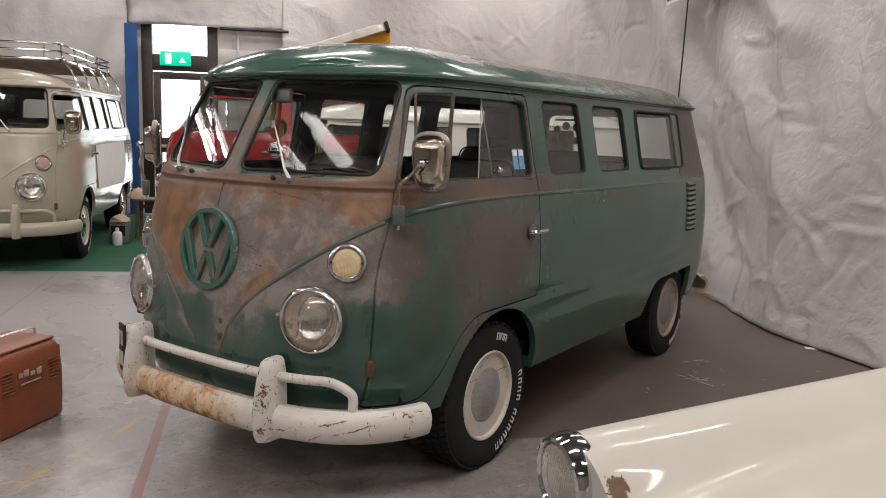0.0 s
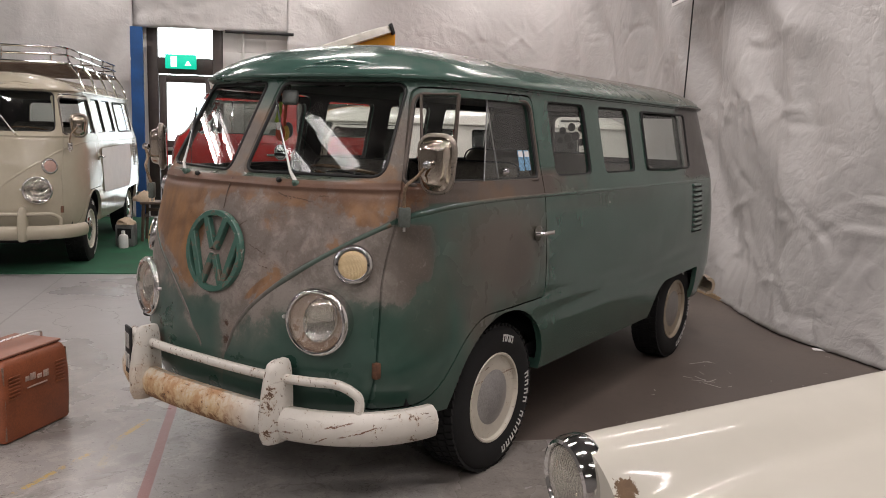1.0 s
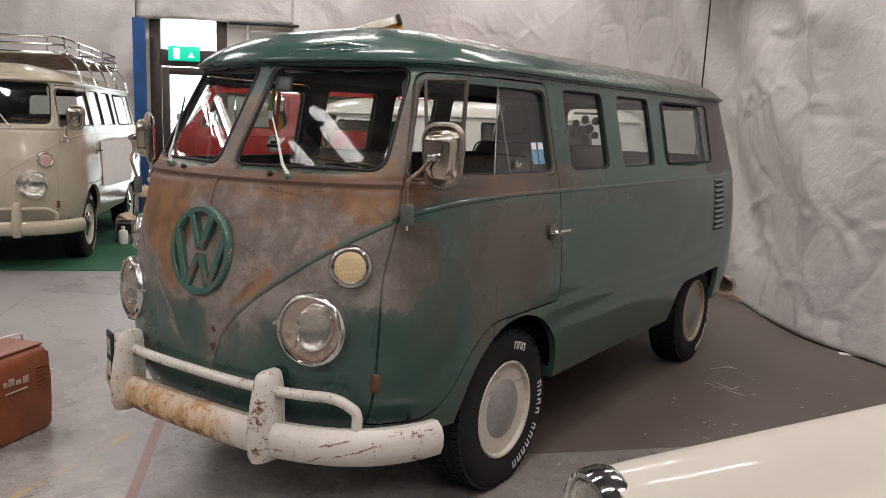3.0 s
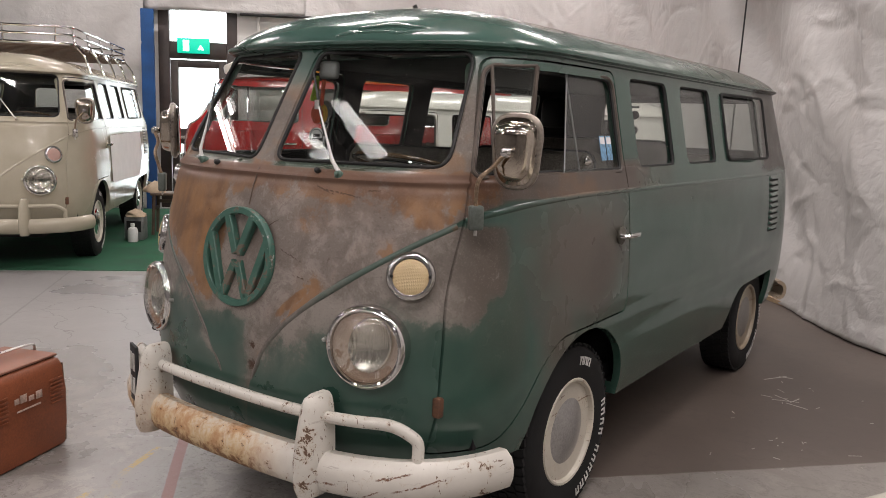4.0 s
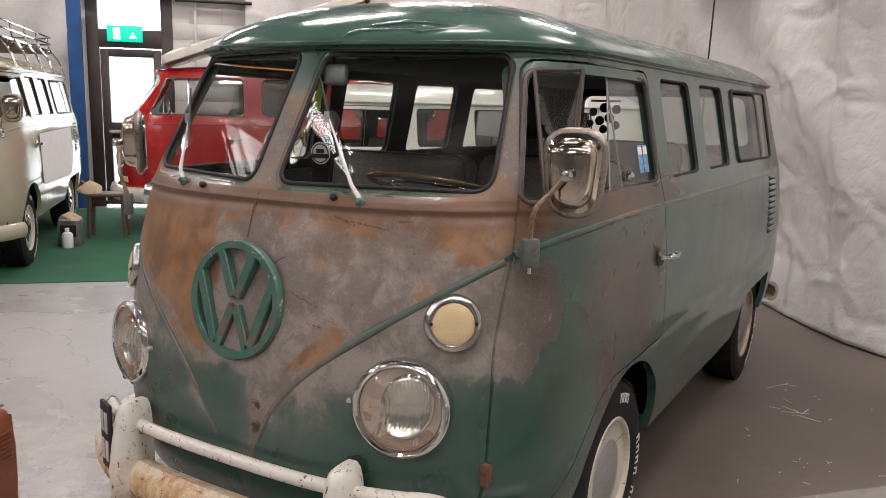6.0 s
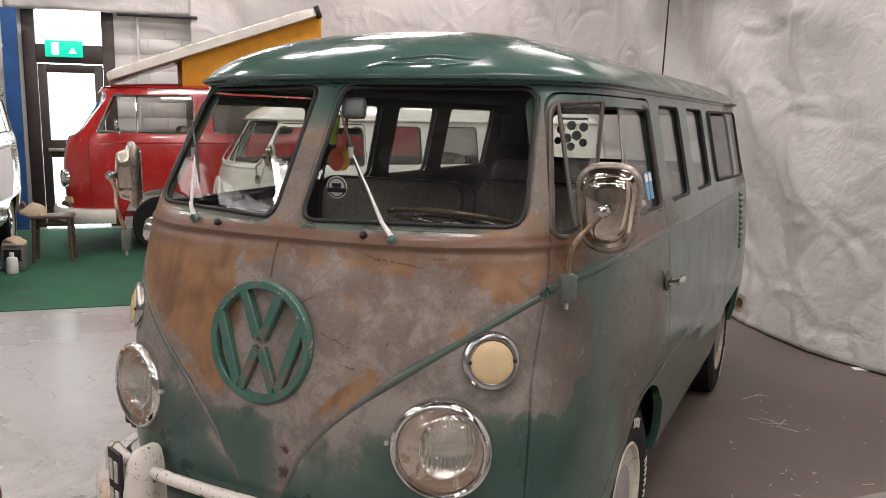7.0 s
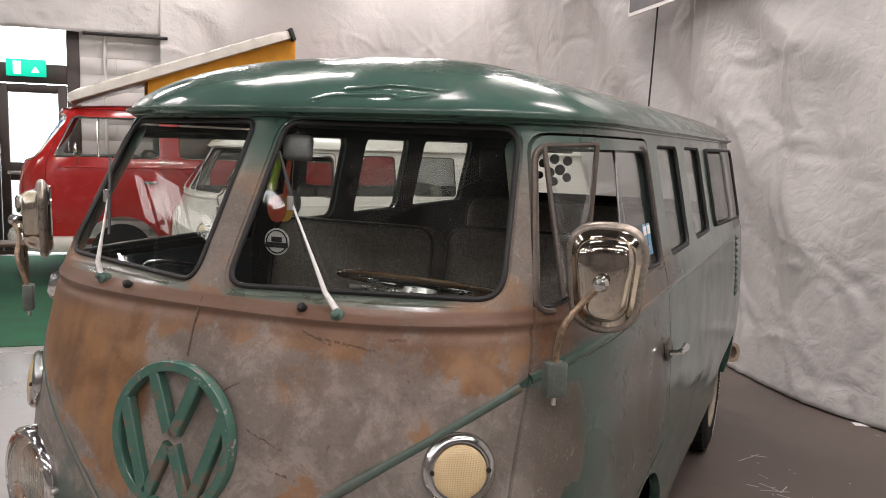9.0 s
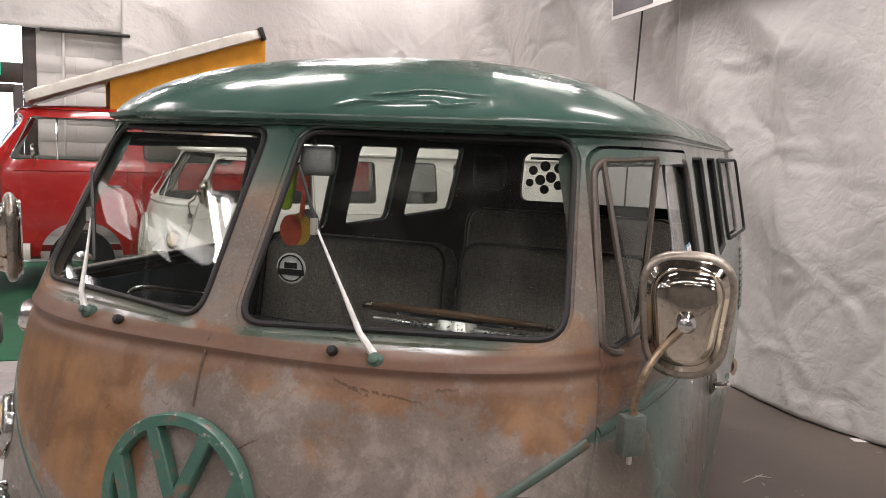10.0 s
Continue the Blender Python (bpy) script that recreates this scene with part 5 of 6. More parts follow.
# door wall with its opening
DB0, DB1, DTOP = 5.62, 6.78, 3.1
pieces = [slab(-0.5, -0.3, -0.5, DB0, -0.2, HIGH), slab(-0.5, -0.3, DB1, BM, -0.2, HIGH), slab(-0.5, -0.3, DB0, DB1, DTOP, HIGH)]
tagged(part("wall_north", mesh_of(*joined(*pieces), smooth=0), M_WALL), "white painted brick wall round the glazed door", "wall", kind="structure")
tagged(part("backdrop", mesh_of(*slab(-1.6, -1.55, 3.5, 9.5, -0.2, 4.0), smooth=0), M_SKY), "bright overcast daylight outside the door", "backdrop", kind="structure")


def tarp(name, at, inward, length, z0, z1, seed, label, lean, over=lambda s: 0.0, step=0.06):
    """A hanging sheet with folds and a bulging hem. at(s) gives the foot, inward(s) the way into the hall, lean(s) how far the hem stands out."""
    ns, nz = int(length / step), int((z1 - z0) / step)
    rnd = random.Random(seed)
    waves = [(rnd.uniform(1.0, 3.6), rnd.uniform(0, 6.28), rnd.uniform(0.012, 0.030), rnd.uniform(-0.6, 0.3)) for _ in range(8)]
    S, Z = np.meshgrid(np.linspace(0, length, ns + 1), np.linspace(z0, z1, nz + 1))
    D = 0.05 + sum(h * np.sin(k * (S + t * Z) + p) for k, p, h, t in waves)
    # narrow pleats hanging from the top, gone by the hem
    for _ in range(int(length * 1.2)):
        k, p, h, t = rnd.uniform(5, 14), rnd.uniform(0, 6.28), rnd.uniform(0.006, 0.013), rnd.uniform(-0.3, 0.1)
        c, w = rnd.uniform(0, length), rnd.uniform(0.5, 1.4)
        D += h * np.sin(k * (S + t * Z) + p) * np.exp(-(((S - c) / w) ** 2)) * np.clip((Z - 0.4) / 2.0, 0.1, 1.0)

    def ridge(cs, cz, a, l, h, w, bend, sharp):
        i0, i1 = max(0, int((cs - l - 4 * w) / step)), min(ns + 1, int((cs + l + 4 * w) / step) + 2)
        j0, j1 = max(0, int((cz - z0 - l - 4 * w) / step)), min(nz + 1, int((cz - z0 + l + 4 * w) / step) + 2)
        if i1 <= i0 or j1 <= j0:
            return
        ds, dz = S[j0:j1, i0:i1] - cs, Z[j0:j1, i0:i1] - cz
        u, q = ds * math.cos(a) + dz * math.sin(a), -ds * math.sin(a) + dz * math.cos(a)
        q = np.abs(q + bend * (u * u / l - 0.3 * l)) / w
        D[j0:j1, i0:i1] += h * (np.exp(-q) if sharp else np.exp(-q * q)) * np.exp(-((u / l) ** 4))

    # long slanting drapes, then short sharp creases, most of them low down
    for _ in range(int(length * 2.2)):
        ridge(rnd.uniform(0, length), rnd.uniform(0.2, 3.4), rnd.gauss(2.15, 0.22), rnd.uniform(0.5, 1.4), rnd.uniform(0.035, 0.08) * rnd.choice((1, 1, -1)), rnd.uniform(0.14, 0.34), rnd.uniform(-0.25, 0.25), False)
    for _ in range(int(length * 48)):
        ridge(rnd.uniform(0, length), z0 + (min(z1, 3.4) - z0) * rnd.random() ** 1.35, rnd.choice((rnd.gauss(2.2, 0.4), rnd.gauss(1.57, 0.4), rnd.gauss(0.1, 0.3), rnd.gauss(-0.5, 0.4))), rnd.uniform(0.06, 0.42), rnd.uniform(0.007, 0.024) * rnd.choice((1, -1)), rnd.uniform(0.016, 0.034), rnd.uniform(-0.5, 0.5), True)
    rows = []
    for j in range(nz + 1):
        row = []
        for i in range(ns + 1):
            s, z = float(S[j, i]), float(Z[j, i])
            d = float(D[j, i]) + 0.03 * noise.noise(Vector((s * 0.9 + 0.5 * z, z * 0.5, seed))) + 0.005 * abs(noise.noise(Vector((s * 7, z * 6, seed + 3))))
            d += lean(s) * max(0, 1 - z / 1.5) ** 2 + over(s)
            row.append(at(s) + inward(s) * d + Vector((0, 0, z)))
        rows.append(row)
    v, f = loft(rows, close=False, caps=False)
    ob = part(name, mesh_of(v, f, 80), M_TARP)
    mod = ob.modifiers.new("thick", "SOLIDIFY")
    mod.thickness = 0.004
    return tagged(ob, label, "curtain", kind="structure")


# the long sheet comes along the door wall, swings round the corner and runs on down the side
BEND, LEG = 1.3, 3.3
TURNED = LEG + BEND * math.pi / 2


def sheet_foot(s):
    if s < LEG:
        return hall(-0.10, BEND + LEG - s)
    if s < TURNED:
        q = (s - LEG) / BEND
        return hall(-0.10 + BEND * (1 - math.cos(q)), BEND - BEND * math.sin(q) + 0.05 * (q / 1.571))
    return hall(s - TURNED + BEND - 0.10, 0.05)


def sheet_way(s):
    q = min(1.0, max(0.0, (s - LEG) / (TURNED - LEG))) * math.pi / 2
    return U * math.cos(q) - V * math.sin(q)


def along_side(s):
    return s - TURNED + BEND - 0.10


tarp("curtain_east", sheet_foot, sheet_way, 19.0, 0.012, 4.4, 3, "crumpled white tarpaulin hung as a wall", lambda s: 0.05 + 0.22 * min(1, max(0, (along_side(s) - 5.2) / 1.5)), lambda s: 0.07 if along_side(s) > 5.5 else 0.0, 0.030)
tarp("curtain_north", lambda s: hall(-0.14, 6.95 + s), lambda s: U, 8.0, 0.012, 4.4, 8, "white tarpaulin hung beside the glazed door", lambda s: 0.05)
tarp("curtain_top", lambda s: hall(-0.16, 4.4 + s), lambda s: U, 2.6, 2.95, 4.4, 15, "white tarpaulin draped over the door head", lambda s: 0.0)


def door_unit():
    d = tagged(new("door_1"), "dark brown glazed emergency exit door", "door", kind="structure")
    d.matrix_basis = Matrix.Translation(hall(-0.35, DB0)) @ Matrix.Rotation(math.atan2(-V.y, -V.x), 4, "Z")
    w = DB1 - DB0

    def bar(name, x0, x1, z0, z1, y0=-0.05, y1=0.07, mat=None):
        return part(name, mesh_of(*box(x0, x1, y0, y1, z0, z1, 0.008)), mat or M_FRAME, d)

    bar("jamb", 0.0, 0.16, 0, DTOP), bar("jamb", w - 0.16, w, 0, DTOP)
    bar("head", 0.16, w - 0.16, DTOP - 0.1, DTOP), bar("transom", 0.16, w - 0.16, 2.27, 2.52)
    bar("stile", 0.17, 0.28, 0.03, 2.25, -0.03, 0.05), bar("stile", w - 0.28, w - 0.17, 0.03, 2.25, -0.03, 0.05)
    for z0, z1 in ((2.14, 2.25), (0.98, 1.22), (0.03, 0.20)):
        bar("rail", 0.28, w - 0.28, z0, z1, -0.03, 0.05)
    for z0, z1 in ((1.22, 2.14), (0.20, 0.98), (2.52, DTOP - 0.1)):
        part("pane", mesh_of(*box(0.20, w - 0.20, 0.0, 0.006, z0 - 0.01, z1 + 0.01)), M_GLASS, d).visible_shadow = False
    bar("push_bar", 0.25, w - 0.25, 1.06, 1.11, 0.09, 0.13, M_STEEL)


door_unit()
sign = thing("exit_sign", "lit green emergency exit sign over the door", "sign")
sign.matrix_basis = Matrix.Translation(hall(-0.22, 6.255, 2.455)) @ Matrix.Rotation(math.atan2(-V.y, -V.x), 4, "Z")
part("panel", mesh_of(*box(-0.235, 0.235, -0.03, 0.03, -0.11, 0.11, 0.01)), M_SIGN, sign)
part("arrow", mesh_of(*prism([(-0.11, 0.02), (-0.06, -0.06), (-0.16, -0.06)][::-1], "y", 0.031, 0.034), smooth=0), M_SIGNWHITE, sign)
part("symbol", mesh_of(*box(0.06, 0.15, 0.031, 0.034, -0.08, 0.08)), M_SIGNWHITE, sign)

# green carpet laid to the door
carpet = part("carpet", mesh_of(*slab(0.02, 4.98, 0.6, 13.5, 0.0, 0.008), smooth=0), M_CARPET)
tagged(carpet, "flat green carpet laid over concrete", "carpet", kind="structure")

# battens with tubes under the ceiling
def batten(a, b, turned=0.0, length=1.5):
    fx = thing("batten_light", "white twin-tube ceiling batten", "lamp", "ceiling battens")
    fx.matrix_basis = Matrix.Translation(hall(a, b, HIGH - 0.12)) @ Matrix.Rotation(math.atan2(V.y, V.x) + turned, 4, "Z")
    h = length / 2
    part("housing", mesh_of(*box(-h, h, -0.09, 0.09, 0.03, 0.12, 0.01)), M_WALL, fx)
    lamp = bpy.data.lights.new("batten", "AREA")
    lamp.shape, lamp.size, lamp.size_y, lamp.energy, lamp.color = "RECTANGLE", length - 0.3, 0.11, BATTEN_WATTS * (length - 0.3) / 1.2, (1.0, 0.905, 0.885)
    bulb = new("batten_bulb", lamp)
    bulb.parent, bulb.location = fx, (0, 0, -0.034)
    part("diffuser", mesh_of(*box(0.15 - h, h - 0.15, -0.055, 0.055, -0.03, 0.028)), M_TUBE, fx)


# few positions follow reflections; extra unseen battens ahead of the nose brighten it
for a, row in ((0.8, (1.4, 4.4, 7.4, 13.6)), (3.0, (2.6, 6.0, 10.6, 13.6)), (6.3, (1.4, 4.4, 7.0, 9.7, 12.7)), (9.0, (1.4, 4.0, 8.6, 12.0)), (11.47, (1.4, 3.4, 9.5, 13.0)), (13.9, (2.0, 4.6, 6.4, 8.2, 11.0, 14.0)), (17.2, (3.0, 8.0, 13.0))):
    for b in row:
        batten(a, b)
# unlit housing added where a faint streak reflects in the windscreen
streak_housing = thing("batten_light", "unlit white ceiling housing added for a faint windscreen reflection", "lamp", "ceiling battens")
streak_housing.matrix_basis = Matrix.Translation(hall(11.47, 5.5, HIGH - 0.12)) @ Matrix.Rotation(math.atan2(V.y, V.x), 4, "Z")
part("housing", mesh_of(*box(-0.45, 0.45, -0.06, 0.06, -0.03, 0.12, 0.01)), M_WALL, streak_housing)


def panel_light(a, b, along, across, turned=0.0, mat=None):
    """Flat glowing panel under the ceiling, placed to reflect in the windscreen."""
    fx = thing("panel_light", "flat glowing ceiling panel placed for its windscreen reflection", "lamp", "diffuser panels")
    fx.matrix_basis = Matrix.Translation(hall(a, b, HIGH - 0.18)) @ Matrix.Rotation(math.atan2(V.y, V.x) + turned, 4, "Z")
    part("tray", mesh_of(*box(-along / 2 - 0.02, along / 2 + 0.02, -across / 2 - 0.02, across / 2 + 0.02, 0.004, 0.18, 0.008)), M_WALL, fx)
    part("diffuser", mesh_of(*box(-along / 2, along / 2, -across / 2, across / 2, -0.008, 0.003)), mat or M_PANEL, fx)


panel_light(10.97, 6.51, 0.56, 0.085, math.pi / 2)
panel_light(10.95, 7.0, 0.30, 0.08, math.pi / 2)
# dim glowing pair added to reflect in the far windscreen, source unknown
panel_light(4.8, 10.2, 0.75, 0.42, 0.0, M_REFLECTPANEL)
panel_light(5.68, 10.25, 0.42, 0.70, 0.0, M_REFLECTPANEL)

# ---- the vans ----
van = thing("camper_van", "weathered green split-screen van with rusted primer nose", "van")
build_van(van)


def repainted(root, m, swap, name, label):
    """A copy of a van with other paint."""
    twin = copy_thing(root, m)
    twin.name = name
    tagged(twin, label, "van")
    for o in twin.children_recursive:
        if o.type == "MESH" and any(s in swap for s in o.data.materials):
            o.data = o.data.copy()
            for i, s in enumerate(o.data.materials):
                o.data.materials[i] = swap.get(s, s)
    return twin


cream_van = repainted(van, pose(-6.035, 1.287, 0, 0, 0, 47.2) @ Matrix.Scale(1.05, 4), {M_BODY: M_BEIGE, M_BUMPER: M_BEIGE, M_GUARD: M_BEIGE, M_TANBUMPER: M_BEIGE, M_OLDRIM: M_RIM, M_OLDCAP: M_CHROME, M_CAP: M_CHROME, M_BADGE: M_BEIGE, M_MOULD: M_BEIGE, M_VEE: M_BEIGE, M_AMBER: M_PINKLENS, M_PEEL: M_REFLECT, M_BRACKET: M_CHROME}, "cream_van", "glossy cream split-screen van with a chrome roof rack")
repainted(van, pose(-3.0, 3.49, 0, 0, 0, -40) @ Matrix.Scale(0.92, 4), {M_BODY: M_VANWHITE, M_BUMPER: M_VANWHITE, M_GUARD: M_VANWHITE, M_BADGE: M_VANWHITE, M_MOULD: M_VANWHITE, M_VEE: M_VANWHITE, M_PEEL: M_REFLECT, M_BRACKET: M_CHROME}, "white_van", "white split-screen van parked behind the green one")


def red_camper():
    """Bay-window camper with a raised roof, nose towards the door."""
    r = thing("red_camper", "red bay-window camper with raised white pop-top", "van", at=(-6.30, 4.87, 0), turn=-43)
    T = [0.36, 0.50, 0.80, 1.10, 1.28, 1.36, 1.86, 1.92]
    tw, tf = table(T, [0.80, 0.84, 0.86, 0.855, 0.84, 0.82, 0.70, 0.68]), table(T, [-0.95, -1.02, -1.05, -1.04, -1.00, -0.96, -0.62, -0.57])

    def ring(z, inset=0.0):
        w, f, out = tw(z) - inset, tf(z) + inset, []
        for k in range(96):
            a = 2 * math.pi * k / 96
            c, q = math.cos(a), math.sin(a)
            e = 0.476 if q < 0 else 0.4
            y = f + 0.8 + (0.8 if q < 0 else 0) * 0 + ((0.8) * math.copysign(abs(q) ** e, q) if q < 0 else (3.3 - inset - f - 0.8) * abs(q) ** 0.3)
            out.append((w * math.copysign(abs(c) ** (0.476 if q < 0 else 0.3), c), y, z))
        return out

    outer = loft([ring(z) for z in np.linspace(0.38, 1.90, 46)])
    inner = loft([ring(z, 0.04) for z in np.linspace(0.45, 1.86, 24)])
    v, f = joined(outer, (inner[0], [q[::-1] for q in inner[1]]))
    me = bpy.data.meshes.new("shell")
    me.from_pydata(v, [], f)
    # inner skin white: the light seen through the windows put into its colour
    me.materials.append(M_RED), me.materials.append(M_WALL)
    me.polygons.foreach_set("material_index", [0] * len(outer[1]) + [1] * len(inner[1]))
    sides = [rounded([(-0.66, 1.38), (0.40, 1.38), (0.40, 1.81), (-0.46, 1.81)], [0.05, 0.06, 0.06, 0.05], 5)] + [rounded([(a, 1.38), (b, 1.38), (b, 1.81), (a, 1.81)], 0.07, 5) for a, b in ((0.62, 1.55), (1.75, 2.75))]
    screen = rounded([(-0.70, 1.34), (0.70, 1.34), (0.62, 1.83), (-0.62, 1.83)], 0.10, 6)
    jobs = [("DIFFERENCE", prism(o, "x", -1.3, 1.3)) for o in sides] + [("DIFFERENCE", prism(screen, "y", -1.6, -0.40))]
    jobs += [("DIFFERENCE", prism(arch(y, 0.40, 0.74), "x", a, b)) for y in (0.0, 2.4) for a, b in ((0.4, 1.3), (-1.3, -0.4))]
    part("body", carve(me, jobs), None, r)

    def side(y, z):
        w, yc = tw(z), tf(z) + 0.8
        return w * (1 - min(1, max(0, (yc - y) / 0.8)) ** 4.2) ** (1 / 4.2)

    for o in sides:
        part("window_trim", mesh_of(*tube([(side(y, z) + 0.002, y, z) for y, z in o], 0.010, 8, True)), M_CHROME, r)
        part("side_window", mesh_of(*loft([[(side(y, z) - k, y, z) for y, z in o] for k in (0.016, 0.020)])), M_GLASS, r)
    part("quarter_post", mesh_of(*tube([(side(-0.22, z) - 0.006, -0.22, z) for z in (1.38, 1.60, 1.81)], 0.011, 8)), M_CHROME, r)
    front = lambda x, z: tf(z) + 0.8 * (1 - (1 - min(1, abs(x) / tw(z)) ** 4.2) ** (1 / 4.2))
    part("windscreen", mesh_of(*loft([[(x, front(x, z) + k, z) for x, z in screen] for k in (0.012, 0.018)])), M_GLASS, r)
    part("windscreen_trim", mesh_of(*tube([(x, front(x, z), z) for x, z in screen], 0.013, 8, True)), M_STEEL, r)
    rings = []
    for k in range(14):
        q = 1 - (k / 13) ** 1.3
        rings.append([(x * q, 1.4 + (y - 1.4) * (0.25 + 0.75 * q), 1.895 + 0.08 * (1 - q ** 2.4) ** 0.7) for x, y, _ in ring(1.90, -0.02)])
    part("roof", mesh_of(*loft(rings), smooth=60), M_RED, r)
    part("waist_moulding", mesh_of(*tube([(side(y, 1.27) + 0.001, y, 1.27) for y in np.linspace(-0.62, 3.0, 40)], 0.009, 6)), M_RED, r)
    for y in (0.0, 2.4):
        w = part("wheel", mesh_of(*moved(lathe([(0.19, -0.09), (0.30, -0.09), (0.32, -0.06), (0.32, 0.06), (0.30, 0.09), (0.19, 0.09)], 40, "x"), Matrix.Translation((0.70, y, 0.32)))), M_TYRE, r)
        part("hubcap", mesh_of(*moved(lathe([(0.19, 0.05), (0.19, 0.08), (0.12, 0.085), (0.08, 0.10), (0.001, 0.11)], 32, "x"), Matrix.Translation((0.70, y, 0.32)))), M_CHROME, w)
    for s in (1, -1):
        m = Matrix.Translation((s * 0.60, front(0.60, 0.86) - 0.02, 0.86)) @ pose(0, 0, 0, 0, 0, s * 18)
        h = part("headlamp", mesh_of(*moved(lathe([(0.085, 0.08), (0.105, 0.07), (0.107, 0.0), (0.095, -0.02), (0.085, -0.01), (0.085, 0.02)], 32, "y", True), m)), M_CHROME, r)
        part("lens", mesh_of(*moved(lathe([(0.001, -0.03), (0.05, -0.025), (0.085, -0.006), (0.085, 0.02), (0.001, 0.02)], 28), m)), M_REFLECT, h)
        part("turn_lamp", mesh_of(*moved(box(-0.09, 0.09, -0.015, 0.03, -0.035, 0.035, 0.01), Matrix.Translation((s * 0.62, front(0.62, 0.62), 0.62)) @ pose(0, 0, 0, 0, 0, s * 30))), M_AMBER, r)
    part("front_bumper", mesh_of(*ribbon([(0.90 * math.sin(a), -1.15 + 0.80 * (1 - abs(math.cos(a)) ** 0.6), 0.45) for a in np.linspace(-1.52, 1.52, 61)], [(-0.04, -0.085), (0.03, -0.085), (0.05, -0.04), (0.05, 0.03), (0.03, 0.075), (-0.04, 0.08)])), M_VANWHITE, r, "white bumper")
    part("door_handle", mesh_of(*box(0.86, 0.885, 0.22, 0.38, 1.10, 1.13, 0.006)), M_CHROME, r)
    part("door_gap", mesh_of(*tube([(side(0.45, z) + 0.001, 0.45, z) for z in np.linspace(0.5, 1.86, 16)], 0.003, 6)), M_DARK, r)
    part("door_gap", mesh_of(*tube([(side(-0.74 + 0.40 * max(0, z - 1.3), z) + 0.001, -0.74 + 0.40 * max(0, z - 1.3), z) for z in np.linspace(0.5, 1.86, 16)], 0.003, 6)), M_DARK, r)
    mir = part("mirror", mesh_of(*moved(lathe([(0.001, -0.02), (0.05, -0.015), (0.06, 0.0), (0.055, 0.012), (0.001, 0.014)], 24), pose(0.96, -0.44, 1.46, 0, 0, 10) @ Matrix.Diagonal((0.8, 1, 1.3, 1)))), M_CHROME, r, "chrome door mirror")
    part("arm", mesh_of(*tube([(0.97, -0.41, 1.44), (0.92, -0.42, 1.34), (0.83, -0.44, 1.30)], 0.008, 6)), M_CHROME, mir)
    for a, b in ((-0.66, -0.04), (0.02, 0.66)):
        part("seat", mesh_of(*box(a, b, 0.25, 0.40, 0.8, 1.45, 0.06), smooth=60), M_SEAT, r)
    # raised roof hinged at the front, with its tent
    hinge = pose(0, -0.40, 1.985, 19.6, 0, 0)
    rows = []
    for z, g in ((0.0, 0.012), (0.012, -0.008), (0.085, 0.0), (0.105, 0.012), (0.125, 0.10), (0.135, 0.25)):
        rows.append([(x, y, z) for x, y in rounded([(-0.72 + g, -0.10 + g), (0.72 - g, -0.10 + g), (0.72 - g, 2.45 - g), (-0.72 + g, 2.45 - g)], 0.16, 6)])
    top = part("pop_top", mesh_of(*moved(loft(rows), hinge), smooth=35), M_POPTOP, r, "white raised roof shell")
    part("roof_edge", mesh_of(*moved(box(-0.73, 0.73, 2.43, 2.47, -0.03, 0.12, 0.01), hinge)), M_RUBBER, top)
    cloth = []
    for y in np.linspace(0.30, 1.95, 20):
        zt = 1.985 + (y + 0.40) * math.tan(radians(19.6)) + 0.01
        b = 0.02 * math.sin(y * 9)
        cloth.append([(-0.60 - b, y, 1.90), (-0.60, y, zt), (0.60, y, zt), (0.60 + b, y, 1.90)])
    part("tent_cloth", mesh_of(*loft(cloth), smooth=30), M_YELLOW, r, "mustard yellow tent cloth")


red_camper()


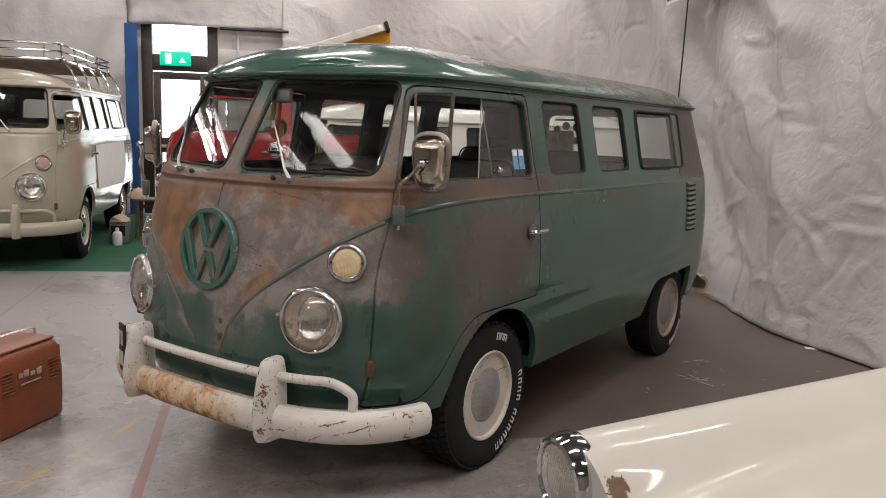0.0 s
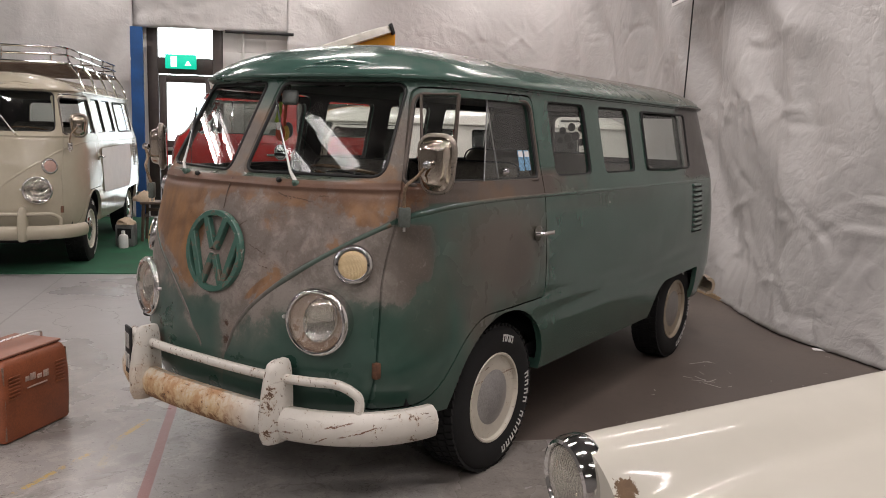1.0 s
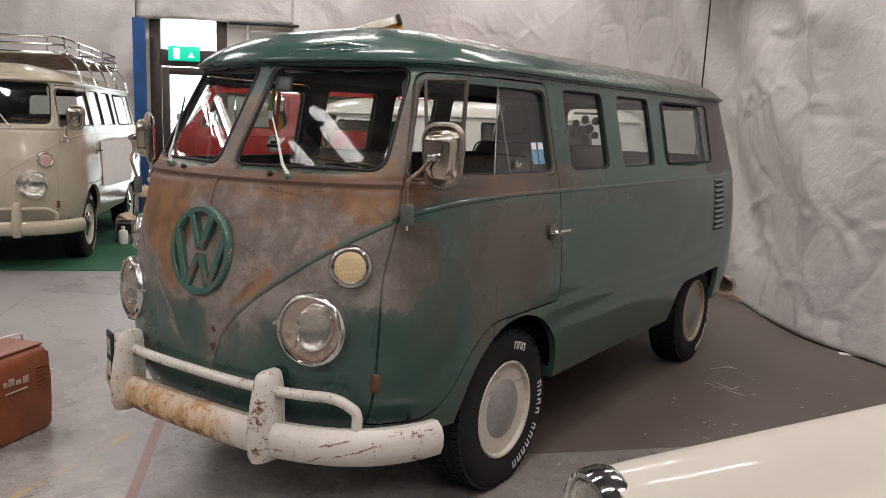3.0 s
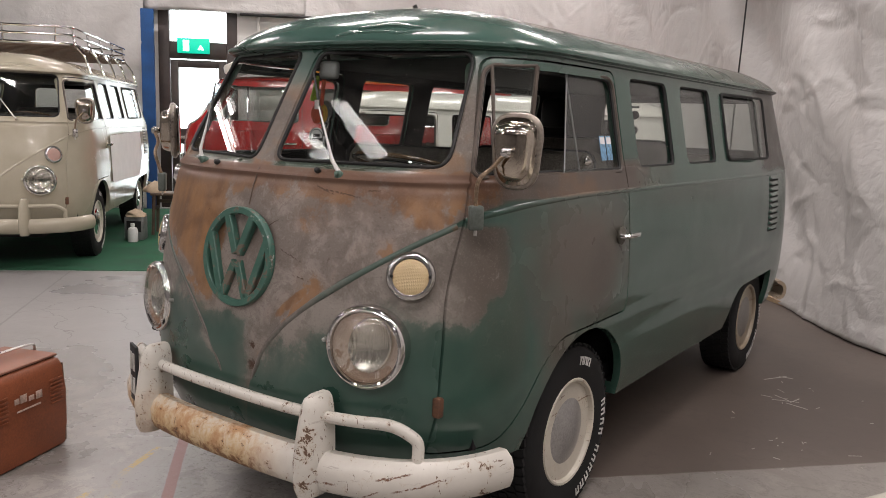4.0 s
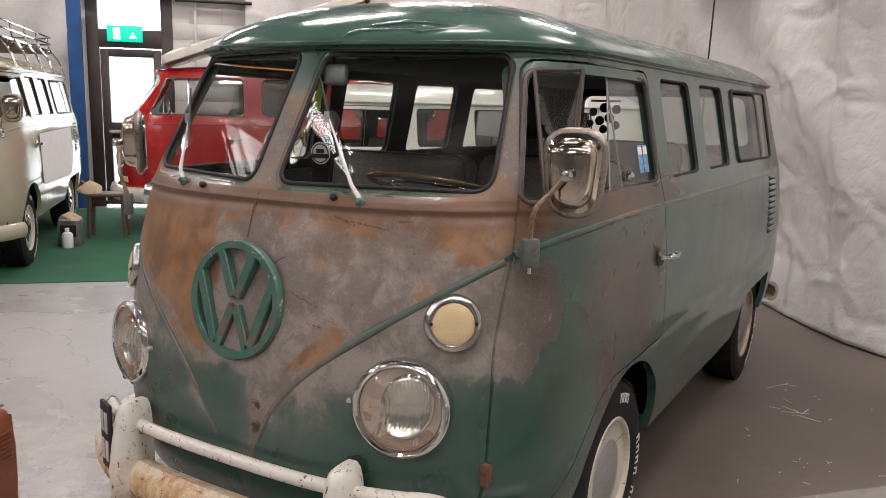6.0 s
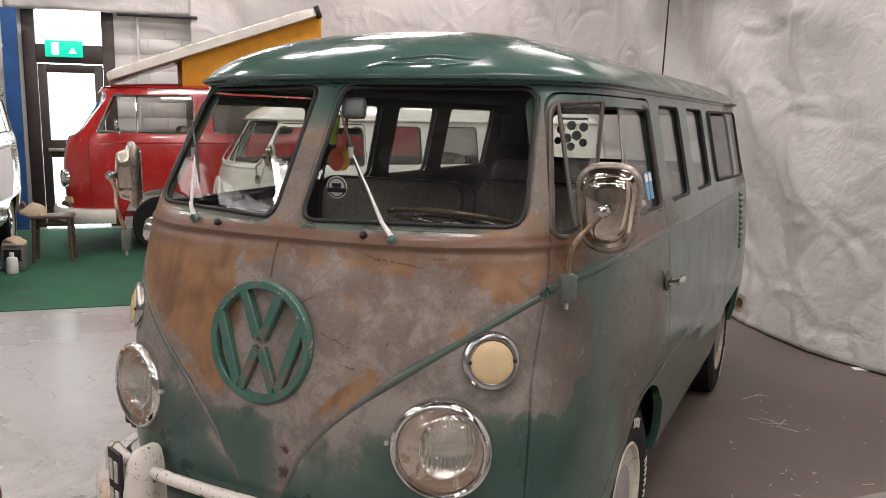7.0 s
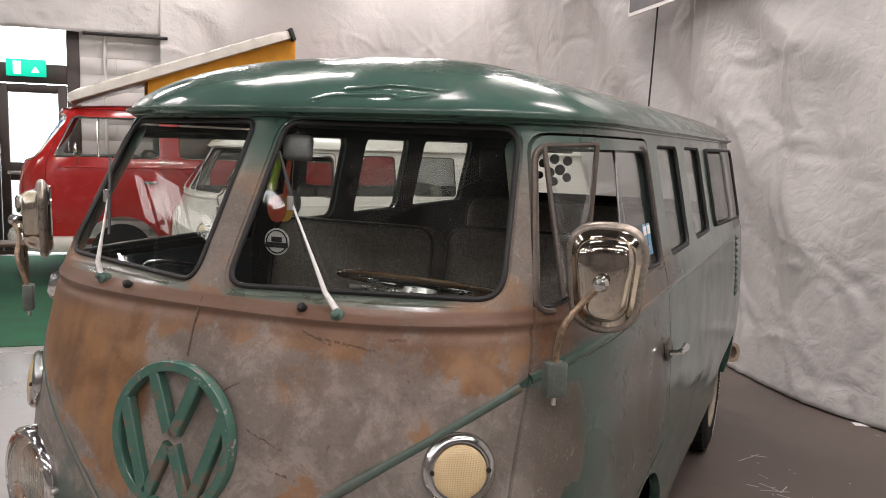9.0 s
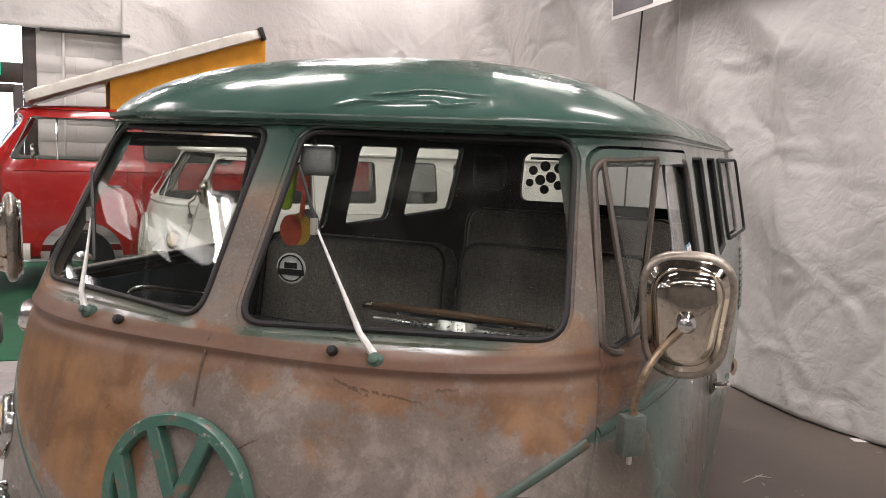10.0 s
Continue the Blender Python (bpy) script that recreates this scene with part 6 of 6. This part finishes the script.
# ---- the cream car in the foreground ----
def foreground_car():
    r = thing("cream_car", "glossy cream saloon with chipped headlamp wing", "car", at=(1.80, -1.13, 0.0), turn=-34)
    # own axes: y backwards along the wing, x across the bonnet
    rows = []
    for j in range(49):
        y = -0.10 + 2.67 * (j / 48) ** 1.3
        grow = min(1, (y + 0.10) / 0.10)
        row = []
        for i in range(65):
            x = -0.122 + 1.62 * (i / 64) ** 1.25
            crest = 0.752 + 0.012 * grow + 0.085 * min(1, max(0, y) / 1.1)
            if x < 0:
                z = crest - (0.124 - math.sqrt(max(0, 0.124 ** 2 - x * x))) * 1.1
            else:
                wing = crest - (0.30 - math.sqrt(max(0, 0.30 ** 2 - min(x, 0.29) ** 2))) * 0.9
                xc = (x - 0.70) / 0.70
                bonnet = 0.60 + 0.17 * min(1, max(0, y + 0.1) / 1.0) ** 0.6 + 0.06 * (1 - xc * xc)
                t = 1 / (1 + math.exp(-(x - 0.21) / 0.035))
                z = wing * (1 - t) + max(bonnet, 0.3) * t
            if x > 1.2:
                z -= 0.9 * (x - 1.2) ** 1.6
            row.append((x, y, max(0.3, z)))
        rows.append(row)
    v, f = loft(rows, close=False, caps=False)
    n = len(v)
    edge = [p for p in rows[0]] + [q[-1] for q in rows[1:]] + rows[-1][-2::-1] + [q[0] for q in rows[-2:0:-1]]
    skirt = loft([edge, [(p[0], p[1], 0.22) for p in edge]], caps=False)
    part("body", mesh_of(*joined((v, f), skirt), smooth=60), M_CREAM, r)
    m = pose(0.0, -0.118, 0.645, 4, 0, 0)
    lamp = part("headlamp", mesh_of(*moved(lathe([(0.10, 0.062), (0.114, 0.055), (0.118, 0.040), (0.115, 0.006), (0.108, -0.012), (0.100, -0.016), (0.093, -0.008), (0.090, 0.02)], 48, "y", True), m)), M_CHROME, r, "round headlamp with broad chrome rim")
    part("lens", mesh_of(*moved(lathe([(0.001, -0.035), (0.04, -0.031), (0.07, -0.02), (0.092, -0.006), (0.092, 0.0), (0.001, -0.02)], 40), m)), M_LENS, lamp)
    part("reflector", mesh_of(*moved(lathe([(0.001, 0.012), (0.05, 0.004), (0.088, -0.008), (0.09, 0.0), (0.05, 0.014), (0.001, 0.022)], 36), m)), M_REFLECT, lamp)
    for wx in (0.10, 1.18):
        for wy in (0.62, 2.20):
            w = part("wheel", mesh_of(*moved(lathe([(0.19, -0.07), (0.29, -0.075), (0.31, -0.05), (0.31, 0.05), (0.29, 0.075), (0.19, 0.07)], 40, "x"), Matrix.Translation((wx, wy, 0.31)))), M_TYRE, r)
            part("hubcap", mesh_of(*moved(lathe([(0.19, -0.04), (0.18, -0.06), (0.08, -0.072), (0.001, -0.075)], 28, "x"), Matrix.Translation((wx, wy, 0.31)))), M_CHROME, w)
    part("wing_lamp", mesh_of(*moved(lathe([(0.03, -0.01), (0.026, 0.01), (0.02, 0.03), (0.008, 0.045), (0.001, 0.046)], 20, "z"), Matrix.Translation((0.0, 1.02, 0.83)))), M_CHROME, r)


foreground_car()


# ---- loose things ----
def cooler():
    r = thing("cool_box", "faded red enamel cool box with a steel carrying handle", "cool box")
    r.matrix_basis = pose(-1.25, -0.82, 0, 0, 0, math.degrees(math.atan2(-0.40, 0.15)))
    rings = []
    for z, g in ((0.0, 0.014), (0.010, 0.002), (0.10, -0.004), (0.25, -0.005), (0.36, 0.003), (0.388, 0.014), (0.398, 0.026)):
        rings.append([(x, y, z) for x, y in rounded([(g, -0.32 + g), (0.43 - g, -0.32 + g), (0.43 - g, -g), (g, -g)], 0.022, 4)])
    part("body", mesh_of(*loft(rings)), M_COOLER, r)
    part("lid_gap", mesh_of(*box(0.030, 0.400, -0.290, -0.030, 0.396, 0.401)), M_DARK, r)
    part("lid", mesh_of(*box(0.020, 0.410, -0.300, -0.020, 0.401, 0.414, 0.010)), M_COOLERLID, r, "paler red lid")
    for x in (0.012, 0.418):
        part("worn_edge", mesh_of(*tube([(x, -0.003, 0.02), (x - 0.002 + 0.004 * (x > 0.2), 0.0, 0.20), (x, -0.006, 0.37)], 0.0045, 6)), M_TINEDGE, r, "paint rubbed bare along the edge")
    for k in range(7):
        for x0, x1 in ((0.03, 0.10), (0.33, 0.40)):
            z = 0.31 - k * 0.017
            part("rib", mesh_of(*box(x0, x1, 0.004, 0.010, z, z + 0.008, 0.002)), M_COOLER, r)
    part("handle", mesh_of(*tube(arc([(0.006, -0.15, 0.33), (0.008, -0.15, 0.41), (0.03, -0.15, 0.440), (0.21, -0.15, 0.446), (0.40, -0.15, 0.440), (0.424, -0.15, 0.41), (0.424, -0.15, 0.33)], 5), 0.008, 8, flat=0.6)), M_STEEL, r, "worn steel handle")
    # worn white mark as plain strokes
    for x0, x1, z, h in ((0.15, 0.185, 0.262, 0.034), (0.195, 0.225, 0.266, 0.022), (0.235, 0.27, 0.270, 0.034), (0.275, 0.30, 0.272, 0.024), (0.16, 0.29, 0.235, 0.008)):
        part("mark", mesh_of(*box(x0, x1, 0.0085, 0.0105, z, z + h, 0.001)), M_MARK, r)


M_MARK = plain("worn_white_print", (0.50, 0.36, 0.30), 0.6, vary=0.3, scale=30)
# lid a little paler and greyer than the body
M_COOLERLID = plain("paler_red_enamel", (0.27, 0.120, 0.080), 0.5, vary=0.2, scale=9, bump=0.1)
M_TINEDGE = plain("bare_worn_edge", (0.20, 0.125, 0.09), 0.5, vary=0.4, scale=40)
cooler()

M_RAG = plain("beige_rag", (0.45, 0.36, 0.26), 0.9, vary=0.25, scale=12, bump=0.3)
M_TIN = plain("grey_tin", (0.22, 0.22, 0.22), 0.4, 0.4, vary=0.3)
M_TAN = plain("bare_wood_strip", (0.42, 0.30, 0.18), 0.7, vary=0.25, scale=10)
M_GREY = plain("grey_print", (0.12, 0.12, 0.125), 0.5, vary=0.4, scale=4)


def stool():
    r = thing("stool", "small dark wooden stool beside the cream van", "stool", at=(-6.25, 3.30, 0), turn=44)
    part("seat", mesh_of(*box(-0.21, 0.21, -0.16, 0.16, 0.475, 0.51, 0.012)), M_WOOD, r)
    for x in (-0.17, 0.17):
        for y in (-0.12, 0.12):
            part("leg", mesh_of(*tube([(x, y, 0.48), (x * 1.12, y * 1.12, 0.008)], [0.022, 0.018], 8)), M_WOOD, r)
        part("rail", mesh_of(*box(x - 0.01, x + 0.01, -0.11, 0.11, 0.30, 0.34, 0.004)), M_WOOD, r)
    part("rail", mesh_of(*box(-0.16, 0.16, -0.01, 0.01, 0.38, 0.42, 0.004)), M_WOOD, r)


def heap(name, label, at, size, seed):
    """A crumpled cloth."""
    rings = []
    for j in range(9):
        t = j / 8
        rad = math.cos(t * math.pi / 2) ** 0.6
        rings.append([(size[0] * rad * (1 + 0.35 * noise.noise(Vector((math.cos(a) * 2, math.sin(a) * 2, t * 2 + seed)))) * math.cos(a), size[1] * rad * (1 + 0.35 * noise.noise(Vector((math.cos(a) * 2 + 5, math.sin(a) * 2, t * 2 + seed)))) * math.sin(a), size[2] * t * (1 + 0.3 * noise.noise(Vector((math.cos(a), math.sin(a), seed))))) for a in [2 * math.pi * k / 20 for k in range(20)]])
    ob = part(name, mesh_of(*loft(rings), smooth=50), M_RAG)
    ob.location = at
    return tagged(ob, label, "rag")


stool()
heap("rag", "crumpled beige rag lying on the stool", (-6.38, 3.18, 0.508), (0.15, 0.12, 0.13), 3)


def canister():
    r = thing("canister", "grey metal oil canister on the carpet", "canister", at=(-6.10, 2.72, 0.008), turn=40)
    part("body", mesh_of(*box(-0.11, 0.11, -0.08, 0.08, 0, 0.27, 0.02)), M_TIN, r)
    part("label", mesh_of(*box(-0.08, 0.08, -0.083, -0.0805, 0.10, 0.22)), M_DARK, r)
    heap("rag", "beige cloth draped over the canister", (-6.10, 2.72, 0.277), (0.13, 0.11, 0.08), 7)
    b = thing("bottle", "small white plastic bottle beside the canister", "bottle", at=(-5.98, 2.60, 0.008))
    part("bottle_body", mesh_of(*lathe([(0.001, 0), (0.052, 0.0), (0.055, 0.01), (0.055, 0.13), (0.045, 0.155), (0.02, 0.165), (0.02, 0.18)], 24, "z")), M_WHITE, b)
    part("cap", mesh_of(*lathe([(0.023, 0.178), (0.023, 0.205), (0.001, 0.207)], 16, "z")), M_WHITE, b)


canister()

# banner and cord at the tarpaulin
bn = thing("banner", "grey-and-white printed banner hung at the tarpaulin", "banner")
bn.matrix_basis = Matrix.Translation((-0.52, 5.50, 2.86)) @ Matrix.Rotation(math.atan2(U.y, U.x), 4, "Z") @ pose(0, 0, 0, 0, -3, 0)
part("sheet", mesh_of(*box(0.0, 2.2, -0.006, 0.006, 0.0, 1.1)), M_WHITE, bn)
part("print", mesh_of(*box(0.02, 0.62, -0.010, -0.0065, 0.03, 1.0)), M_GREY, bn)
cord = part("cord", mesh_of(*tube(arc([(-0.215, 5.255, 2.90), (-0.235, 5.275, 2.3), (-0.262, 5.30, 1.5), (-0.27, 5.31, 0.0)], 6), 0.008, 8)), M_RUBBER)
tagged(cord, "dark hanging cable in front of the tarpaulin", "cable")
strip = part("wood_strip", mesh_of(*slab(4.9, 6.6, 0.30, 0.36, 0.0, 0.035), smooth=0), M_TAN)
tagged(strip, "bare wooden strip along the tarpaulin hem", "strip")
paper = part("paper_scrap", mesh_of(*moved(box(-0.055, 0.055, -0.03, 0.03, 0.0, 0.003), pose(1.571, 3.279, 0.001, 0, 0, 20))), M_WHITE)
tagged(paper, "torn white paper scrap on the floor", "paper")


# pale scratches in the dark bay
rnd = random.Random(4)
M_CHALK = plain("chalky_scratch", (0.42, 0.40, 0.37), 0.8, vary=0.3)
pieces = []
for _ in range(34):
    x, y = rnd.uniform(0.95, 1.9), rnd.uniform(0.9, 3.2)
    a, l = rnd.uniform(0, 3.14), rnd.choice((0.006, 0.01, 0.015, 0.03))
    pieces.append(moved(box(-l, l, -0.0022, 0.0022, 0.0, 0.0015), pose(x, y, 0.0, 0, 0, math.degrees(a))))
for x, y, a, l in ((1.13, 1.95, 20, 0.07), (1.17, 1.99, 75, 0.05), (1.10, 1.99, -30, 0.05), (1.20, 1.90, -15, 0.06), (0.98, 2.35, 60, 0.09), (1.03, 2.40, 10, 0.04)):
    pieces.append(moved(box(-l, l, -0.003, 0.003, 0.0, 0.0015), pose(x, y, 0.0, 0, 0, a)))
tagged(part("floor_scratches", mesh_of(*joined(*pieces), smooth=0), M_CHALK), "pale scratches and chips on the dark floor", "floor marking", kind="stuff")

# blue cloth and brickwork beside the door
tagged(part("blue_drape", mesh_of(*slab(-0.12, -0.06, DB1 + 0.02, DB1 + 0.20, 0.0, 2.95), smooth=0), M_BLUE), "narrow blue cloth strip beside the door", "curtain", kind="structure")
tagged(part("pipe", mesh_of(*tube([hall(-0.24, 5.30, 1.2), hall(-0.24, 5.30, 3.6)], 0.02, 8)), M_WALL), "white painted conduit pipe on the wall", "pipe")


# ---- details of the green van ----
def van_details(r):
    # quarter light left ajar: its rear edge stands upright, free of the leaning door frame
    a, b = (Shape.side(-0.505, 1.320) + 0.002, -0.505, 1.320), (0.706, -0.280, 1.320)
    c, d = (0.716, -0.266, 1.648), (Shape.side(-0.405, 1.640) + 0.002, -0.405, 1.640)
    vent = part("quarter_light", mesh_of(*tube([b, a, d, c], 0.0065, 8)), M_POST, r, "brown-framed quarter light standing ajar")
    part("quarter_edge", mesh_of(*tube([b, c], 0.0115, 8, flat=0.6)), M_POST, vent)
    part("quarter_glass", mesh_of(*loft([[Vector(p) + Vector((k, 0, 0)) for p in (a, b, c, d)] for k in (-0.0015, 0.0015)]), smooth=0), M_GLASS, vent)
    for y0, y1, k in ((-0.145, -0.030, 0.018), (-0.020, -0.030, 0.022)):
        part("sliding_edge", mesh_of(*tube([(Shape.side(y0, 1.30) - k, y0, 1.30), (Shape.side(y1, 1.636) - k, y1, 1.636)], 0.003, 6)), M_TIN, r)
    part("window_catch", mesh_of(*moved(lathe([(0.016, 0.0), (0.018, 0.006), (0.008, 0.02), (0.001, 0.022)], 16, "x"), Matrix.Translation((Shape.side(0.02, 1.33) - 0.012, 0.02, 1.335)))), M_CHROME, r)
    for y, m in ((0.16, M_LABELB), (0.215, M_LABELB)):
        part("window_label", mesh_of(*loft([[(Shape.side(y, z) - 0.0145 + k, yy, z) for yy, z in ((y, 1.335), (y + 0.045, 1.335), (y + 0.045, 1.425), (y, 1.425))] for k in (0.0, 0.0012)])), m, r, "small blue and white window label")
        part("window_label", mesh_of(*loft([[(Shape.side(y, z) - 0.0128 + k, yy, z) for yy, z in ((y + 0.004, 1.395), (y + 0.041, 1.395), (y + 0.041, 1.42), (y + 0.004, 1.42))] for k in (0.0, 0.0012)])), M_WHITE, r)
    # rear-view mirror with its hanging tags
    rv = part("rear_view_mirror", mesh_of(*moved(box(-0.036, 0.036, -0.012, 0.014, -0.030, 0.032, 0.020), pose(0.080, -0.572, 1.618, -10, 0, 14)), smooth=60), M_TIN, r)
    part("stem", mesh_of(*tube([(0.09, -0.575, 1.61), (0.05, -0.55, 1.68)], 0.006, 6)), M_RUBBER, rv)
    part("lanyard", mesh_of(*tube([(0.060, -0.575, 1.60), (0.050, -0.572, 1.55), (0.042, -0.570, 1.50)], 0.010, 6, flat=0.3)), M_REDTAG, r, "red and green woven lanyard")
    part("clog", mesh_of(*tube(arc([(0.030, -0.575, 1.60), (0.022, -0.575, 1.57), (0.010, -0.575, 1.53), (0.006, -0.575, 1.515)], 4), [0.010] * 4 + [0.014] * 4 + [0.017] * 4 + [0.010], 8, flat=0.5)), M_LIME, r, "lime green hanging tag")
    for x, z, rad, mat, nm in ((0.012, 1.470, 0.029, M_REDTAG, "tag"), (0.030, 1.473, 0.030, M_OCHRE, "tag"), (0.048, 1.485, 0.028, M_GREY, "tag")):
        part(nm, mesh_of(*moved(lathe([(0.001, -0.002), (rad, -0.002), (rad, 0.002), (0.001, 0.002)], 28), pose(x, -0.565 + x * 0.3, z, 0, 0, 8) @ Matrix.Diagonal((0.85, 1, 1.15, 1)))), mat, r, "round hanging tag")
    d = part("disc_sticker", mesh_of(*moved(lathe([(0.001, -0.001), (0.033, -0.001), (0.033, 0.001), (0.001, 0.001)], 36), pose(0.017, -0.567, 1.390, 0, 0, 8))), M_WHITE, r, "round white disc with a black band")
    part("band", mesh_of(*moved(box(-0.030, 0.030, -0.0035, -0.0015, -0.014, -0.002), pose(0.017, -0.567, 1.390, 0, 0, 8))), M_DARK, d)
    part("band", mesh_of(*moved(lathe([(0.029, -0.003), (0.029, -0.0015), (0.026, -0.0015), (0.026, -0.003)], 36, "y", True), pose(0.017, -0.567, 1.390, 0, 0, 8))), M_DARK, d)
    part("band", mesh_of(*moved(box(-0.014, 0.014, -0.0035, -0.0015, 0.0, 0.012), pose(0.017, -0.567, 1.390, 0, 0, 8))), M_DARK, d)
    # chrome catch on the far cheek
    part("catch", mesh_of(*moved(lathe([(0.001, -0.022), (0.018, -0.020), (0.026, -0.008), (0.026, 0.01)], 20), on_nose(-0.655, 1.225) @ Matrix.Diagonal((0.75, 1, 1.5, 1)))), M_CHROME, r, "chrome lozenge catch")
    # stickers and shelf at the rear window
    for x, z, rx in ((-0.33, 1.55, 0.032), (-0.42, 1.56, 0.034), (-0.50, 1.53, 0.030), (-0.38, 1.49, 0.036), (-0.45, 1.47, 0.034), (-0.52, 1.45, 0.026), (-0.33, 1.44, 0.030), (-0.42, 1.41, 0.030)):
        part("sticker", mesh_of(*moved(lathe([(0.001, -0.001), (rx, -0.001), (rx, 0.001), (0.001, 0.001)], 20), Matrix.Translation((x, 3.080, z)))), M_DARK, r)
    part("sticker", mesh_of(*box(-0.52, -0.30, 3.078, 3.0815, 1.600, 1.616)), M_DARK, r)
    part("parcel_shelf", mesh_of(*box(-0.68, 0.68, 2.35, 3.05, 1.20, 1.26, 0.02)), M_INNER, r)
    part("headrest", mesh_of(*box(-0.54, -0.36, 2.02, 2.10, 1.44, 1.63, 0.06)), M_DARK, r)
    # seam above the badge
    part("nose_seam", mesh_of(*tube([(0.0, Shape.front(0, z) - 0.0005, z) for z in np.linspace(1.17, 1.29, 8)], 0.0026, 6)), M_WOOD, r)
    part("tow_hook", mesh_of(*box(-0.64, -0.60, -0.80, -0.72, 0.62, 0.68, 0.006)), M_RUBBER, r)
    # black plate standing off the bumper, its characters as plain bars
    m = pose(-0.478, -0.982, 0.525, 0, 0, -20)
    plate = part("number_plate", mesh_of(*moved(box(-0.042, 0.042, -0.006, 0.006, -0.105, 0.105, 0.004), m)), M_RUBBER, r, "black plate with pale bars")
    for px, pz in ((-0.018, 0.045), (0.018, 0.045), (-0.018, -0.045), (0.018, -0.045)):
        part("bar", mesh_of(*moved(box(px - 0.012, px + 0.012, -0.009, -0.0055, pz - 0.032, pz + 0.032, 0.001), m)), M_CHALK, plate)
    part("plate_stay", mesh_of(*tube([(-0.49, -0.98, 0.45), (-0.49, -0.90, 0.44)], 0.007, 6)), M_RUBBER, plate)
    # rubber plugs by the wiper spindles
    for x in (0.255, -0.225):
        part("plug", mesh_of(*moved(lathe([(0.009, 0.004), (0.010, -0.008), (0.006, -0.014), (0.001, -0.015)], 14), on_nose(x, 1.294))), M_RUBBER, r)


M_LABELB = plain("blue_label_print", (0.16, 0.32, 0.48), 0.5, vary=0.5, scale=60)
M_REDTAG = plain("red_tag", (0.42, 0.07, 0.03), 0.5, vary=0.3, scale=40)
M_LIME = plain("lime_plastic", (0.30, 0.42, 0.03), 0.4)
M_OCHRE = plain("ochre_tag", (0.50, 0.30, 0.05), 0.5)
van_details(van)


# ---- roof rack on the cream van ----
def roof_rack(m):
    r = thing("roof_rack", "chrome roof rack with wooden slats on the cream van", "roof rack")
    r.matrix_basis = m
    X, Y0, Y1 = 0.60, 0.05, 2.75
    for z, g in ((1.99, 0.0), (2.07, 0.0), (2.14, 0.0)):
        o = rounded([(-X, Y0), (X, Y0), (X, Y1), (-X, Y1)], 0.15, 6)
        part("rail", mesh_of(*tube([(x, y, z) for x, y in o], 0.011, 8, True)), M_CHROME, r)
    for sx in (1, -1):
        for y in (0.15, 0.75, 1.35, 1.95, 2.6):
            part("post", mesh_of(*tube(arc([(sx * (X - 0.02), y, 2.14), (sx * X, y, 2.0), (sx * (X + 0.08), y, 1.88), (sx * 0.735, y, 1.715)], 5), 0.012, 8)), M_CHROME, r)
    for k in range(15):
        y = Y0 + 0.1 + k * 0.175
        part("slat", mesh_of(*box(-X, X, y - 0.04, y + 0.04, 1.955, 1.98, 0.005)), M_WOOD, r)
    for x in (-0.45, 0.0, 0.45):
        part("post", mesh_of(*tube([(x, Y0, 1.98), (x, Y0, 2.14)], 0.009, 8)), M_CHROME, r)


roof_rack(cream_van.matrix_basis)
sheet = [(y, z) for y, z in rounded([(0.45, 0.67), (2.02, 0.63), (2.20, 0.86), (2.16, 1.15), (0.40, 1.14)], 0.03, 3)]
part("paper_sheet", mesh_of(*loft([[(Shape.side(y, z) + 0.012 + 0.006 * math.sin(7 * y + 3 * z) + k, y, z) for y, z in sheet] for k in (0.0, 0.003)])), M_WHITE, cream_van, "white paper sheet taped to the side")
for y0, y1 in ((0.475, 0.885), (1.05, 1.475), (1.65, 2.29)):
    part("window_blind", mesh_of(*loft([[(Shape.side(y, z) - 0.035 + k, y, z) for y, z in ((y0, 1.31), (y1, 1.31), (y1, 1.65), (y0, 1.65))] for k in (0.0, 0.003)])), M_TIN, cream_van, "silver folded window blind")


# ---- painted blocks of the wall beside the door, and the rail over it ----
wall = bpy.data.objects["wall_north"]
block = mesh_of(*box(-0.222, 0.222, 0.0, 0.010, 0.003, 0.217, 0.004))
block.materials.append(M_WALL)
turn = Matrix.Rotation(math.atan2(-V.y, -V.x), 4, "Z")
for row in range(13):
    for col in range(3):
        ob = new("block", block)
        ob.parent = wall
        ob.matrix_basis = Matrix.Translation(hall(-0.302, 4.27 + col * 0.45 + (0.225 if row % 2 else 0.0), row * 0.22)) @ turn
rail = part("curtain_rail", mesh_of(*tube([hall(-0.03, 4.5, 2.93), hall(-0.03, 5.55, 2.93)], 0.022, 8)), M_RUBBER)
tagged(rail, "dark curtain rail over the door wall", "rail")
